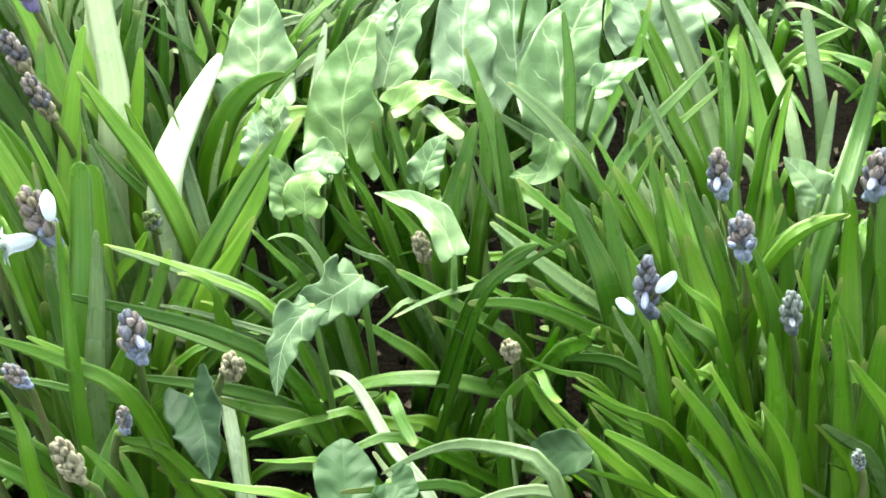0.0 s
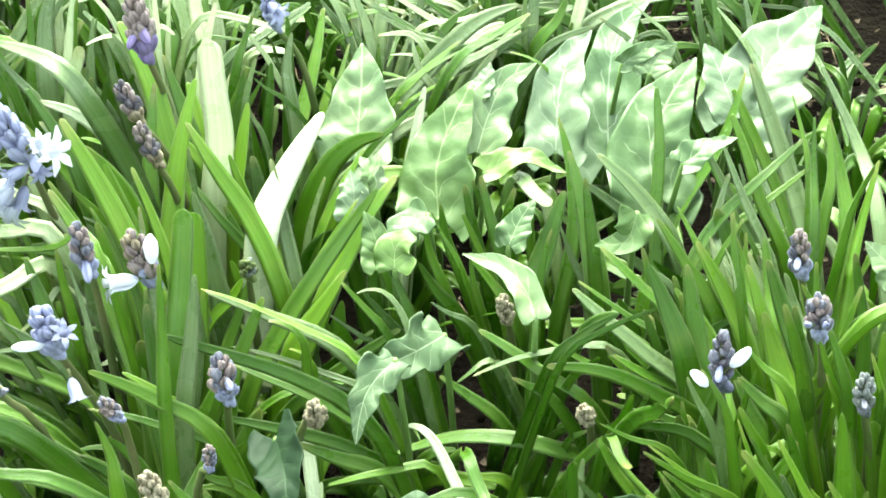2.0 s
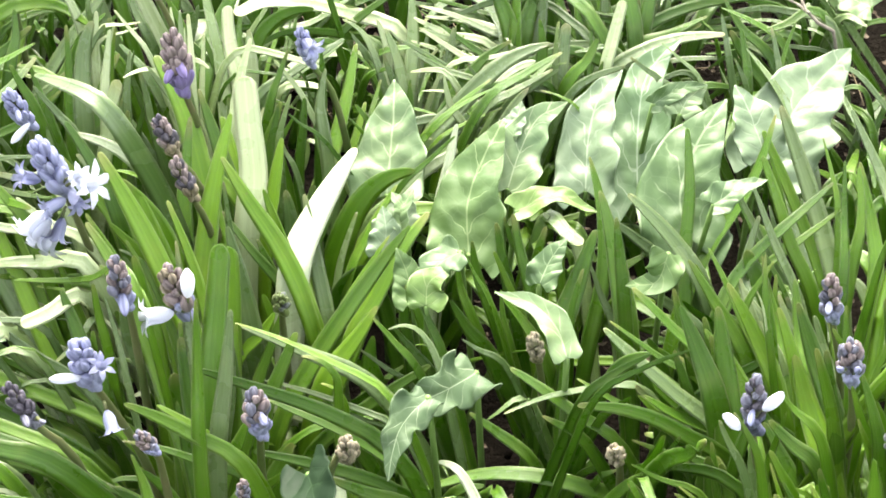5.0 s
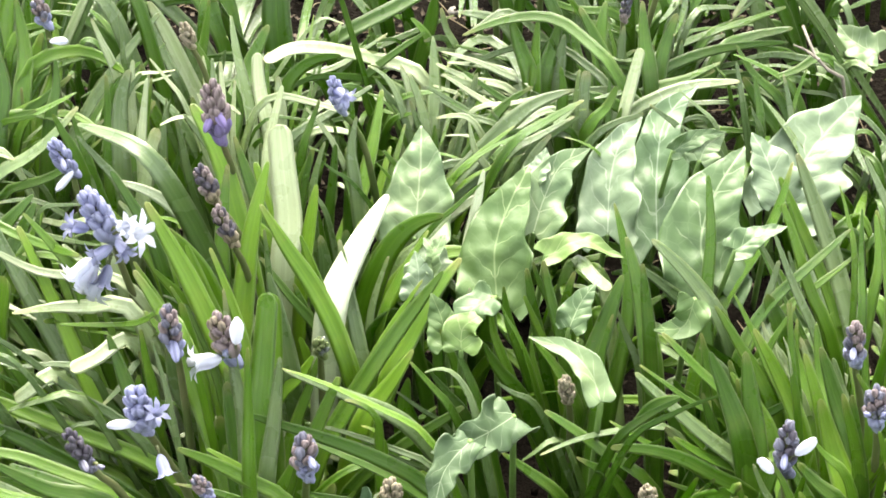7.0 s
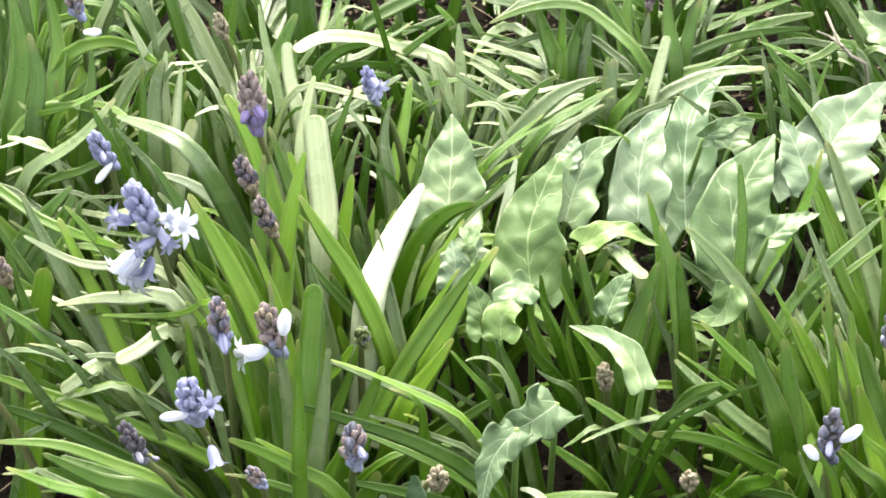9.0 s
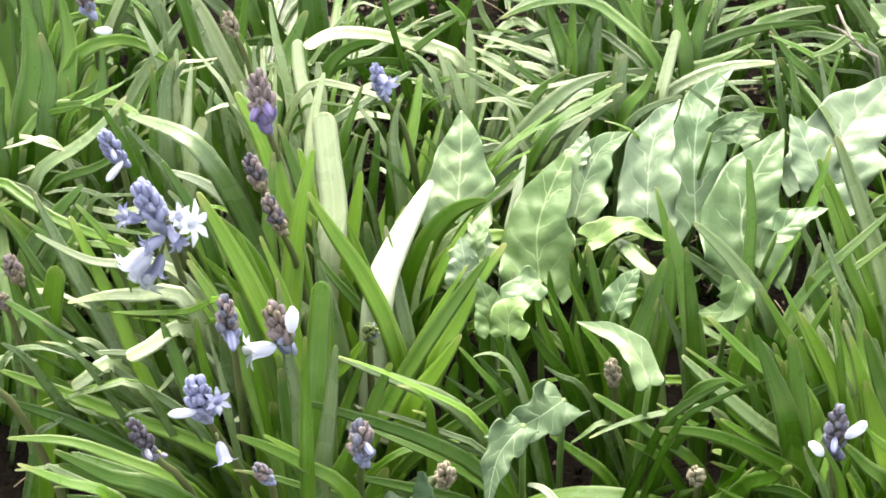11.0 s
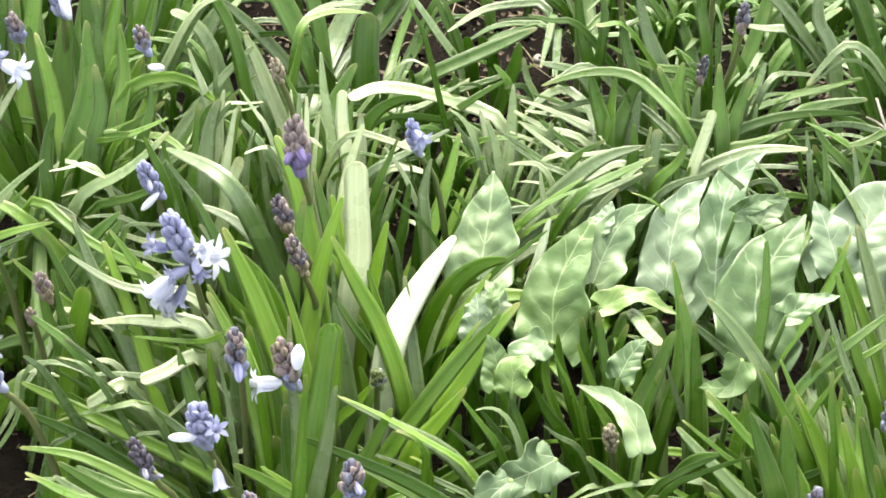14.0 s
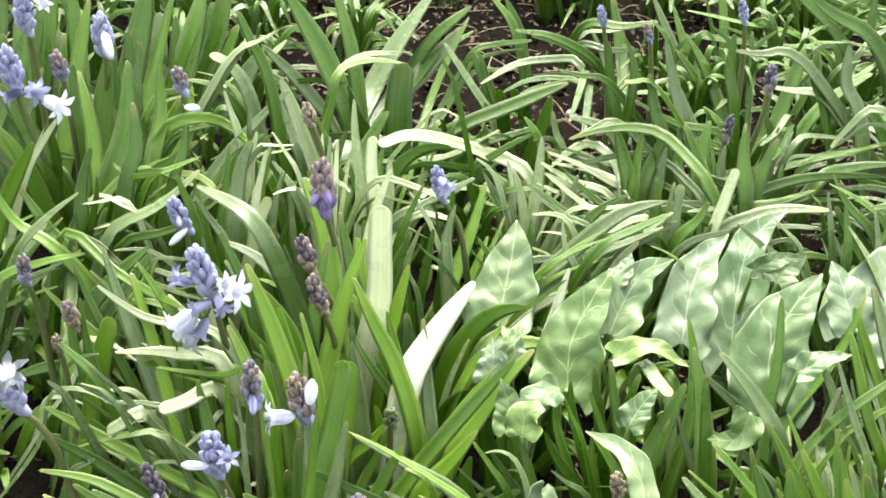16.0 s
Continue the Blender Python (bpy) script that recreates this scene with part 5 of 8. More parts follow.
floret(h, "purple", 0.018, (-.107, .171, .280), (-.099, .160, .272))
p = plant(0.365, 0.000, "bluebell clump with strap leaves and closed grey-blue buds")
strap(p, .011, (.353, .017, -.001), (.288, .043, .131), (.274, .047, .144), (.261, .051, .155))
strap(p, .019, (.359, .024, .001), (.320, .069, .149), (.312, .076, .165), (.308, .081, .178), look_of=1)
strap(p, .005, (.367, .001, -.004), (.318, .025, .152), (.309, .029, .165), (.298, .037, .181), look_of=2)
strap(p, .010, (.368, .002, -.004), (.352, .034, .106), (.342, .051, .134), (.332, .059, .148))
strap(p, .007, (.362, .006, -.003), (.338, .041, .122), (.331, .050, .139), (.322, .057, .151), look_of=3)
strap(p, .008, (.389, .024, .001), (.377, .057, .103), (.372, .061, .113), (.367, .063, .120), look_of=2)
strap(p, .008, (.366, -.014, -.007), (.372, .049, .168), (.374, .083, .202), (.375, .110, .236))
strap(p, .011, (.363, .008, -.002), (.378, .059, .171), (.385, .078, .205), (.383, .102, .236))
strap(p, .006, (.377, .025, .001), (.377, .099, .176), (.373, .122, .210), (.365, .141, .236))
strap(p, .017, (.357, -.019, -.008), (.378, .011, .183), (.387, .028, .217), (.402, .044, .240))
strap(p, .009, (.374, -.012, -.006), (.357, .026, .104), (.348, .046, .125), (.338, .065, .148))
strap(p, .010, (.374, -.017, -.007), (.373, .010, .080), (.371, .026, .098), (.366, .041, .117))
strap(p, .011, (.382, -.010, -.006), (.396, .052, .160), (.396, .085, .194), (.387, .114, .232))
strap(p, .008, (.344, .004, -.003), (.279, .029, .136), (.266, .035, .151), (.253, .038, .162), look_of=3)
strap(p, .009, (.362, -.006, -.005), (.344, .021, .113), (.337, .035, .137), (.320, .047, .154))
strap(p, .007, (.352, .005, -.003), (.312, .037, .145), (.304, .044, .162), (.299, .049, .177), look_of=2)
strap(p, .006, (.371, -.022, -.008), (.323, -.011, .150), (.312, -.006, .167), (.305, -.002, .180), look_of=2)
h = raceme(p, "greyblue", 0.013, (.373, -.020, -.008), (.359, -.028, .143), (.342, -.038, .209), (.332, -.048, .255))
floret(h, "paleblue", 0.011, (.335, -.047, .234), (.332, -.058, .232))
p = plant(0.244, 0.481, "bluebell clump with strap leaves and closed grey-blue buds")
strap(p, .017, (.228, .470, .090), (.195, .478, .201), (.176, .493, .247), (.162, .505, .290), look_of=3)
strap(p, .012, (.251, .471, .090), (.237, .481, .231), (.227, .491, .268), (.227, .501, .306), look_of=1)
strap(p, .013, (.269, .495, .095), (.280, .511, .180), (.280, .515, .197), (.269, .520, .216), look_of=1)
strap(p, .009, (.245, .477, .091), (.130, .429, .232), (.109, .422, .232), (.082, .406, .222), look_of=3)
strap(p, .008, (.238, .484, .093), (.115, .462, .257), (.093, .457, .264), (.062, .452, .272), look_of=1)
strap(p, .017, (.232, .475, .091), (.203, .485, .193), (.190, .492, .221), (.176, .500, .251), look_of=3)
strap(p, .008, (.267, .495, .095), (.156, .439, .273), (.140, .431, .275), (.126, .424, .280), blunt=True, look_of=1)
h = raceme(p, "paleblue", 0.009, (.247, .556, .107), (.244, .549, .236), (.238, .539, .302), (.231, .529, .331))
h = raceme(p, "faded", 0.012, (.249, .481, .092), (.253, .478, .164), (.264, .468, .240), (.264, .464, .266), (.263, .458, .298))
p = plant(0.265, 0.333)
strap(p, .012, (.288, .317, .059), (.246, .326, .169), (.219, .335, .190), (.186, .335, .202), (.155, .322, .197), look_of=1)
strap(p, .011, (.253, .324, .061), (.178, .318, .181), (.155, .318, .196), (.125, .300, .185), look_of=3)
strap(p, .009, (.260, .327, .061), (.191, .322, .163), (.158, .322, .179), (.129, .318, .190), look_of=1)
strap(p, .009, (.267, .324, .061), (.196, .314, .163), (.167, .311, .175), (.134, .307, .186), look_of=3)
strap(p, .006, (.251, .318, .060), (.190, .294, .147), (.174, .288, .194), (.143, .277, .203), (.112, .264, .203), look_of=1)
strap(p, .011, (.279, .352, .066), (.240, .374, .179), (.222, .377, .196), (.204, .382, .216), look_of=1)
strap(p, .009, (.273, .352, .066), (.244, .371, .144), (.222, .377, .166), (.201, .375, .174), look_of=3)
strap(p, .005, (.248, .326, .061), (.206, .322, .114), (.190, .321, .157), (.157, .317, .178), (.131, .313, .186), look_of=1)
strap(p, .011, (.268, .350, .066), (.234, .375, .178), (.216, .383, .201), (.197, .385, .219), look_of=3)
strap(p, .006, (.238, .322, .060), (.199, .319, .111), (.183, .317, .154), (.150, .315, .176), (.120, .313, .189), look_of=1)
strap(p, .005, (.231, .319, .060), (.193, .318, .113), (.178, .318, .158), (.148, .317, .181), (.122, .315, .193), look_of=1)
strap(p, .010, (.290, .343, .065), (.244, .357, .173), (.218, .361, .191), (.173, .352, .196), look_of=3)
p = plant(0.180, 0.381)
strap(p, .015, (.185, .361, .068), (.168, .361, .137), (.160, .365, .152), (.153, .369, .168), look_of=1)
strap(p, .015, (.169, .369, .070), (.166, .380, .167), (.169, .393, .199), (.173, .402, .227), look_of=3)
strap(p, .010, (.170, .369, .070), (.212, .371, .144), (.237, .375, .158), (.264, .371, .164), look_of=1)
strap(p, .013, (.176, .382, .072), (.233, .389, .162), (.278, .393, .182), (.316, .395, .202), look_of=1)
strap(p, .012, (.185, .409, .078), (.130, .433, .204), (.106, .437, .225), (.078, .433, .232), look_of=3)
strap(p, .014, (.186, .383, .073), (.248, .390, .167), (.277, .392, .181), (.311, .392, .196), look_of=1)
strap(p, .020, (.198, .366, .069), (.168, .361, .160), (.154, .363, .174), (.142, .364, .188), look_of=3)
strap(p, .020, (.160, .372, .070), (.152, .384, .169), (.154, .395, .197), (.162, .403, .222), look_of=1)
strap(p, .017, (.172, .368, .070), (.154, .374, .154), (.146, .381, .176), (.145, .385, .193), look_of=1)
strap(p, .010, (.178, .408, .078), (.107, .368, .188), (.095, .360, .185), (.076, .348, .180), look_of=3)
strap(p, .013, (.191, .391, .074), (.175, .419, .206), (.159, .432, .247), (.149, .442, .283), look_of=1)
strap(p, .006, (.182, .384, .073), (.160, .375, .131), (.154, .372, .161), (.144, .367, .170), (.133, .361, .169), look_of=3)
strap(p, .007, (.192, .388, .074), (.159, .396, .160), (.144, .397, .175), (.118, .396, .186), look_of=1)
p = plant(-0.286, 0.248, "bluebell clump with strap leaves and closed grey-blue buds")
strap(p, .014, (-.289, .241, .044), (-.303, .276, .215), (-.309, .298, .258), (-.315, .329, .317), look_of=1)
strap(p, .015, (-.292, .246, .045), (-.291, .275, .201), (-.290, .286, .230), (-.285, .303, .266), look_of=1)
strap(p, .008, (-.273, .246, .045), (-.217, .271, .223), (-.204, .278, .245), (-.186, .282, .261))
strap(p, .017, (-.310, .255, .047), (-.332, .317, .205), (-.335, .351, .247), (-.329, .376, .293), look_of=1)
strap(p, .015, (-.316, .252, .046), (-.332, .293, .198), (-.330, .315, .240), (-.324, .336, .282), look_of=1)
strap(p, .017, (-.287, .222, .040), (-.287, .235, .169), (-.287, .244, .193), (-.290, .254, .217), look_of=1)
strap(p, .015, (-.258, .274, .051), (-.207, .310, .196), (-.197, .316, .213), (-.197, .327, .234))
strap(p, .008, (-.260, .229, .042), (-.203, .245, .224), (-.192, .253, .249), (-.180, .256, .265), look_of=3)
h = raceme(p, "greyblue", 0.013, (-.266, .301, .056), (-.263, .294, .220), (-.260, .284, .296), (-.262, .274, .322))
cup(h, "white", 0.017, (-.258, .275, .283), (-.242, .264, .289))
p = plant(0.392, -0.164, "bluebell clump with strap leaves and closed grey-blue buds")
strap(p, .017, (.376, -.175, -.034), (.340, -.116, .128), (.326, -.078, .168), (.315, -.061, .201), look_of=4)
strap(p, .009, (.394, -.154, -.034), (.280, -.097, .123), (.244, -.080, .129), (.216, -.077, .141), look_of=1)
strap(p, .011, (.400, -.171, -.034), (.290, -.118, .128), (.252, -.098, .137), (.217, -.096, .137), look_of=1)
strap(p, .008, (.411, -.152, -.034), (.315, -.115, .105), (.298, -.110, .108), (.284, -.106, .112), look_of=1)
strap(p, .009, (.386, -.156, -.034), (.380, -.136, .159), (.380, -.132, .192), (.380, -.128, .220))
strap(p, .007, (.403, -.165, -.034), (.359, -.165, .111), (.339, -.164, .136), (.326, -.160, .157), look_of=4)
strap(p, .009, (.393, -.155, -.034), (.358, -.139, .165), (.342, -.136, .208), (.331, -.131, .238))
strap(p, .008, (.406, -.162, -.034), (.416, -.145, .102), (.416, -.138, .127), (.416, -.132, .153))
strap(p, .012, (.373, -.148, -.034), (.333, -.097, .094), (.320, -.079, .117), (.303, -.060, .142))
strap(p, .010, (.367, -.158, -.034), (.309, -.142, .150), (.301, -.140, .167), (.290, -.133, .188), look_of=4)
strap(p, .009, (.384, -.164, -.034), (.337, -.151, .125), (.328, -.148, .141), (.317, -.145, .155), look_of=4)
strap(p, .011, (.377, -.162, -.034), (.354, -.146, .167), (.349, -.141, .207), (.335, -.132, .247))
strap(p, .007, (.393, -.169, -.034), (.351, -.167, .118), (.338, -.165, .140), (.322, -.161, .158), look_of=4)
strap(p, .014, (.430, -.146, -.033), (.443, -.121, .045), (.436, -.105, .082), (.429, -.095, .118), look_of=4)
strap(p, .011, (.399, -.173, -.034), (.395, -.161, .106), (.388, -.148, .151), (.378, -.144, .185), look_of=1)
strap(p, .013, (.392, -.160, -.034), (.384, -.142, .097), (.378, -.130, .149), (.376, -.122, .192), look_of=1)
strap(p, .011, (.415, -.171, -.034), (.421, -.148, .081), (.408, -.117, .140), (.390, -.103, .202), look_of=4)
strap(p, .011, (.403, -.166, -.034), (.402, -.149, .083), (.389, -.125, .149), (.368, -.114, .213), look_of=4)
strap(p, .010, (.388, -.178, -.034), (.382, -.156, .093), (.379, -.121, .155), (.377, -.103, .220), look_of=4)
strap(p, .009, (.380, -.173, -.034), (.362, -.164, .103), (.353, -.146, .172), (.335, -.140, .221), look_of=4)
strap(p, .009, (.382, -.177, -.034), (.381, -.171, .040), (.384, -.163, .065), (.387, -.157, .087), look_of=4)
h = raceme(p, "grey", 0.011, (.386, -.127, -.029), (.373, -.136, .136), (.360, -.146, .194), (.351, -.156, .235))
floret(h, "greyblue", 0.009, (.354, -.155, .216), (.352, -.166, .218))
p = plant(0.071, 0.042)
strap(p, .011, (.067, .041, .004), (-.047, .003, .104), (-.066, -.003, .135), (-.097, -.013, .130), (-.122, -.021, .123), look_of=2)
strap(p, .017, (.063, .025, .001), (.042, .017, .103), (.038, .018, .121), (.042, .023, .143))
strap(p, .013, (.054, .019, .000), (.041, .016, .058), (.034, .028, .096), (.022, .039, .126), look_of=4)
strap(p, .012, (.064, .061, .008), (.052, .084, .081), (.043, .096, .124), (.042, .109, .154))
strap(p, .006, (.073, .064, .009), (.081, .094, .128), (.083, .100, .148), (.087, .106, .163), look_of=5)
strap(p, .010, (.073, .030, .002), (.068, .032, .111), (.063, .040, .149), (.070, .047, .182), look_of=1)
strap(p, .007, (.099, .053, .007), (.150, .075, .134), (.165, .083, .167), (.181, .085, .188), look_of=3)
p = plant(0.174, -0.048, "bluebell clump with strap leaves and withered brown flower buds")
strap(p, .011, (.162, -.043, -.013), (.199, -.039, .149), (.216, -.039, .177), (.227, -.047, .188), look_of=1)
strap(p, .008, (.159, -.052, -.014), (.182, -.057, .079), (.192, -.058, .094), (.205, -.063, .105), look_of=1)
strap(p, .010, (.163, -.072, -.018), (.205, -.100, .113), (.222, -.105, .136), (.240, -.101, .160), look_of=1)
strap(p, .009, (.163, -.050, -.014), (.193, -.056, .130), (.204, -.057, .148), (.215, -.061, .164), look_of=1)
strap(p, .007, (.171, -.057, -.015), (.195, -.068, .091), (.202, -.071, .103), (.209, -.075, .112), look_of=1)
h = raceme(p, "tan", 0.011, (.217, -.061, -.016), (.210, -.079, .112), (.206, -.089, .134), (.202, -.099, .156))
p = plant(-0.153, 0.384)
strap(p, .008, (-.159, .409, .078), (-.059, .425, .222), (-.042, .426, .227), (-.028, .422, .225), look_of=3)
strap(p, .010, (-.145, .352, .066), (-.173, .356, .199), (-.181, .361, .214), (-.196, .380, .246), look_of=3)
p = plant(0.277, -0.103, "bluebell clump with strap leaves and closed grey-blue buds")
strap(p, .012, (.286, -.121, -.028), (.276, -.106, .097), (.270, -.096, .122), (.266, -.083, .146), look_of=1)
strap(p, .012, (.281, -.077, -.019), (.261, -.022, .146), (.251, -.007, .181), (.245, .001, .205))
strap(p, .009, (.291, -.099, -.024), (.315, -.019, .119), (.322, .022, .147), (.323, .046, .183))
strap(p, .011, (.265, -.119, -.028), (.357, -.091, .193), (.383, -.080, .218), (.411, -.076, .220), look_of=4)
strap(p, .008, (.262, -.107, -.025), (.138, -.141, .121), (.112, -.149, .127), (.087, -.160, .131))
strap(p, .012, (.290, -.092, -.022), (.285, -.040, .119), (.280, -.024, .141), (.268, .002, .180))
strap(p, .017, (.277, -.119, -.028), (.271, -.108, .089), (.269, -.099, .115), (.264, -.089, .139), look_of=1)
strap(p, .013, (.261, -.133, -.031), (.299, -.126, .110), (.316, -.118, .132), (.340, -.111, .145), look_of=4)
strap(p, .010, (.283, -.120, -.028), (.294, -.113, .111), (.298, -.104, .147), (.308, -.091, .180), look_of=4)
strap(p, .010, (.271, -.112, -.026), (.276, -.103, .112), (.280, -.096, .144), (.291, -.083, .180))
strap(p, .009, (.265, -.097, -.023), (.262, -.082, .076), (.264, -.077, .102), (.266, -.067, .128), look_of=1)
strap(p, .010, (.262, -.081, -.020), (.190, -.065, .122), (.173, -.064, .138), (.158, -.065, .150), look_of=1)
strap(p, .008, (.280, -.103, -.025), (.271, -.086, .088), (.269, -.083, .100), (.267, -.080, .111))
strap(p, .008, (.286, -.068, -.018), (.230, -.018, .141), (.210, -.011, .161), (.201, -.009, .181), look_of=1)
h = raceme(p, "darkblue", 0.013, (.301, -.119, -.028), (.291, -.127, .134), (.277, -.137, .206), (.271, -.147, .260))
cup(h, "white", 0.017, (.274, -.146, .210), (.257, -.157, .236))
cup(h, "white", 0.018, (.275, -.146, .227), (.283, -.157, .252))
floret(h, "blue", 0.011, (.273, -.146, .235), (.270, -.157, .231))
p = plant(-0.155, -0.017, "bluebell clump with strap leaves and closed grey-blue buds")
strap(p, .010, (-.139, -.023, -.009), (-.143, -.020, .089), (-.148, -.018, .109), (-.153, -.014, .127))
strap(p, .010, (-.156, .015, -.001), (-.193, .043, .106), (-.203, .047, .119), (-.216, .053, .135))
strap(p, .013, (-.136, -.049, -.014), (-.172, -.052, .065), (-.182, -.053, .106), (-.201, -.053, .124), (-.224, -.052, .136))
strap(p, .010, (-.158, -.024, -.009), (-.233, -.007, .179), (-.255, .000, .204), (-.278, .005, .220))
strap(p, .005, (-.143, -.027, -.009), (-.212, -.038, .196), (-.226, -.038, .212), (-.239, -.041, .219), look_of=3)
strap(p, .012, (-.150, -.025, -.009), (-.147, -.018, .111), (-.148, -.012, .144), (-.146, -.006, .169))
strap(p, .008, (-.136, -.029, -.010), (-.132, -.024, .151), (-.136, -.018, .188), (-.138, -.012, .215))
strap(p, .007, (-.140, .025, .001), (-.165, .027, .080), (-.170, .027, .111), (-.180, .027, .123), (-.190, .028, .129), look_of=2)
strap(p, .010, (-.154, .012, -.002), (-.197, .060, .190), (-.211, .068, .220), (-.236, .080, .247))
strap(p, .007, (-.184, .029, .002), (-.212, .031, .096), (-.218, .030, .145), (-.231, .029, .161), (-.249, .024, .159), look_of=2)
strap(p, .005, (-.135, -.035, -.011), (-.149, -.040, .042), (-.153, -.041, .073), (-.161, -.043, .085), (-.166, -.044, .091), look_of=2)
strap(p, .008, (-.177, -.024, -.009), (-.251, -.029, .182), (-.260, -.028, .197), (-.270, -.030, .208), look_of=3)
strap(p, .005, (-.164, -.024, -.009), (-.190, -.029, .073), (-.198, -.031, .124), (-.212, -.033, .143), (-.228, -.035, .152), look_of=3)
strap(p, .010, (-.189, -.032, -.010), (-.189, -.037, .093), (-.185, -.036, .106), (-.179, -.036, .119))
strap(p, .009, (-.135, -.011, -.006), (-.142, -.002, .106), (-.151, .000, .132), (-.154, .006, .157))
strap(p, .010, (-.188, -.010, -.006), (-.244, .019, .146), (-.262, .032, .189), (-.272, .048, .229))
strap(p, .011, (-.151, -.035, -.011), (-.183, -.034, .088), (-.202, -.028, .114), (-.222, -.020, .138))
h = raceme(p, "greyblue", 0.013, (-.112, -.025, -.009), (-.109, -.035, .166), (-.107, -.045, .222), (-.108, -.055, .270))
floret(h, "blue", 0.015, (-.106, -.054, .239), (-.103, -.065, .232))
p = plant(-0.054, -0.204, "bluebell clump with strap leaves and withered brown flower buds")
strap(p, .010, (-.064, -.195, -.034), (-.051, -.160, .098), (-.040, -.144, .132), (-.028, -.135, .155))
strap(p, .012, (-.061, -.211, -.034), (-.072, -.184, .156), (-.074, -.173, .186), (-.082, -.166, .211))
strap(p, .013, (-.035, -.207, -.034), (-.021, -.182, .099), (-.020, -.171, .125), (-.028, -.162, .150), look_of=1)
h = raceme(p, "tan", 0.012, (-.019, -.182, -.034), (-.032, -.198, .145), (-.040, -.208, .181), (-.043, -.218, .224))
p = plant(0.374, 0.308)
strap(p, .014, (.391, .311, .058), (.373, .338, .148), (.351, .357, .175), (.333, .371, .201), look_of=1)
strap(p, .008, (.356, .305, .057), (.328, .328, .189), (.324, .335, .208), (.319, .345, .230), look_of=3)
p = plant(0.339, 0.404)
strap(p, .009, (.330, .402, .076), (.268, .402, .175), (.250, .403, .186), (.218, .401, .197), look_of=1)
strap(p, .008, (.353, .402, .076), (.327, .407, .174), (.319, .408, .184), (.311, .409, .195), look_of=1)
strap(p, .007, (.334, .408, .078), (.254, .405, .188), (.228, .404, .198), (.203, .401, .207), look_of=3)
p = plant(-0.025, 0.062, "bluebell clump with strap leaves and withered brown flower buds")
strap(p, .018, (-.023, .062, .008), (-.055, .074, .111), (-.073, .081, .138), (-.085, .084, .150), blunt=True)
strap(p, .011, (-.046, .060, .008), (-.117, .088, .164), (-.155, .108, .209), (-.176, .117, .233), look_of=3)
strap(p, .006, (-.077, .071, .010), (-.152, .070, .139), (-.165, .070, .189), (-.191, .069, .208), (-.219, .069, .210))
strap(p, .013, (-.001, .050, .006), (-.002, .055, .082), (-.014, .064, .111), (-.030, .073, .146), look_of=3)
strap(p, .015, (-.037, .048, .006), (-.026, .058, .085), (-.018, .066, .104), (-.007, .073, .122), blunt=True, look_of=5)
strap(p, .025, (-.014, .052, .006), (-.000, .067, .080), (.008, .086, .113), (.018, .095, .134), (.035, .098, .147), look_of=1)
strap(p, .014, (-.020, .043, .005), (-.025, .046, .086), (-.031, .056, .115), (-.041, .064, .147), look_of=4)
strap(p, .008, (-.037, .049, .006), (-.055, .058, .163), (-.060, .069, .204), (-.062, .075, .238), look_of=3)
strap(p, .017, (-.033, .087, .013), (-.030, .119, .134), (-.026, .126, .161), (-.029, .131, .193), look_of=3)
strap(p, .015, (-.016, .056, .007), (-.019, .065, .064), (-.026, .077, .092), (-.034, .086, .121), look_of=4)
strap(p, .014, (-.007, .065, .009), (-.002, .078, .072), (-.006, .090, .103), (-.011, .103, .133), look_of=4)
strap(p, .013, (-.032, .080, .012), (-.032, .102, .116), (-.030, .108, .141), (-.031, .111, .161), blunt=True, look_of=3)
strap(p, .007, (-.014, .068, .010), (-.029, .072, .103), (-.035, .072, .117), (-.038, .071, .128), look_of=2)
strap(p, .011, (-.016, .059, .008), (.002, .071, .080), (.013, .082, .106), (.030, .092, .130))
h = raceme(p, "withered", 0.012, (-.071, .107, .017), (-.079, .098, .164), (-.088, .088, .215), (-.096, .078, .257))
h = raceme(p, "green", 0.011, (-.024, .039, .004), (-.022, .027, .136), (-.020, .017, .172), (-.018, .007, .192))
p = plant(-0.335, 0.080, "bluebell clump with strap leaves and closed grey-blue buds")
strap(p, .018, (-.341, .088, .014), (-.302, .111, .152), (-.273, .123, .198), (-.245, .135, .226), look_of=1)
strap(p, .017, (-.331, .083, .013), (-.286, .103, .153), (-.259, .113, .195), (-.242, .127, .224), look_of=1)
strap(p, .016, (-.318, .076, .011), (-.265, .099, .164), (-.245, .111, .200), (-.235, .121, .223))
strap(p, .006, (-.327, .061, .008), (-.284, .060, .137), (-.270, .063, .160), (-.252, .065, .176))
strap(p, .006, (-.367, .099, .016), (-.292, .065, .135), (-.278, .058, .181), (-.248, .044, .191), (-.224, .032, .187), look_of=2)
strap(p, .005, (-.355, .108, .018), (-.307, .093, .107), (-.297, .090, .146), (-.276, .082, .159), (-.255, .075, .161), look_of=3)
strap(p, .005, (-.322, .048, .006), (-.293, .036, .103), (-.286, .033, .164), (-.270, .028, .186), (-.249, .021, .198), look_of=3)
h = raceme(p, "greyblue", 0.011, (-.330, .115, .019), (-.334, .103, .165), (-.337, .093, .205), (-.333, .083, .239))
p = plant(0.445, 0.532)
strap(p, .015, (.436, .533, .103), (.332, .526, .232), (.301, .524, .240), (.270, .520, .245), look_of=3)
strap(p, .016, (.466, .532, .102), (.376, .548, .282), (.327, .555, .311), (.290, .560, .335), look_of=1)
strap(p, .015, (.439, .532, .102), (.386, .551, .257), (.365, .559, .289), (.364, .574, .331), look_of=1)
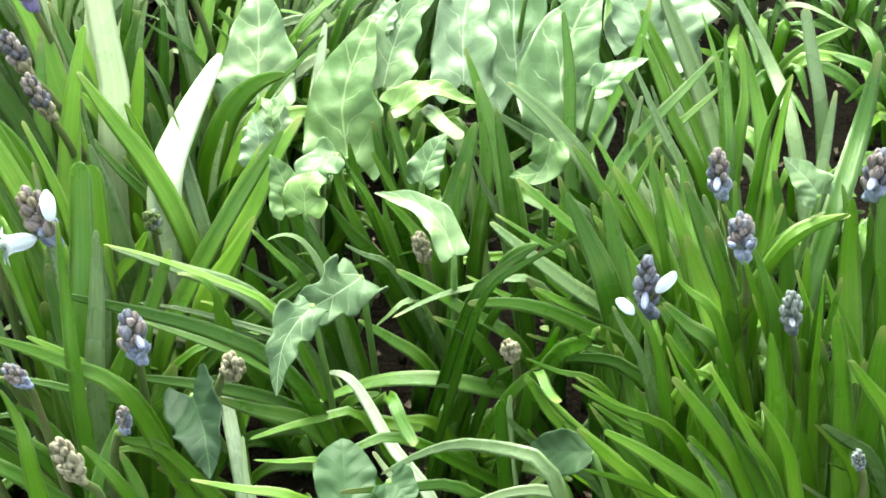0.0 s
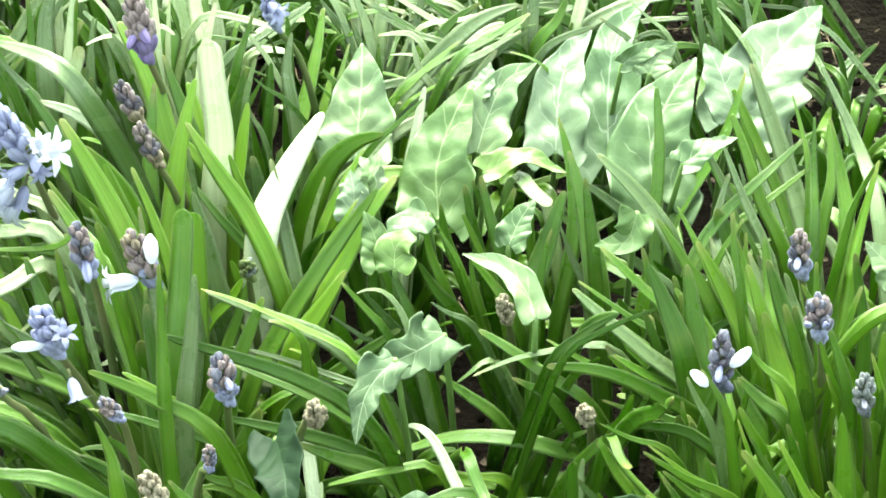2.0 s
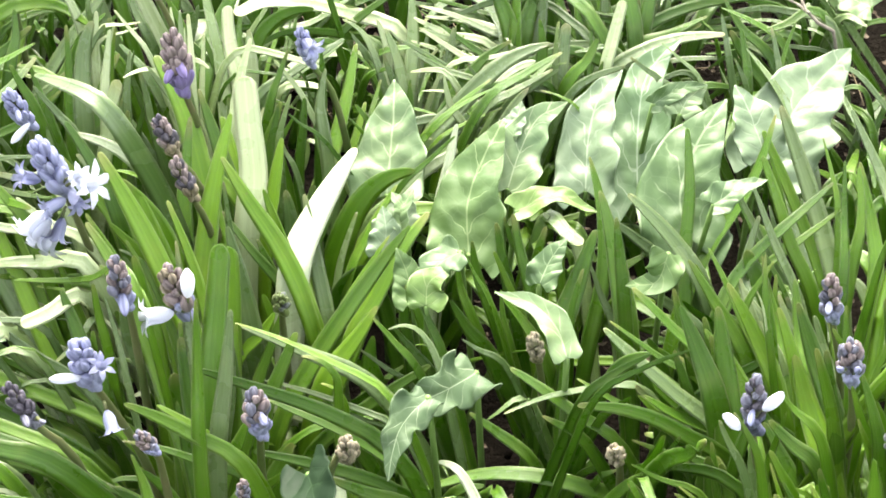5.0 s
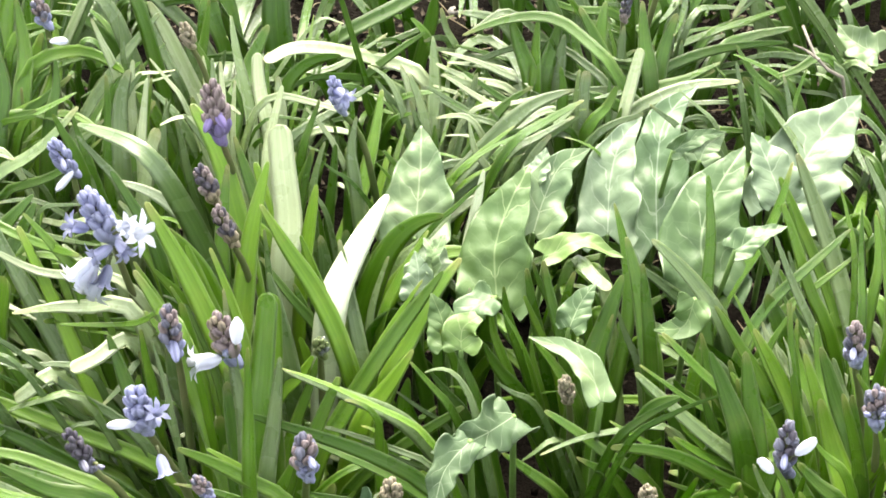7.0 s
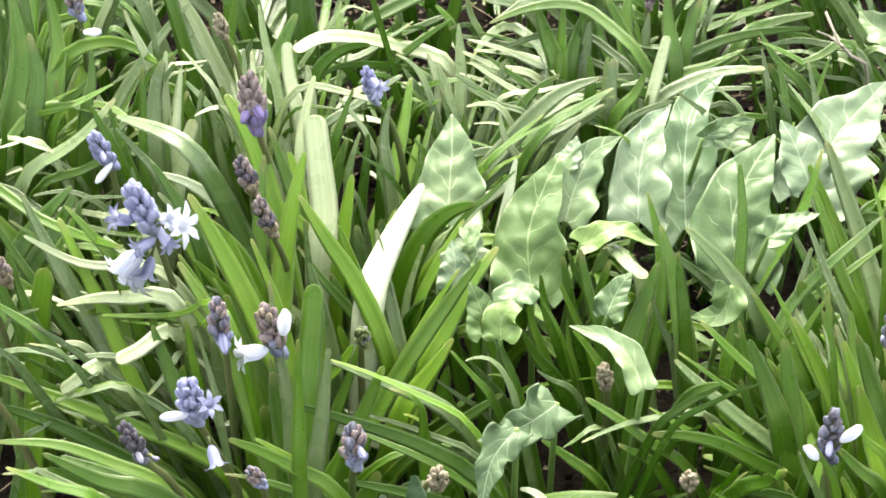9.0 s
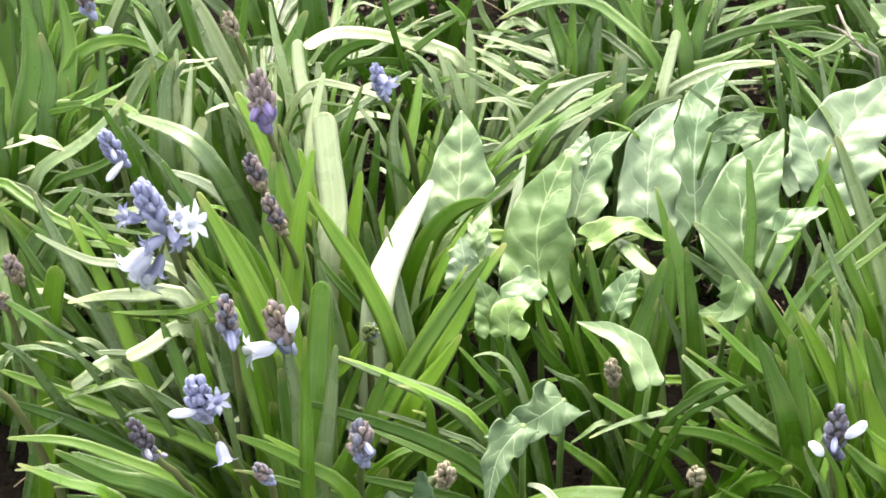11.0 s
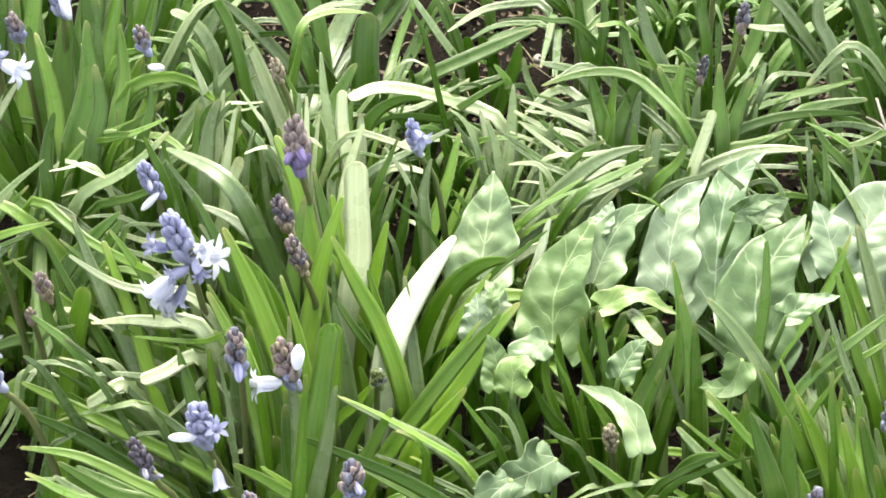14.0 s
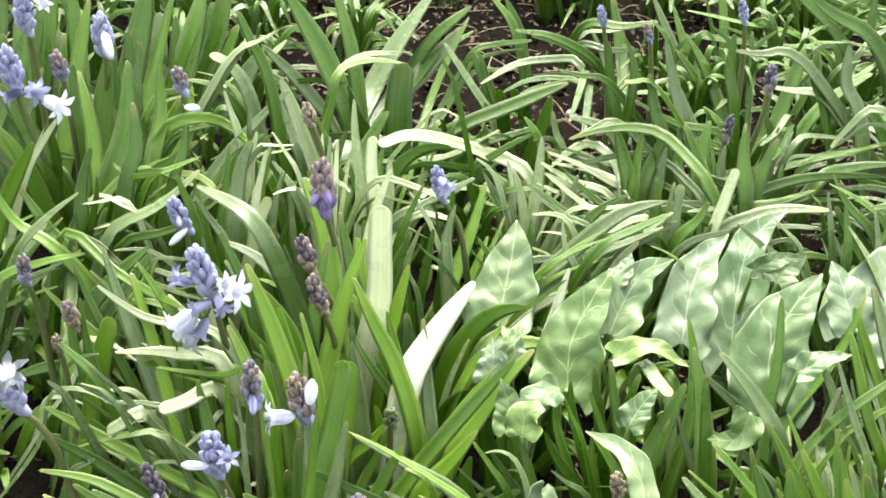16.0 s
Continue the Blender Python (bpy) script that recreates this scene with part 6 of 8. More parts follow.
strap(p, .012, (.442, .540, .104), (.298, .523, .276), (.264, .518, .279), (.228, .511, .284), look_of=3)
strap(p, .013, (.442, .525, .101), (.385, .530, .212), (.363, .533, .228), (.338, .540, .251), look_of=1)
a = arum(0.102, -0.266)
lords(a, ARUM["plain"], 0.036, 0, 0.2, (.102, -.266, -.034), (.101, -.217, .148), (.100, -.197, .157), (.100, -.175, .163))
a = arum(0.040, -0.022)
# low leaf whose shade is painted into its green
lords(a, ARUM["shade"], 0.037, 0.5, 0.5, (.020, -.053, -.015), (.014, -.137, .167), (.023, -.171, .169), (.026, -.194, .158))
a = arum(0.294, -0.202)
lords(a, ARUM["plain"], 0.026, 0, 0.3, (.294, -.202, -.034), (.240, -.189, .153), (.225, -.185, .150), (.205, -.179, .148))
a = arum(0.085, -0.177)
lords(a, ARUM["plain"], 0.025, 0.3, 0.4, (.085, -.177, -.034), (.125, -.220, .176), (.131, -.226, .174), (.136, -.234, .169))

# the tall leaves that stand out, clump by clump
p = plant(0.364, -0.243)
tuft(p, .0103, (.355, -.234, -.034), (.306, -.224, .134), (.285, -.220, .160), (.262, -.217, .182), (.240, -.215, .198), look_of=4)
tuft(p, .0104, (.374, -.240, -.034), (.330, -.217, .122), (.313, -.208, .164), (.295, -.202, .194), (.278, -.199, .219), look_of=4)
tuft(p, .0152, (.365, -.254, -.034), (.346, -.207, .114), (.341, -.194, .175), (.333, -.185, .233), look_of=0)
p = plant(0.415, -0.000)
tuft(p, .0143, (.399, .063, .009), (.391, .091, .101), (.376, .138, .155), (.362, .169, .190), (.346, .202, .226), look_of=3)
tuft(p, .0110, (.387, .033, .003), (.361, .067, .138), (.343, .091, .171), (.334, .108, .196), (.321, .129, .227), look_of=0)
tuft(p, .0067, (.376, .018, -.000), (.349, .054, .138), (.328, .081, .182), (.312, .103, .217), look_of=3)
tuft(p, .0193, (.447, -.072, -.018), (.442, -.044, .074), (.439, -.024, .128), (.438, -.009, .179), look_of=4)
tuft(p, .0125, (.469, -.043, -.013), (.468, -.026, .043), (.468, -.004, .098), (.463, .014, .148), look_of=0)
p = plant(0.039, 0.032)
tuft(p, .0159, (.024, .007, -.003), (-.001, .041, .131), (-.027, .076, .180), (-.046, .091, .203), (-.070, .113, .234), look_of=4)
tuft(p, .0140, (.022, .002, -.004), (.003, .034, .115), (-.021, .074, .171), (-.040, .103, .213), look_of=4)
strap(p, .0068, (.071, .086, .013), (.101, .091, .053), (.122, .055, .096), (.157, .029, .127), look_of=1)
p = plant(-0.430, 0.395)
tuft(p, .0196, (-.415, .323, .061), (-.429, .390, .134), (-.430, .442, .205), (-.428, .498, .278), look_of=0)
tuft(p, .0283, (-.365, .398, .076), (-.364, .409, .112), (-.357, .470, .193), (-.349, .538, .280), look_of=1)
tuft(p, .0370, (-.351, .418, .080), (-.349, .428, .116), (-.332, .500, .208), (-.323, .555, .276), look_of=1)
tuft(p, .0301, (-.394, .424, .081), (-.391, .441, .138), (-.385, .492, .206), (-.380, .547, .280), look_of=1)
tuft(p, .0288, (-.337, .471, .090), (-.329, .491, .160), (-.314, .532, .215), (-.302, .573, .271), look_of=1)
tuft(p, .0170, (-.467, .391, .074), (-.469, .427, .189), (-.471, .446, .231), (-.465, .465, .273), look_of=1)
tuft(p, .0234, (-.459, .321, .060), (-.465, .344, .136), (-.474, .378, .200), (-.486, .412, .269), look_of=1)
tuft(p, .0212, (-.452, .370, .070), (-.460, .387, .132), (-.477, .427, .201), (-.494, .467, .269), look_of=0)
tuft(p, .0189, (-.451, .419, .080), (-.457, .436, .139), (-.473, .477, .203), (-.477, .525, .272), look_of=1)
tuft(p, .0216, (-.417, .419, .080), (-.423, .435, .137), (-.439, .480, .206), (-.458, .524, .274), look_of=1)
tuft(p, .0179, (-.505, .317, .059), (-.492, .343, .152), (-.476, .378, .212), (-.464, .411, .272), look_of=1)
tuft(p, .0227, (-.552, .470, .090), (-.550, .494, .167), (-.548, .525, .213), (-.552, .558, .264), look_of=1)
p = plant(0.368, 0.783)
tuft(p, .0119, (.245, .707, .116), (.238, .764, .178), (.228, .809, .229), look_of=1)
tuft(p, .0139, (.350, .779, .116), (.326, .774, .190), (.258, .761, .208), (.188, .739, .227), look_of=1)
tuft(p, .0158, (.419, .776, .116), (.367, .798, .191), (.316, .815, .229), look_of=1)
tuft(p, .0125, (.458, .868, .116), (.437, .861, .182), (.381, .841, .204), (.336, .823, .224), look_of=1)
p = plant(0.169, 0.356)
tuft(p, .0110, (.147, .342, .064), (.138, .380, .185), (.120, .447, .187), (.101, .461, .193), (.083, .431, .197), (.066, .381, .203), look_of=3)
tuft(p, .0184, (.164, .346, .065), (.145, .380, .185), (.135, .398, .210), (.124, .416, .235), look_of=1)
tuft(p, .0184, (.147, .335, .063), (.147, .375, .188), (.147, .394, .212), (.150, .417, .241), look_of=1)
tuft(p, .0185, (.139, .344, .065), (.153, .379, .186), (.161, .398, .210), (.171, .419, .237), look_of=1)
tuft(p, .0070, (.207, .380, .072), (.175, .385, .170), (.130, .392, .185), (.094, .398, .200), (.061, .402, .208), look_of=2)
tuft(p, .0071, (.182, .383, .073), (.152, .403, .183), (.116, .428, .188), (.073, .421, .205), look_of=1)
tuft(p, .0068, (.163, .327, .061), (.131, .338, .165), (.097, .350, .188), (.064, .359, .207), look_of=2)
tuft(p, .0064, (.169, .337, .063), (.137, .349, .168), (.113, .358, .186), (.081, .367, .207), look_of=1)
tuft(p, .0070, (.175, .343, .065), (.150, .370, .179), (.115, .408, .187), (.066, .389, .204), look_of=2)
tuft(p, .0112, (.212, .365, .069), (.229, .383, .147), (.256, .410, .177), (.294, .423, .193), (.334, .431, .200), (.385, .434, .203), look_of=1)
tuft(p, .0162, (.213, .353, .067), (.209, .390, .185), (.206, .411, .209), (.212, .439, .241), look_of=1)
tuft(p, .0089, (.157, .417, .079), (.126, .423, .174), (.088, .431, .187), (.050, .420, .203), look_of=3)
tuft(p, .0079, (.160, .361, .068), (.126, .362, .170), (.099, .363, .190), (.062, .362, .207), look_of=2)
tuft(p, .0072, (.137, .327, .061), (.106, .334, .159), (.073, .342, .189), (.047, .345, .204), look_of=3)
tuft(p, .0081, (.165, .378, .072), (.131, .383, .173), (.088, .389, .186), (.056, .390, .202), look_of=2)
p = plant(-0.094, 0.326)
tuft(p, .0179, (-.117, .329, .062), (-.137, .344, .140), (-.164, .364, .194), (-.187, .381, .244), (-.198, .387, .264), look_of=2)
tuft(p, .0141, (-.118, .296, .055), (-.081, .322, .195), (-.063, .335, .225), (-.043, .340, .235), (-.025, .340, .236), look_of=1)
tuft(p, .0088, (-.060, .372, .070), (-.038, .388, .156), (-.011, .407, .178), (.018, .423, .196), (.047, .436, .211), look_of=1)
tuft(p, .0055, (-.081, .307, .057), (-.074, .337, .157), (-.064, .376, .193), (-.056, .422, .235), look_of=0)
p = plant(0.395, -0.248)
tuft(p, .0098, (.389, -.241, -.034), (.347, -.215, .118), (.333, -.207, .153), (.315, -.200, .189), (.298, -.194, .222), look_of=4)
tuft(p, .0088, (.392, -.256, -.034), (.349, -.231, .137), (.338, -.224, .184), (.320, -.221, .218), look_of=4)
tuft(p, .0194, (.402, -.247, -.034), (.387, -.204, .100), (.381, -.186, .172), (.370, -.176, .233), look_of=0)
p = plant(-0.280, -0.012)
tuft(p, .0200, (-.280, -.012, -.006), (-.257, .032, .166), (-.253, .039, .188), (-.247, .047, .215), blunt=True, look_of=4)
p = plant(0.178, -0.004)
tuft(p, .0119, (.181, .003, -.003), (.157, .045, .145), (.146, .065, .184), (.140, .078, .210), look_of=1)
tuft(p, .0116, (.169, .001, -.004), (.129, .031, .152), (.113, .042, .183), (.105, .048, .202), look_of=1)
strap(p, .0157, (.186, .032, .002), (.195, .059, .093), (.208, .098, .140), (.207, .129, .178), (.198, .155, .209), look_of=1)
strap(p, .0180, (.148, -.001, -.004), (.169, .032, .118), (.183, .054, .154), (.199, .079, .196), look_of=1)
strap(p, .0062, (.185, .001, -.004), (.137, -.003, .136), (.120, -.005, .151), (.105, -.006, .165), look_of=3)
strap(p, .0093, (.183, -.040, -.012), (.158, -.033, .070), (.130, -.025, .096), (.110, -.021, .111), look_of=1)
strap(p, .0079, (.194, -.024, -.009), (.151, -.049, .148), (.134, -.058, .149), (.122, -.054, .135), look_of=3)
p = plant(0.305, -0.157)
tuft(p, .0187, (.289, -.123, -.029), (.281, -.074, .125), (.277, -.050, .171), (.270, -.029, .214), look_of=1)
tuft(p, .0106, (.322, -.172, -.034), (.275, -.155, .178), (.263, -.151, .204), (.254, -.148, .226), look_of=3)
tuft(p, .0097, (.301, -.190, -.034), (.255, -.174, .110), (.238, -.168, .135), (.218, -.163, .160), (.205, -.159, .187), look_of=0)
strap(p, .0058, (.308, -.143, -.033), (.258, -.144, .150), (.230, -.144, .170), (.207, -.144, .186), look_of=0)
p = plant(0.031, 0.597)
tuft(p, .0095, (.023, .462, .088), (-.003, .445, .178), (-.005, .444, .197), (-.007, .434, .214), blunt=True, look_of=3)
tuft(p, .0141, (-.142, .630, .116), (-.097, .668, .188), (-.055, .701, .223), look_of=1)
tuft(p, .0164, (.002, .555, .107), (-.010, .561, .152), (-.038, .573, .187), (-.070, .586, .227), look_of=3)
tuft(p, .0095, (.105, .573, .111), (.080, .594, .212), (.054, .616, .207), (.012, .603, .204), (-.021, .526, .212), look_of=3)
tuft(p, .0072, (-.068, .630, .116), (-.048, .643, .187), (-.025, .657, .197), (.021, .649, .211), look_of=1)
tuft(p, .0100, (.115, .686, .116), (.096, .683, .174), (.046, .674, .206), (-.000, .663, .215), look_of=1)
tuft(p, .0117, (.016, .699, .116), (-.007, .725, .189), (-.040, .741, .223), look_of=1)
tuft(p, .0113, (.012, .557, .107), (.005, .534, .177), (.002, .526, .194), (-.001, .523, .210), blunt=True, look_of=1)
tuft(p, .0129, (.038, .560, .108), (.024, .539, .180), (.018, .530, .195), (.012, .524, .210), blunt=True, look_of=1)
tuft(p, .0144, (.024, .480, .092), (.044, .494, .169), (.051, .498, .194), (.054, .501, .218), look_of=1)
tuft(p, .0078, (.087, .614, .116), (.086, .580, .214), (.082, .517, .218), (.077, .462, .212), look_of=1)
tuft(p, .0154, (.140, .585, .113), (.120, .713, .174), (.101, .762, .228), look_of=1)
tuft(p, .0114, (.046, .732, .116), (.072, .717, .204), (.117, .690, .220), (.157, .694, .229), look_of=1)
p = plant(-0.187, 0.158)
tuft(p, .0098, (-.182, .155, .027), (-.177, .205, .212), (-.176, .221, .239), (-.172, .238, .270), look_of=2)
tuft(p, .0098, (-.166, .160, .028), (-.161, .209, .209), (-.160, .218, .230), (-.156, .229, .257), look_of=3)
tuft(p, .0137, (-.209, .150, .026), (-.166, .175, .221), (-.161, .178, .240), (-.154, .180, .258), blunt=True, look_of=2)
tuft(p, .0175, (-.192, .150, .026), (-.194, .200, .204), (-.195, .220, .234), (-.194, .235, .257), (-.187, .246, .273), look_of=3)
tuft(p, .0125, (-.167, .130, .022), (-.210, .156, .233), (-.221, .163, .257), (-.230, .168, .278), look_of=0)
tuft(p, .0102, (-.180, .189, .034), (-.189, .239, .211), (-.191, .252, .241), (-.188, .265, .272), look_of=2)
tuft(p, .0067, (-.184, .176, .031), (-.176, .225, .214), (-.175, .234, .241), (-.169, .243, .269), look_of=0)
tuft(p, .0065, (-.216, .155, .027), (-.265, .161, .242), (-.288, .164, .246), (-.305, .146, .252), look_of=2)
p = plant(-0.126, 0.454)
tuft(p, .0246, (-.155, .531, .102), (-.169, .543, .159), (-.203, .571, .213), (-.242, .594, .261), look_of=1)
tuft(p, .0103, (-.182, .431, .082), (-.165, .472, .221), (-.156, .496, .231), (-.134, .506, .236), (-.095, .506, .236), look_of=0)
tuft(p, .0267, (-.156, .471, .090), (-.156, .483, .131), (-.155, .599, .140), (-.133, .650, .185), (-.100, .706, .234), look_of=3)
tuft(p, .0286, (-.091, .441, .084), (-.096, .467, .167), (-.099, .481, .205), (-.097, .495, .242), blunt=True, look_of=1)
tuft(p, .0102, (-.089, .454, .087), (-.089, .466, .128), (-.086, .555, .135), (-.078, .615, .166), (-.054, .672, .222), look_of=1)
tuft(p, .0157, (-.103, .449, .086), (-.085, .458, .150), (-.043, .480, .179), (.012, .502, .201), (.070, .525, .224), look_of=1)
tuft(p, .0076, (-.108, .402, .076), (-.079, .408, .168), (-.036, .418, .183), (.011, .432, .211), look_of=3)
p = plant(0.160, 0.273)
tuft(p, .0070, (.155, .311, .058), (.117, .315, .174), (.091, .317, .187), (.056, .321, .207), look_of=3)
tuft(p, .0063, (.137, .286, .053), (.096, .300, .186), (.076, .307, .196), (.058, .286, .206), look_of=2)
tuft(p, .0105, (.204, .275, .051), (.219, .313, .178), (.227, .334, .206), (.237, .358, .236), blunt=True, look_of=2)
tuft(p, .0103, (.184, .260, .048), (.185, .301, .177), (.186, .318, .204), (.188, .333, .227), blunt=True, look_of=3)
tuft(p, .0092, (.139, .258, .048), (.183, .267, .182), (.205, .271, .209), (.233, .274, .219), look_of=3)
tuft(p, .0075, (.142, .248, .046), (.106, .262, .163), (.092, .267, .183), (.086, .275, .210), look_of=2)
p = plant(0.260, 0.363)
tuft(p, .0118, (.255, .323, .061), (.224, .356, .199), (.190, .391, .226), (.168, .409, .238), (.139, .411, .240), (.108, .405, .236), (.080, .395, .228), look_of=1)
tuft(p, .0163, (.262, .356, .067), (.253, .392, .185), (.248, .413, .209), (.246, .441, .241), look_of=1)
tuft(p, .0139, (.251, .366, .069), (.262, .401, .185), (.267, .416, .207), (.278, .434, .232), look_of=1)
tuft(p, .0149, (.236, .352, .066), (.219, .385, .182), (.206, .409, .210), (.188, .433, .238), look_of=1)
tuft(p, .0143, (.298, .419, .080), (.321, .442, .180), (.355, .476, .185), (.396, .470, .199), look_of=1)
p = plant(0.419, -0.211)
tuft(p, .0074, (.443, -.223, -.034), (.396, -.207, .113), (.383, -.203, .147), (.362, -.199, .174), look_of=4)
tuft(p, .0128, (.459, -.211, -.034), (.409, -.204, .161), (.389, -.201, .199), (.373, -.200, .224), look_of=4)
tuft(p, .0242, (.392, -.197, -.034), (.385, -.169, .052), (.381, -.147, .117), (.371, -.132, .175), look_of=0)
tuft(p, .0093, (.384, -.212, -.034), (.373, -.164, .150), (.371, -.157, .198), (.369, -.153, .244), look_of=4)
p = plant(0.213, -0.227)
strap(p, .0082, (.177, -.200, -.034), (.151, -.167, .090), (.129, -.140, .110), (.112, -.110, .130), (.103, -.101, .140), (.091, -.088, .130), look_of=5)
strap(p, .0089, (.252, -.251, -.034), (.214, -.219, .171), (.191, -.200, .169), (.170, -.186, .166), (.142, -.183, .155), (.120, -.194, .152), look_of=3)
strap(p, .0130, (.210, -.231, -.034), (.193, -.187, .106), (.190, -.179, .147), (.188, -.175, .185), blunt=True, look_of=1)
p = plant(0.056, 0.323)
tuft(p, .0145, (.078, .393, .075), (.047, .405, .178), (.004, .423, .186), (-.035, .377, .222), (-.069, .360, .233), (-.089, .324, .238), blunt=True, look_of=2)
tuft(p, .0120, (.052, .326, .061), (.053, .349, .137), (.055, .393, .178), (.053, .428, .210), look_of=3)
tuft(p, .0101, (.060, .306, .057), (.051, .333, .147), (.043, .356, .178), (.032, .374, .200), look_of=3)
tuft(p, .0072, (.055, .308, .058), (.031, .335, .170), (.014, .356, .205), (-.004, .362, .215), look_of=3)
tuft(p, .0079, (.062, .290, .054), (.075, .316, .146), (.086, .341, .176), (.094, .367, .206), look_of=3)
tuft(p, .0053, (.045, .337, .063), (.084, .334, .180), (.122, .331, .194), (.157, .317, .213), look_of=2)
tuft(p, .0085, (.070, .295, .055), (.078, .321, .142), (.084, .341, .172), (.092, .364, .207), look_of=3)
tuft(p, .0099, (.025, .331, .062), (.030, .356, .142), (.034, .375, .173), (.024, .391, .200), look_of=2)
p = plant(-0.113, 0.213)
tuft(p, .0080, (-.114, .212, .038), (-.126, .258, .189), (-.135, .290, .231), (-.139, .307, .254), look_of=2)
tuft(p, .0080, (-.117, .209, .038), (-.124, .257, .189), (-.129, .288, .232), (-.131, .304, .253), look_of=3)
tuft(p, .0080, (-.116, .210, .038), (-.119, .258, .189), (-.122, .288, .232), (-.124, .302, .251), look_of=2)
tuft(p, .0084, (-.105, .223, .041), (-.155, .229, .218), (-.158, .229, .237), (-.153, .229, .256), look_of=3)
p = plant(-0.164, 0.306)
tuft(p, .0102, (-.168, .251, .046), (-.208, .281, .252), (-.215, .286, .268), (-.225, .294, .294), look_of=2)
tuft(p, .0164, (-.166, .332, .062), (-.211, .354, .219), (-.225, .361, .264), (-.240, .362, .287), (-.258, .359, .295), blunt=True, look_of=3)
tuft(p, .0156, (-.180, .358, .068), (-.164, .388, .175), (-.154, .406, .223), (-.149, .417, .255), look_of=1)
tuft(p, .0068, (-.143, .284, .053), (-.093, .281, .218), (-.053, .278, .227), (-.012, .256, .227), look_of=2)
p = plant(-0.120, -0.059)
tuft(p, .0143, (-.133, -.042, -.012), (-.148, -.026, .056), (-.187, .015, .107), (-.226, .057, .159), (-.254, .087, .195), (-.279, .118, .231), look_of=3)
tuft(p, .0131, (-.142, -.042, -.012), (-.159, -.019, .079), (-.191, .021, .132), (-.218, .058, .180), (-.247, .094, .226), look_of=4)
tuft(p, .0086, (-.092, -.054, -.015), (-.139, -.038, .132), (-.178, -.025, .159), (-.204, -.017, .177), (-.227, -.009, .193), (-.249, -.003, .205), look_of=3)
tuft(p, .0053, (-.126, -.030, -.010), (-.174, -.042, .178), (-.194, -.046, .182), (-.229, -.028, .157), (-.259, -.017, .135), look_of=3)
tuft(p, .0127, (-.104, -.068, -.018), (-.137, -.059, .085), (-.188, -.044, .114), (-.235, -.033, .137), (-.278, -.027, .151), look_of=1)
tuft(p, .0111, (-.136, -.108, -.026), (-.186, -.106, .130), (-.214, -.104, .145), (-.249, -.103, .165), look_of=1)
tuft(p, .0125, (-.109, -.066, -.017), (-.137, -.031, .120), (-.151, -.014, .153), (-.167, .007, .195), look_of=1)
p = plant(-0.430, 0.122)
tuft(p, .0166, (-.442, .143, .025), (-.400, .171, .192), (-.383, .182, .239), (-.362, .191, .280), look_of=0)
tuft(p, .0114, (-.414, .112, .018), (-.366, .127, .189), (-.340, .135, .233), (-.305, .143, .265), look_of=3)
tuft(p, .0103, (-.434, .112, .018), (-.384, .116, .171), (-.342, .120, .203), (-.299, .127, .216), look_of=0)
p = plant(0.149, -0.072)
strap(p, .0072, (.165, -.042, -.012), (.178, .007, .151), (.181, .017, .180), (.187, .024, .203), look_of=1)
tuft(p, .0068, (.113, -.069, -.018), (.064, -.055, .146), (.033, -.047, .170), (.006, -.043, .184), (-.017, -.039, .194), (-.042, -.037, .203), look_of=0)
tuft(p, .0114, (.123, -.122, -.028), (.075, -.108, .140), (.035, -.096, .172), (.008, -.092, .184), (-.029, -.088, .196), (-.058, -.085, .205), look_of=1)
tuft(p, .0091, (.118, -.020, -.008), (.078, -.003, .124), (.062, .004, .147), (.044, .010, .169), look_of=1)
tuft(p, .0072, (.122, -.050, -.014), (.094, -.015, .126), (.086, -.004, .150), (.077, .003, .165), (.065, .005, .170), (.054, .003, .165), look_of=3)
tuft(p, .0116, (.125, -.029, -.010), (.095, .003, .126), (.083, .016, .158), (.073, .025, .181), look_of=1)
strap(p, .0087, (.131, -.076, -.019), (.180, -.064, .155), (.192, -.061, .172), (.206, -.059, .185), (.226, -.057, .197), look_of=1)
strap(p, .0066, (.137, -.094, -.023), (.186, -.088, .181), (.205, -.085, .199), (.224, -.083, .213), (.246, -.082, .222), look_of=1)
tuft(p, .0110, (.201, -.069, -.018), (.241, -.050, .117), (.263, -.039, .144), (.290, -.033, .161), (.311, -.029, .173), look_of=1)
tuft(p, .0116, (.187, -.089, -.022), (.225, -.122, .158), (.239, -.134, .182), (.246, -.160, .221), look_of=1)
strap(p, .0070, (.157, -.109, -.026), (.110, -.110, .113), (.092, -.111, .114), (.069, -.123, .122), (.043, -.137, .127), look_of=0)
strap(p, .0076, (.205, -.090, -.022), (.213, -.139, .169), (.216, -.161, .177), (.221, -.181, .186), blunt=True, look_of=1)
p = plant(0.067, 0.204)
tuft(p, .0161, (.039, .227, .041), (.066, .249, .149), (.095, .273, .177), (.119, .291, .197), (.144, .304, .212), (.174, .311, .220), look_of=3)
tuft(p, .0073, (.031, .221, .040), (.070, .237, .169), (.098, .248, .195), (.130, .255, .211), look_of=1)
tuft(p, .0084, (.025, .206, .037), (.056, .227, .152), (.089, .250, .186), (.125, .267, .211), look_of=0)
tuft(p, .0102, (.071, .250, .046), (.114, .261, .177), (.142, .268, .197), (.175, .274, .216), look_of=3)
tuft(p, .0108, (.074, .127, .021), (.084, .163, .140), (.089, .181, .167), (.098, .207, .205), look_of=5)
tuft(p, .0110, (.139, .145, .025), (.164, .101, .190), (.174, .082, .194), (.188, .059, .197), blunt=True, look_of=3)
tuft(p, .0080, (.088, .253, .047), (.130, .264, .175), (.153, .270, .196), (.180, .275, .216), look_of=3)
p = plant(0.383, 0.314)
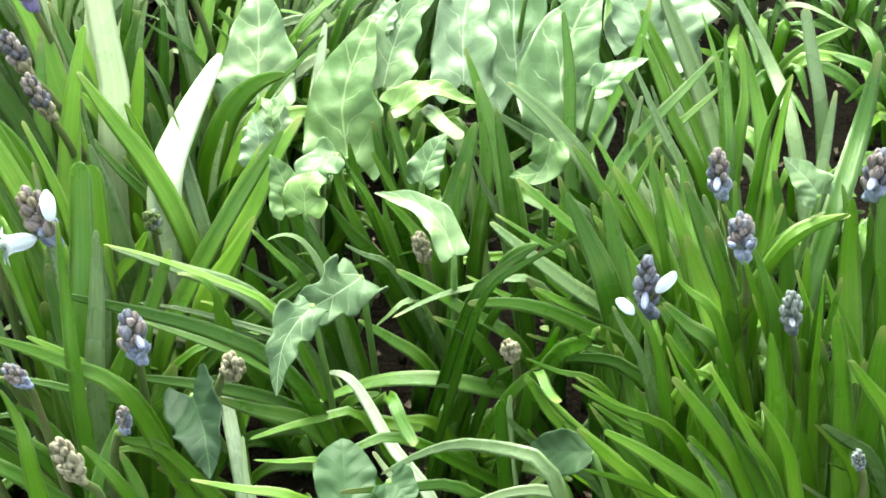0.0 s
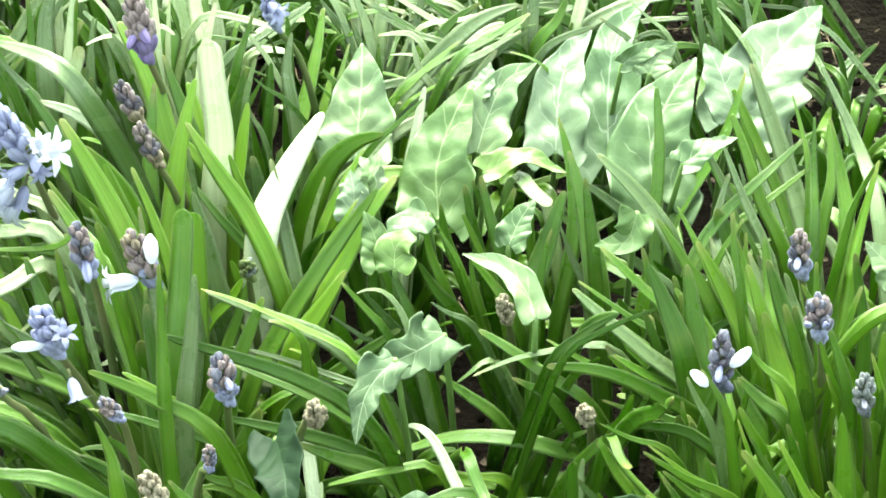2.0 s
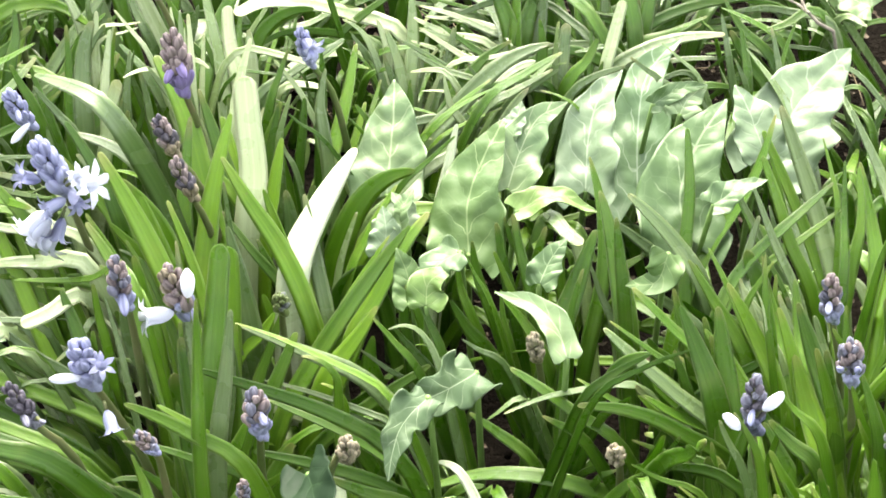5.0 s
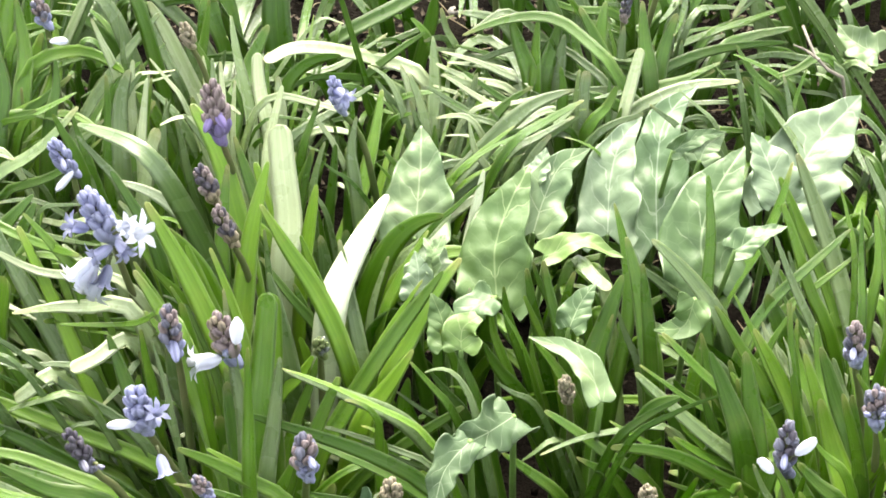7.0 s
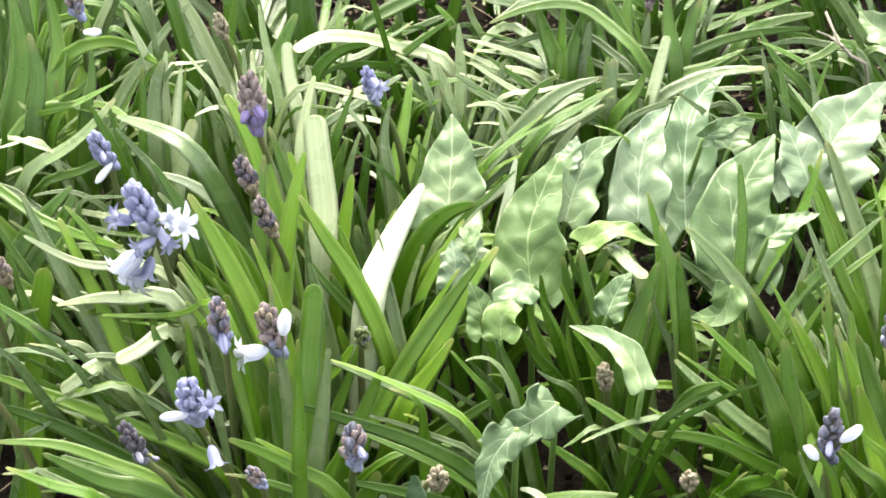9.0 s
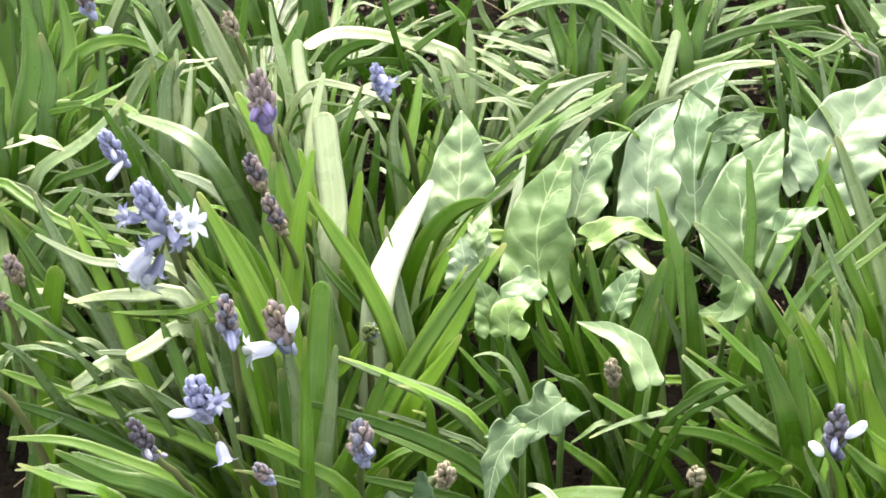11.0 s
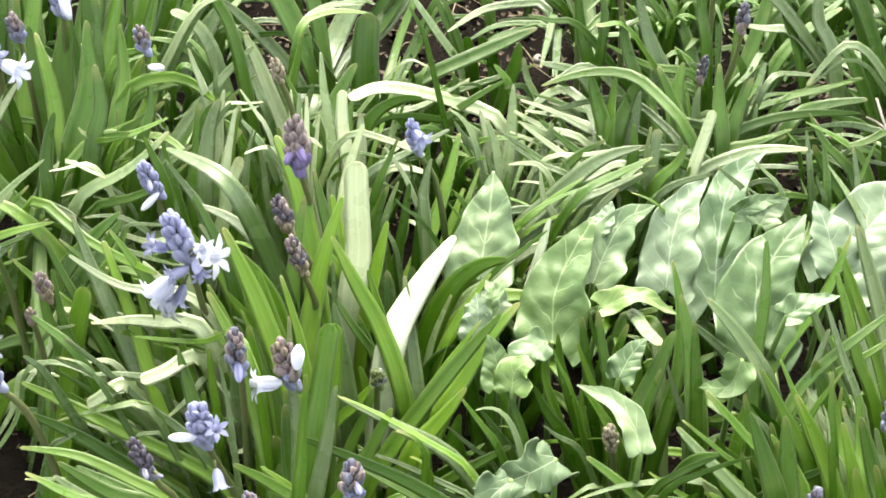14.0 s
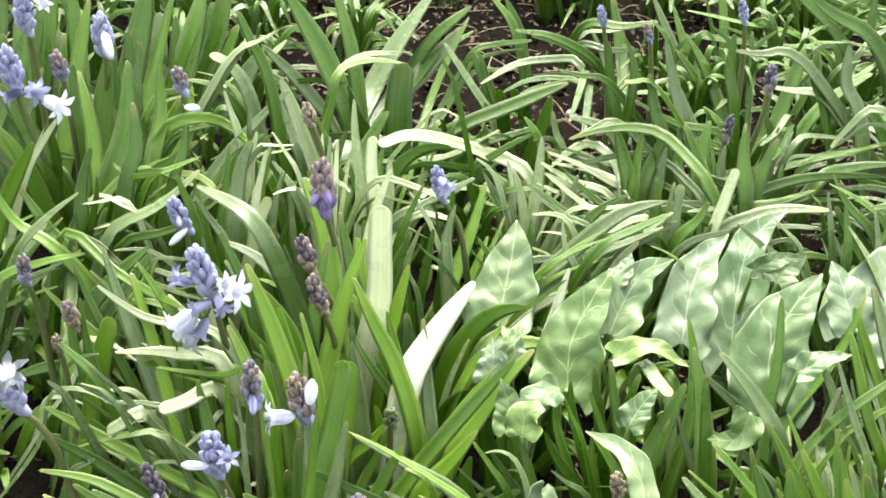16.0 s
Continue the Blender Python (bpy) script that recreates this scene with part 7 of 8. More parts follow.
tuft(p, .0085, (.462, .383, .073), (.431, .404, .187), (.407, .420, .190), (.377, .429, .193), (.337, .401, .203), look_of=3)
tuft(p, .0107, (.403, .369, .070), (.379, .385, .159), (.350, .404, .184), (.333, .421, .207), look_of=1)
tuft(p, .0112, (.405, .214, .039), (.389, .243, .142), (.370, .275, .179), (.354, .293, .199), (.336, .309, .217), look_of=3)
tuft(p, .0070, (.381, .293, .055), (.375, .324, .156), (.372, .345, .185), (.366, .362, .209), look_of=3)
tuft(p, .0060, (.363, .307, .057), (.373, .338, .160), (.379, .355, .185), (.389, .372, .209), look_of=1)
tuft(p, .0098, (.351, .295, .055), (.346, .328, .163), (.344, .345, .188), (.339, .358, .210), look_of=1)
tuft(p, .0082, (.316, .287, .053), (.272, .287, .185), (.254, .287, .207), (.238, .286, .221), look_of=3)
tuft(p, .0102, (.421, .385, .073), (.390, .391, .168), (.360, .396, .194), (.327, .398, .209), look_of=1)
tuft(p, .0077, (.345, .297, .055), (.304, .305, .181), (.287, .308, .202), (.265, .310, .222), look_of=3)
p = plant(-0.380, 0.179)
tuft(p, .0053, (-.359, .184, .033), (-.311, .170, .239), (-.281, .161, .247), (-.254, .135, .257), look_of=2)
tuft(p, .0086, (-.368, .169, .030), (-.325, .144, .223), (-.272, .113, .213), (-.226, .082, .217), (-.185, .032, .244), look_of=0)
tuft(p, .0091, (-.441, .208, .038), (-.394, .225, .213), (-.377, .232, .250), (-.358, .236, .280), look_of=2)
tuft(p, .0087, (-.354, .157, .027), (-.304, .163, .231), (-.299, .164, .252), (-.297, .163, .270), look_of=1)
p = plant(0.269, 0.513)
tuft(p, .0113, (.228, .445, .085), (.248, .455, .155), (.281, .471, .174), (.328, .484, .189), (.384, .497, .204), look_of=1)
tuft(p, .0177, (.248, .534, .103), (.246, .544, .140), (.212, .685, .140), (.177, .730, .186), (.148, .769, .230), look_of=3)
tuft(p, .0135, (.249, .528, .102), (.239, .607, .151), (.214, .640, .200), (.187, .660, .233), look_of=1)
tuft(p, .0093, (.272, .484, .093), (.236, .476, .202), (.183, .463, .221), (.138, .451, .248), look_of=1)
tuft(p, .0142, (.298, .558, .108), (.322, .586, .171), (.351, .610, .200), (.387, .630, .221), look_of=1)
tuft(p, .0174, (.267, .538, .104), (.292, .597, .159), (.306, .629, .199), (.315, .654, .231), look_of=1)
tuft(p, .0083, (.309, .561, .108), (.298, .525, .213), (.279, .465, .222), (.260, .413, .233), look_of=3)
tuft(p, .0079, (.266, .587, .113), (.263, .652, .183), (.260, .688, .231), look_of=1)
tuft(p, .0091, (.288, .452, .086), (.311, .472, .182), (.358, .511, .184), (.397, .513, .200), look_of=1)
tuft(p, .0074, (.269, .444, .085), (.296, .471, .204), (.325, .499, .206), (.360, .504, .202), look_of=3)
p = plant(-0.044, 0.079)
strap(p, .0170, (-.061, .078, .012), (-.092, .094, .120), (-.113, .105, .200), (-.131, .093, .265), (-.145, .098, .288), (-.172, .119, .288), (-.208, .153, .278), look_of=3)
tuft(p, .0202, (-.063, .065, .009), (-.075, .098, .117), (-.093, .151, .177), (-.112, .195, .224), (-.136, .224, .255), look_of=4)
tuft(p, .0241, (-.061, .080, .012), (-.057, .127, .162), (-.054, .149, .190), (-.059, .173, .222), (-.063, .196, .253), blunt=True, look_of=2)
tuft(p, .0187, (-.051, .069, .010), (-.043, .113, .151), (-.039, .132, .181), (-.032, .158, .222), look_of=4)
tuft(p, .0236, (-.019, .122, .020), (-.005, .135, .080), (.007, .147, .130), (.025, .161, .165), (.046, .170, .180), (.066, .178, .180), look_of=4)
tuft(p, .0134, (-.006, .058, .008), (.017, .090, .130), (.032, .111, .164), (.055, .132, .198), look_of=0)
p = plant(-0.034, -0.038)
tuft(p, .0170, (-.041, -.060, -.016), (-.071, -.020, .153), (-.091, .006, .194), (-.110, .028, .229), (-.140, .056, .274), look_of=4)
tuft(p, .0139, (-.044, -.030, -.010), (-.026, -.008, .080), (-.001, .022, .120), (.022, .043, .149), (.041, .059, .171), (.067, .079, .199), look_of=0)
tuft(p, .0175, (-.024, -.028, -.010), (.006, -.003, .110), (.018, .007, .131), (.033, .015, .150), (.046, .024, .169), look_of=4)
tuft(p, .0108, (-.028, -.036, -.011), (-.005, -.025, .067), (.020, -.013, .090), (.045, -.004, .107), (.083, .007, .130), look_of=0)
p = plant(0.376, -0.126)
tuft(p, .0175, (.384, -.081, -.020), (.354, -.044, .127), (.340, -.025, .164), (.326, -.008, .201), look_of=1)
tuft(p, .0108, (.370, -.141, -.032), (.320, -.137, .195), (.304, -.136, .215), (.291, -.135, .234), look_of=0)
tuft(p, .0130, (.377, -.131, -.030), (.328, -.122, .153), (.311, -.119, .173), (.291, -.115, .195), look_of=1)
tuft(p, .0121, (.373, -.149, -.034), (.341, -.110, .137), (.333, -.100, .185), (.318, -.092, .233), look_of=0)
p = plant(-0.054, 0.163)
tuft(p, .0111, (-.084, .165, .029), (-.080, .211, .174), (-.078, .240, .211), (-.068, .268, .247), look_of=2)
tuft(p, .0087, (-.080, .173, .031), (-.051, .214, .206), (-.044, .224, .229), (-.034, .235, .254), look_of=1)
tuft(p, .0172, (-.060, .159, .028), (-.055, .168, .064), (-.031, .204, .098), (-.010, .248, .138), (.004, .294, .178), (.010, .332, .208), look_of=0)
tuft(p, .0119, (.009, .156, .027), (-.005, .204, .185), (-.010, .220, .213), (-.005, .233, .239), look_of=3)
p = plant(0.010, -0.144)
tuft(p, .0112, (.024, -.134, -.031), (-.025, -.124, .155), (-.048, -.120, .175), (-.075, -.117, .193), (-.098, -.115, .203), look_of=0)
tuft(p, .0136, (-.052, -.178, -.034), (-.052, -.128, .164), (-.052, -.106, .213), (-.052, -.086, .262), look_of=1)
tuft(p, .0077, (.031, -.111, -.026), (.025, -.061, .144), (.025, -.055, .172), (.015, -.052, .187), (.002, -.052, .188), look_of=0)
strap(p, .0105, (.038, -.154, -.034), (.030, -.114, .092), (.026, -.094, .112), (.026, -.082, .132), blunt=True, look_of=5)
p = plant(-0.334, 0.278)
tuft(p, .0092, (-.333, .259, .048), (-.301, .298, .259), (-.285, .319, .272), (-.261, .306, .283), (-.248, .281, .291), look_of=0)
tuft(p, .0198, (-.325, .311, .058), (-.334, .346, .171), (-.342, .375, .235), (-.350, .398, .292), look_of=1)
tuft(p, .0231, (-.343, .265, .049), (-.378, .279, .165), (-.410, .292, .221), (-.440, .301, .272), look_of=1)
p = plant(0.333, -0.204)
tuft(p, .0111, (.322, -.224, -.034), (.273, -.215, .131), (.249, -.210, .165), (.227, -.207, .193), look_of=4)
tuft(p, .0084, (.345, -.184, -.034), (.295, -.179, .141), (.258, -.175, .169), (.229, -.173, .192), look_of=4)
p = plant(-0.087, 0.238)
tuft(p, .0131, (-.091, .237, .043), (-.097, .268, .142), (-.107, .325, .194), (-.120, .361, .225), (-.127, .391, .249), look_of=3)
tuft(p, .0128, (-.067, .248, .046), (-.084, .288, .181), (-.095, .315, .217), (-.097, .334, .242), blunt=True, look_of=2)
tuft(p, .0050, (-.103, .229, .042), (-.145, .257, .223), (-.160, .267, .247), (-.177, .275, .268), look_of=2)
p = plant(-0.073, -0.089)
tuft(p, .0062, (-.072, -.076, -.019), (-.102, -.036, .232), (-.150, .027, .187), (-.180, .030, .184), (-.212, .041, .176), look_of=4)
tuft(p, .0122, (-.052, -.109, -.026), (-.074, -.074, .101), (-.087, -.052, .135), (-.101, -.030, .168), (-.120, -.003, .209), (-.145, .018, .243), look_of=0)
tuft(p, .0147, (-.063, -.069, -.018), (-.089, -.056, .073), (-.123, -.038, .103), (-.174, -.026, .124), (-.218, -.017, .140), (-.250, -.008, .157), look_of=0)
tuft(p, .0107, (-.075, -.064, -.017), (-.112, -.051, .100), (-.143, -.040, .122), (-.199, -.031, .142), (-.242, -.023, .157), (-.281, -.017, .171), look_of=4)
tuft(p, .0090, (-.091, -.089, -.022), (-.135, -.082, .110), (-.187, -.074, .139), (-.224, -.070, .154), (-.266, -.070, .156), look_of=0)
tuft(p, .0159, (-.061, -.114, -.027), (-.068, -.074, .101), (-.072, -.048, .147), (-.081, -.024, .193), look_of=1)
tuft(p, .0056, (-.093, -.090, -.022), (-.115, -.046, .145), (-.122, -.030, .181), (-.130, -.018, .210), look_of=3)
tuft(p, .0213, (-.062, -.127, -.029), (-.054, -.077, .165), (-.050, -.053, .214), (-.045, -.031, .262), blunt=True, look_of=1)
tuft(p, .0099, (-.078, -.050, -.014), (-.066, -.032, .056), (-.053, -.014, .082), (-.042, .004, .108), (-.030, .023, .136), (-.021, .038, .158), look_of=0)
tuft(p, .0154, (-.092, -.115, -.027), (-.047, -.094, .123), (-.039, -.091, .141), (-.029, -.086, .165), look_of=0)
tuft(p, .0135, (-.057, -.072, -.018), (-.043, -.067, .030), (-.020, -.060, .062), (-.000, -.057, .084), (.017, -.054, .100), look_of=3)
p = plant(-0.018, 0.013)
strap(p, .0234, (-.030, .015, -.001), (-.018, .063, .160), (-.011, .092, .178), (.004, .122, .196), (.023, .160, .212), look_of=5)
tuft(p, .0170, (-.005, .012, -.002), (.022, .038, .117), (.041, .057, .146), (.058, .076, .175), (.080, .092, .201), look_of=0)
p = plant(-0.124, 0.039)
tuft(p, .0087, (-.125, .098, .016), (-.169, .122, .225), (-.186, .132, .252), (-.206, .140, .276), look_of=3)
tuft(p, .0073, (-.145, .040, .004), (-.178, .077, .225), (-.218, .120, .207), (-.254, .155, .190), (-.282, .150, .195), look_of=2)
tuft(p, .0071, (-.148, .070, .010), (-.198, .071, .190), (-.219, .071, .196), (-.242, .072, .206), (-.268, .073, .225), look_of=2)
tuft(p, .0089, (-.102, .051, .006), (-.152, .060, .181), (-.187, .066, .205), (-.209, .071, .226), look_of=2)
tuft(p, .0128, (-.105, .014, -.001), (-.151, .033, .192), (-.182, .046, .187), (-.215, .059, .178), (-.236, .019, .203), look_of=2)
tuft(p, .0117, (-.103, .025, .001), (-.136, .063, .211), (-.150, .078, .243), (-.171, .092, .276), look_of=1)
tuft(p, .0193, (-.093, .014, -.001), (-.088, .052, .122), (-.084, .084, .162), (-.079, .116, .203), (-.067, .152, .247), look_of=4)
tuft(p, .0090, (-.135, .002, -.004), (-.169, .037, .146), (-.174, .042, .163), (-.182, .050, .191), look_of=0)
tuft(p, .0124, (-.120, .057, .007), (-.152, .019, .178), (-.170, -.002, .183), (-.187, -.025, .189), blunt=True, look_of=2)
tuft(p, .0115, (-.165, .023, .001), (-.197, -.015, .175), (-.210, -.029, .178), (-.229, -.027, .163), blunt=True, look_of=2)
p = plant(-0.337, 0.232)
tuft(p, .0125, (-.323, .238, .044), (-.281, .265, .250), (-.259, .280, .266), (-.239, .298, .264), (-.220, .294, .258), (-.198, .271, .257), look_of=4)
tuft(p, .0070, (-.338, .223, .041), (-.293, .202, .232), (-.271, .192, .256), (-.244, .174, .273), look_of=0)
tuft(p, .0318, (-.344, .247, .045), (-.347, .285, .166), (-.349, .311, .230), (-.347, .336, .295), look_of=1)
tuft(p, .0210, (-.335, .229, .042), (-.385, .236, .196), (-.402, .239, .239), (-.423, .237, .271), look_of=1)
tuft(p, .0100, (-.345, .222, .040), (-.298, .206, .231), (-.273, .198, .256), (-.245, .179, .274), look_of=1)
p = plant(-0.307, 0.167)
tuft(p, .0158, (-.333, .128, .022), (-.287, .146, .218), (-.264, .156, .236), (-.239, .163, .252), (-.212, .177, .279), look_of=3)
tuft(p, .0119, (-.320, .181, .032), (-.274, .201, .236), (-.250, .211, .263), (-.226, .218, .283), look_of=1)
tuft(p, .0266, (-.326, .179, .032), (-.319, .229, .202), (-.312, .274, .251), (-.323, .321, .300), look_of=1)
tuft(p, .0195, (-.284, .195, .035), (-.281, .245, .224), (-.279, .278, .264), (-.290, .311, .304), look_of=1)
tuft(p, .0163, (-.297, .141, .024), (-.285, .190, .238), (-.279, .211, .272), (-.287, .231, .306), look_of=1)
tuft(p, .0141, (-.273, .157, .027), (-.246, .199, .242), (-.238, .212, .270), (-.238, .223, .295), look_of=1)
tuft(p, .0109, (-.319, .187, .033), (-.269, .191, .241), (-.248, .193, .263), (-.217, .195, .281), look_of=0)
p = plant(0.316, -0.074)
tuft(p, .0087, (.346, -.060, -.016), (.313, -.022, .140), (.295, -.003, .176), (.282, .011, .201), (.269, .022, .223), look_of=0)
tuft(p, .0126, (.342, -.051, -.014), (.303, -.019, .142), (.277, .004, .186), (.256, .018, .216), look_of=0)
strap(p, .0122, (.257, -.074, -.019), (.216, -.062, .112), (.181, -.051, .138), (.159, -.045, .155), (.137, -.040, .169), look_of=1)
strap(p, .0104, (.325, -.071, -.018), (.283, -.063, .110), (.259, -.058, .123), (.230, -.053, .136), (.202, -.048, .151), (.181, -.044, .164), look_of=1)
strap(p, .0116, (.328, -.082, -.020), (.281, -.076, .121), (.262, -.073, .133), (.234, -.070, .152), (.206, -.068, .161), (.180, -.068, .162), look_of=0)
strap(p, .0109, (.328, -.064, -.017), (.283, -.059, .120), (.266, -.056, .133), (.245, -.055, .143), (.224, -.053, .158), look_of=1)
tuft(p, .0104, (.326, -.049, -.014), (.280, -.030, .146), (.251, -.017, .177), (.217, -.004, .209), look_of=1)
strap(p, .0118, (.325, -.077, -.019), (.282, -.059, .120), (.249, -.046, .150), (.221, -.035, .172), (.198, -.026, .192), look_of=3)
tuft(p, .0186, (.304, -.106, -.025), (.274, -.066, .143), (.260, -.047, .184), (.245, -.033, .217), look_of=1)
tuft(p, .0128, (.349, -.088, -.022), (.318, -.049, .138), (.299, -.026, .183), (.278, -.010, .218), look_of=4)
tuft(p, .0085, (.301, -.100, -.024), (.350, -.094, .169), (.361, -.092, .199), (.376, -.093, .223), (.401, -.096, .238), look_of=4)
strap(p, .0123, (.255, -.064, -.017), (.225, -.067, .070), (.195, -.069, .085), (.162, -.066, .095), (.118, -.059, .090), (.079, -.060, .075), look_of=1)
p = plant(0.263, 0.020)
strap(p, .0183, (.232, .007, -.003), (.224, .044, .118), (.217, .074, .160), (.210, .093, .188), (.203, .108, .210), look_of=1)
tuft(p, .0120, (.235, .004, -.003), (.221, .050, .147), (.217, .065, .178), (.213, .079, .207), look_of=1)
tuft(p, .0141, (.314, .056, .007), (.285, .083, .130), (.264, .102, .162), (.246, .113, .180), (.225, .123, .197), look_of=3)
tuft(p, .0106, (.271, .037, .003), (.270, .070, .107), (.269, .109, .154), (.273, .137, .188), (.271, .169, .226), look_of=1)
strap(p, .0161, (.249, .045, .005), (.261, .071, .094), (.272, .097, .124), (.291, .122, .153), (.316, .145, .180), (.330, .166, .203), (.340, .188, .227), look_of=1)
tuft(p, .0098, (.260, .017, -.001), (.285, .050, .130), (.302, .072, .162), (.321, .084, .180), (.344, .095, .198), (.370, .109, .218), look_of=1)
strap(p, .0079, (.282, -.027, -.009), (.233, -.034, .141), (.191, -.040, .151), (.157, -.056, .157), (.133, -.068, .154), look_of=3)
p = plant(-0.257, 0.243)
tuft(p, .0107, (-.279, .226, .041), (-.263, .262, .163), (-.250, .290, .191), (-.234, .314, .214), (-.206, .346, .244), (-.185, .367, .263), look_of=3)
tuft(p, .0056, (-.245, .263, .049), (-.196, .267, .247), (-.178, .269, .255), (-.157, .277, .256), look_of=2)
tuft(p, .0078, (-.246, .239, .044), (-.282, .205, .241), (-.289, .197, .255), (-.291, .185, .271), look_of=2)
# arum leaves
a = arum(0.042, 0.232)
lords(a, ARUM["pale"], 0.063, 0.35, 0.8, (.042, .232, .042), (.042, .192, .148), (.044, .218, .170), (.046, .245, .192), (.046, .268, .209))
a = arum(0.095, 0.171)
lords(a, ARUM["pale"], 0.031, 0.3, 0.8, (.046, .144, .025), (.051, .103, .174), (.058, .115, .187), (.068, .127, .198))
lords(a, ARUM["blue"], 0.026, 0.3, 0.8, (.043, .127, .021), (.045, .087, .168), (.048, .098, .179), (.045, .111, .193))
lords(a, ARUM["green"], 0.062, 0.35, 0.7, (.108, .167, .029), (.108, .127, .137), (.107, .156, .163), (.117, .181, .185), (.135, .209, .209))
lords(a, ARUM["pale"], 0.043, 0.3, 1.3, (.134, .216, .039), (.138, .176, .165), (.147, .198, .184), (.161, .219, .202), (.185, .230, .211))
lords(a, ARUM["fresh"], 0.022, 0.2, 0.9, (.134, .144, .025), (.143, .097, .200), (.169, .104, .208), (.201, .096, .199))
lords(a, ARUM["pale"], 0.027, 0.2, 0.8, (.065, .148, .026), (.062, .107, .176), (.059, .117, .186), (.051, .126, .195))
lords(a, ARUM["blue"], 0.023, 0.2, 0.9, (.134, .252, .046), (.139, .211, .192), (.145, .222, .201), (.149, .233, .210))
a = arum(0.105, 0.079)
lords(a, ARUM["mid"], 0.032, 0.1, 0.8, (.113, .100, .016), (.103, .047, .199), (.088, .041, .192), (.078, .027, .176))
lords(a, ARUM["mid"], 0.025, 0.2, 0.8, (.154, .084, .013), (.159, .043, .175), (.166, .054, .187), (.178, .065, .199))
lords(a, ARUM["green"], 0.027, 0.3, 0.7, (.073, .074, .011), (.070, .033, .166), (.066, .046, .180), (.058, .058, .194))
lords(a, ARUM["fresh"], 0.029, 0.2, 0.9, (.078, .058, .008), (.080, .018, .174), (.082, .028, .186), (.098, .035, .194))
a = arum(0.273, 0.253)
lords(a, ARUM["blue"], 0.052, 0.3, 0.9, (.200, .234, .043), (.200, .193, .152), (.203, .228, .180), (.212, .254, .201), (.231, .274, .216))
lords(a, ARUM["dark"], 0.056, 0.35, 0.9, (.244, .250, .046), (.244, .210, .133), (.245, .251, .165), (.251, .288, .193), (.265, .309, .208), (.284, .323, .218))
lords(a, ARUM["blue"], 0.080, 0.4, 1.1, (.350, .282, .052), (.355, .241, .152), (.378, .278, .180), (.426, .321, .211))
lords(a, ARUM["blue"], 0.043, 0.3, 0.9, (.338, .231, .042), (.335, .190, .192), (.326, .213, .212), (.315, .231, .227))
lords(a, ARUM["mid"], 0.017, 0.2, 0.6, (.242, .266, .049), (.251, .220, .216), (.272, .229, .224), (.294, .232, .226))
lords(a, ARUM["pale"], 0.028, 0.3, 0.8, (.266, .257, .047), (.272, .215, .210), (.279, .225, .219), (.294, .234, .226))
a = arum(0.478, 0.478)
lords(a, ARUM["pale"], 0.040, 0.3, 1.0, (.478, .478, .092), (.469, .433, .192), (.449, .445, .198), (.436, .461, .207))
a = arum(0.302, 0.101)
lords(a, ARUM["mid"], 0.070, 0.4, 0.7, (.274, .166, .029), (.272, .126, .155), (.268, .150, .179), (.280, .178, .203), (.305, .207, .229))
lords(a, ARUM["green"], 0.026, 0.1, 0.7, (.251, .093, .015), (.245, .035, .208), (.237, .023, .193), (.216, .021, .191))
lords(a, ARUM["pale"], 0.024, 0.3, 0.9, (.408, -.003, -.005), (.400, -.047, .214), (.392, -.041, .224), (.379, -.034, .235))
lords(a, ARUM["mid"], 0.024, 0.3, 0.7, (.276, .149, .026), (.285, .103, .202), (.302, .111, .210), (.324, .115, .215))
a = arum(0.130, -0.021)
lords(a, ARUM["pale"], 0.021, 0.1, 0.9, (.176, -.013, -.007), (.173, -.054, .190), (.167, -.037, .200), (.151, -.020, .207), (.127, -.003, .203))
lords(a, ARUM["torn"], 0.034, 0.1, 2.2, (.121, -.006, -.005), (.115, -.063, .185), (.097, -.085, .190), (.079, -.097, .190), (.061, -.098, .185))
lords(a, ARUM["torn"], 0.024, 0.1, 2.0, (.092, -.045, -.013), (.086, -.103, .200), (.072, -.120, .195), (.066, -.133, .185), (.063, -.145, .170))

# ---- undergrowth ----
def filler(x, y, leaves, tall, seed):
    """A lower clump that fills the bed between the tall ones."""
    rng = random.Random(seed)
    p = plant(x, y, "low bluebell clump of narrow dark green leaves, without flowers")
    for k in range(leaves):
        a = rng.uniform(0, math.tau)
        ln = rng.uniform(0.55, 1.15) * tall
        reach = rng.uniform(0.25, 0.9) * ln
        x0, y0 = x + rng.gauss(0, 0.012), y + rng.gauss(0, 0.012)
        g = ground_z(x0, y0)
        d = Vector((math.cos(a), math.sin(a), 0))
        r = Vector((x0, y0, g - 0.004))
        top = math.sqrt(max(ln * ln - reach * reach, 0.0004))
        mid = r + d * reach * 0.4 + Vector((0, 0, top * 0.75))
        end = r + d * reach + Vector((0, 0, top * rng.uniform(0.5, 1.0)))
        end.z = max(end.z, ground_z(end.x, end.y) + 0.01)
        strap(p, rng.uniform(0.005, 0.010) if y > 0.3 else rng.uniform(0.007, 0.013), r, mid, end, look_of=rng.choice((1, 1, 1, 1, 3)) if y > 0.3 else rng.choice((1, 1, 1, 0, 4)))


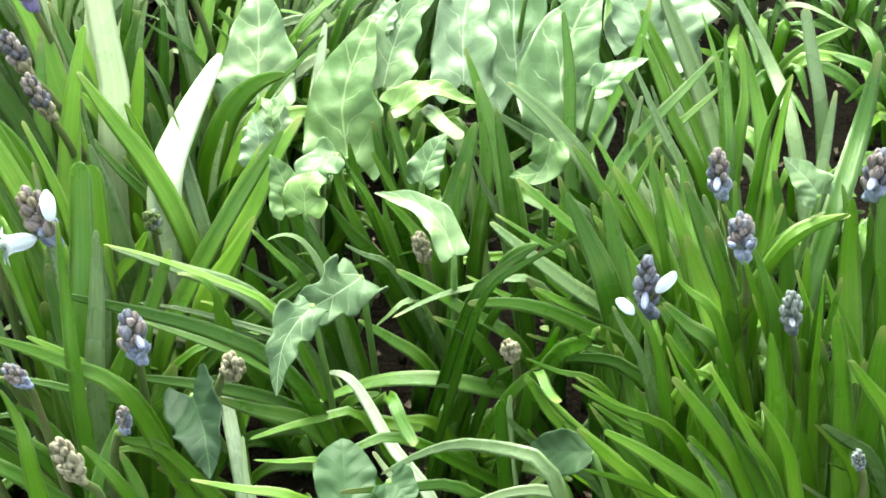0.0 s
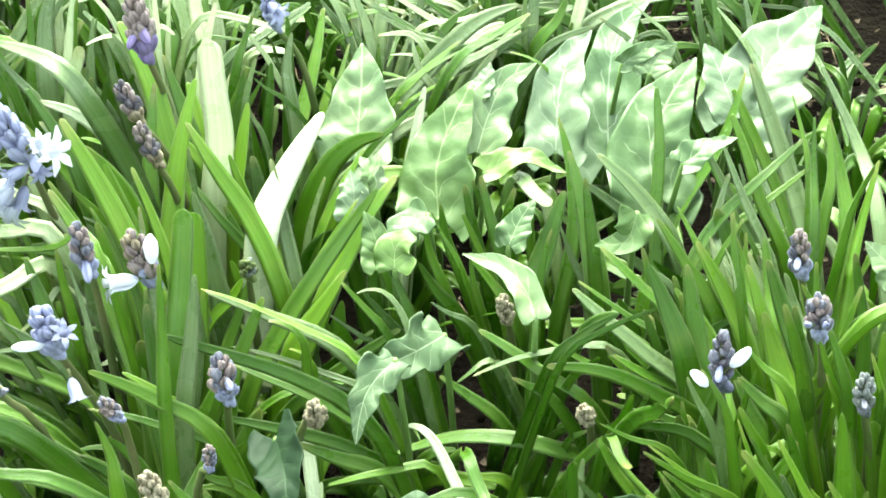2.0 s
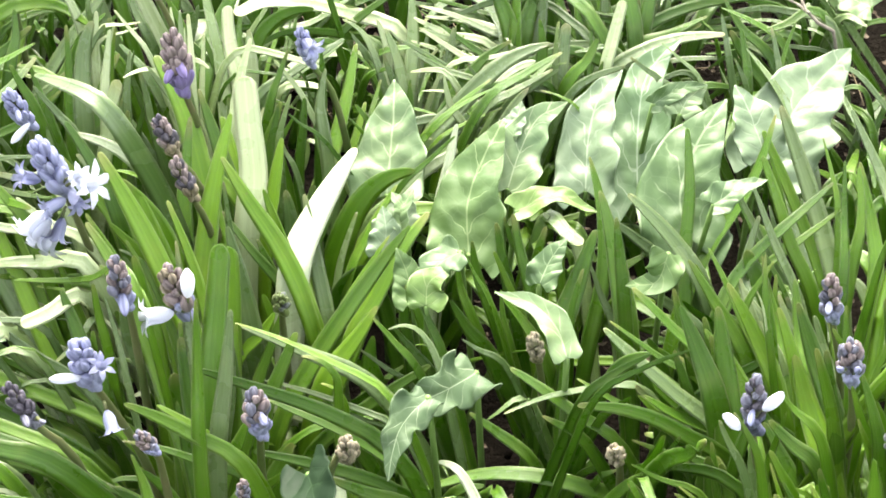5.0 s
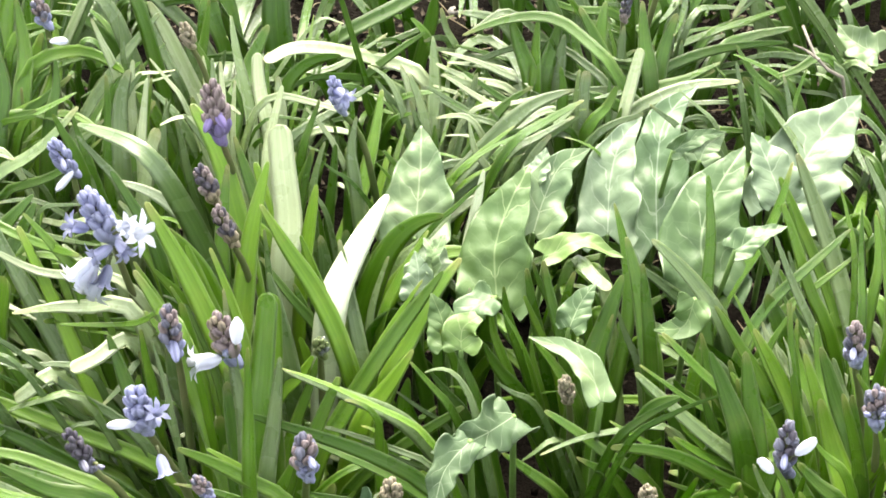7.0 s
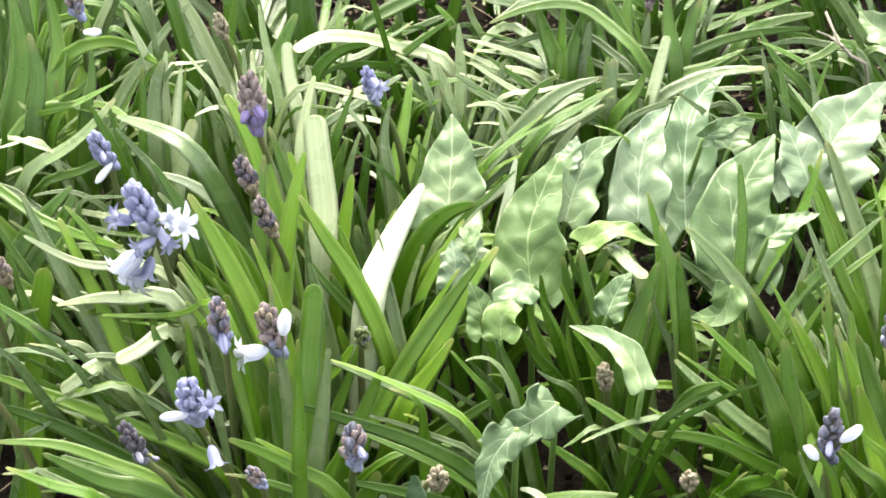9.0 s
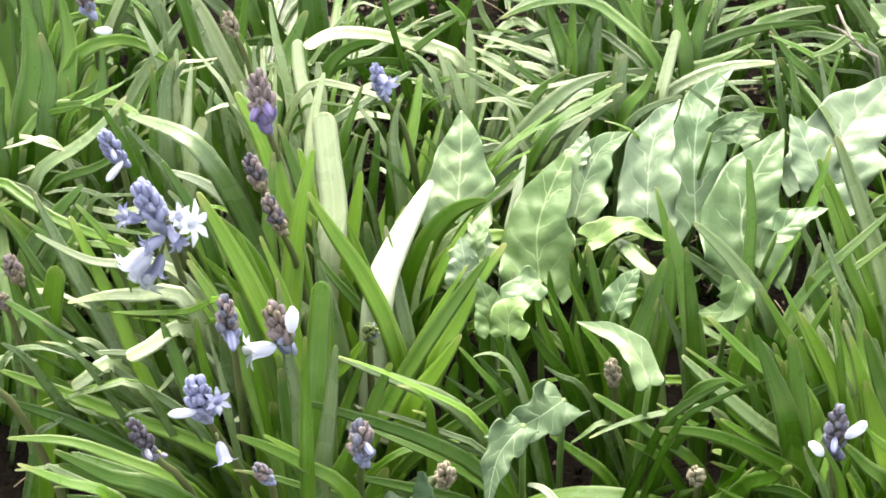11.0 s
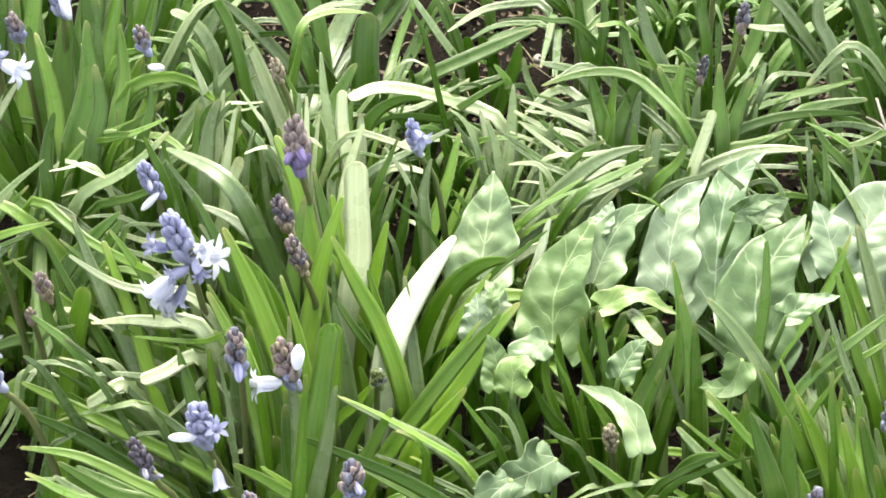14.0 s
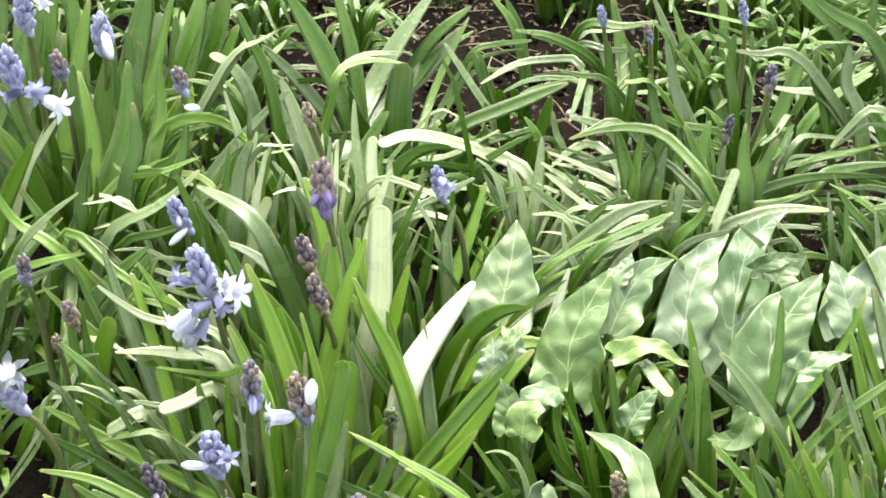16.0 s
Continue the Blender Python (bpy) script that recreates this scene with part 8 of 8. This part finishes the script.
seed = 1000
rng = random.Random(5)
for row in range(16):
    for col in range(17):
        x = -0.75 + 0.093 * col + rng.uniform(-0.03, 0.03)
        y = -0.36 + 0.1 * row + rng.uniform(-0.035, 0.035)
        seed += 1
        if abs(x - 0.07) > 0.34 + 0.26 * (y + 0.8):
            continue
        hollow = math.hypot((x - 0.165) * 0.75, y - 0.03) < 0.075
        bare = hollow or (-0.27 < x < 0.16 and 0.5 < y < 0.9) or (0.3 < x < 0.41 and 0.44 < y < 0.57)
        if bare and rng.random() < 0.85:
            continue
        tall = 0.11 if y < 0.3 else 0.13 if y < 0.82 else 0.19
        filler(x, y, 17 if y > 0.3 else 14, tall, seed)


# ---- litter on the soil ----
def litter():
    """Straw and crumbled dead leaves on the bare soil."""
    rng = random.Random(77)
    for name, mat, count, ln, wd, label in (
        ("dry_straw", STRAW, 240, 0.045, 0.0011, "thin dry straw scattered over the soil"),
        ("dead_leaf_crumbs", DEAD, 3600, 0.008, 0.003, "crumbled brown dead leaves lying on the soil"),
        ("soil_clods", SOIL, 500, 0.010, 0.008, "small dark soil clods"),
    ):
        bm = bmesh.new()
        for k in range(count):
            if rng.random() < 0.65:
                x, y = rng.uniform(-0.28, 0.5), rng.uniform(0.35, 1.1)
            else:
                x, y = rng.uniform(-0.4, 0.55), rng.uniform(-0.3, 0.95)
            a, el = rng.uniform(0, math.tau), rng.gauss(0.1, 0.18)
            d = Vector((math.cos(a) * math.cos(el), math.sin(a) * math.cos(el), math.sin(el)))
            c = Vector((x, y, ground_z(x, y) + 0.006 + abs(d.z) * ln * 0.5 + rng.uniform(0, 0.012)))
            half = d * ln * rng.uniform(0.3, 0.75)
            if name == "dry_straw":
                tube(bm, path_points((c - half, c + Vector((rng.gauss(0, 0.003), rng.gauss(0, 0.003), 0.002)), c + half), 4), [wd * 0.5] * 5, 5)
            elif name == "soil_clods":
                m = Matrix.Translation(c - Vector((0, 0, 0.004))) @ Matrix.Rotation(a, 4, "Z") @ Matrix.Diagonal((ln * rng.uniform(0.4, 1), wd * rng.uniform(0.4, 1), 0.006, 1))
                bmesh.ops.create_icosphere(bm, subdivisions=1, radius=0.7, matrix=m)
            else:
                s = d.cross(Vector((rng.gauss(0, 0.4), rng.gauss(0, 0.4), 1))).normalized() * wd * rng.uniform(0.3, 1)
                n = d.cross(s).normalized()
                top = [bm.verts.new(v) for v in (c - half, c - s - half * 0.2 + n * 0.002, c + s - half * 0.3 + n * 0.001, c + n * 0.003, c + half)]
                low = [bm.verts.new(v.co - n * 0.0005) for v in top]
                for q in ((0, 2, 3), (0, 3, 1), (1, 3, 4), (2, 4, 3)):
                    bm.faces.new([top[i] for i in q])
                    bm.faces.new([low[i] for i in reversed(q)])
        tagged(part(name, bm, mat, None), label, "litter", kind="stuff")


litter()


def twig(points, radius, branch):
    root = Vector(points[0])
    e = tagged(thing("twig", *root), "bare grey broken twig sticking out of the leaves", "twig")
    for name, line, r in (("stick", points, radius), ("side_shoot", branch, radius * 0.7)):
        line = path_points([Vector(q) - root for q in line], 12)
        rng = random.Random(9)
        part(name, tube(bmesh.new(), line, [r * (1 - 0.04 * i) * rng.uniform(0.85, 1.2) for i in range(13)], 8), BARK, e)


twig(((0.454, 0.433, 0.05), (0.428, 0.379, 0.185), (0.414, 0.381, 0.200), (0.400, 0.383, 0.212), (0.393, 0.424, 0.225)), 0.0024, ((0.402, 0.381, 0.212), (0.393, 0.396, 0.214), (0.381, 0.400, 0.218)))


def pebble(x, y, size, seed):
    rng = random.Random(seed)
    bm = bmesh.new()
    bmesh.ops.create_icosphere(bm, subdivisions=3, radius=size)
    for v in bm.verts:
        v.co *= 1 + 0.25 * noise.noise(v.co * (1.4 / size) * 0.4 + Vector((seed, 0, 0)))
        v.co.z *= 0.6
    ob = tagged(part("pebble", bm, PEBBLE, None), "small pale grey pebble lying on bare soil", "stone")
    ob.location = (x, y, ground_z(x, y) + size * 0.35)


pebble(-0.227, 0.870, 0.018, 4)
pebble(0.071, 0.656, 0.007, 5)
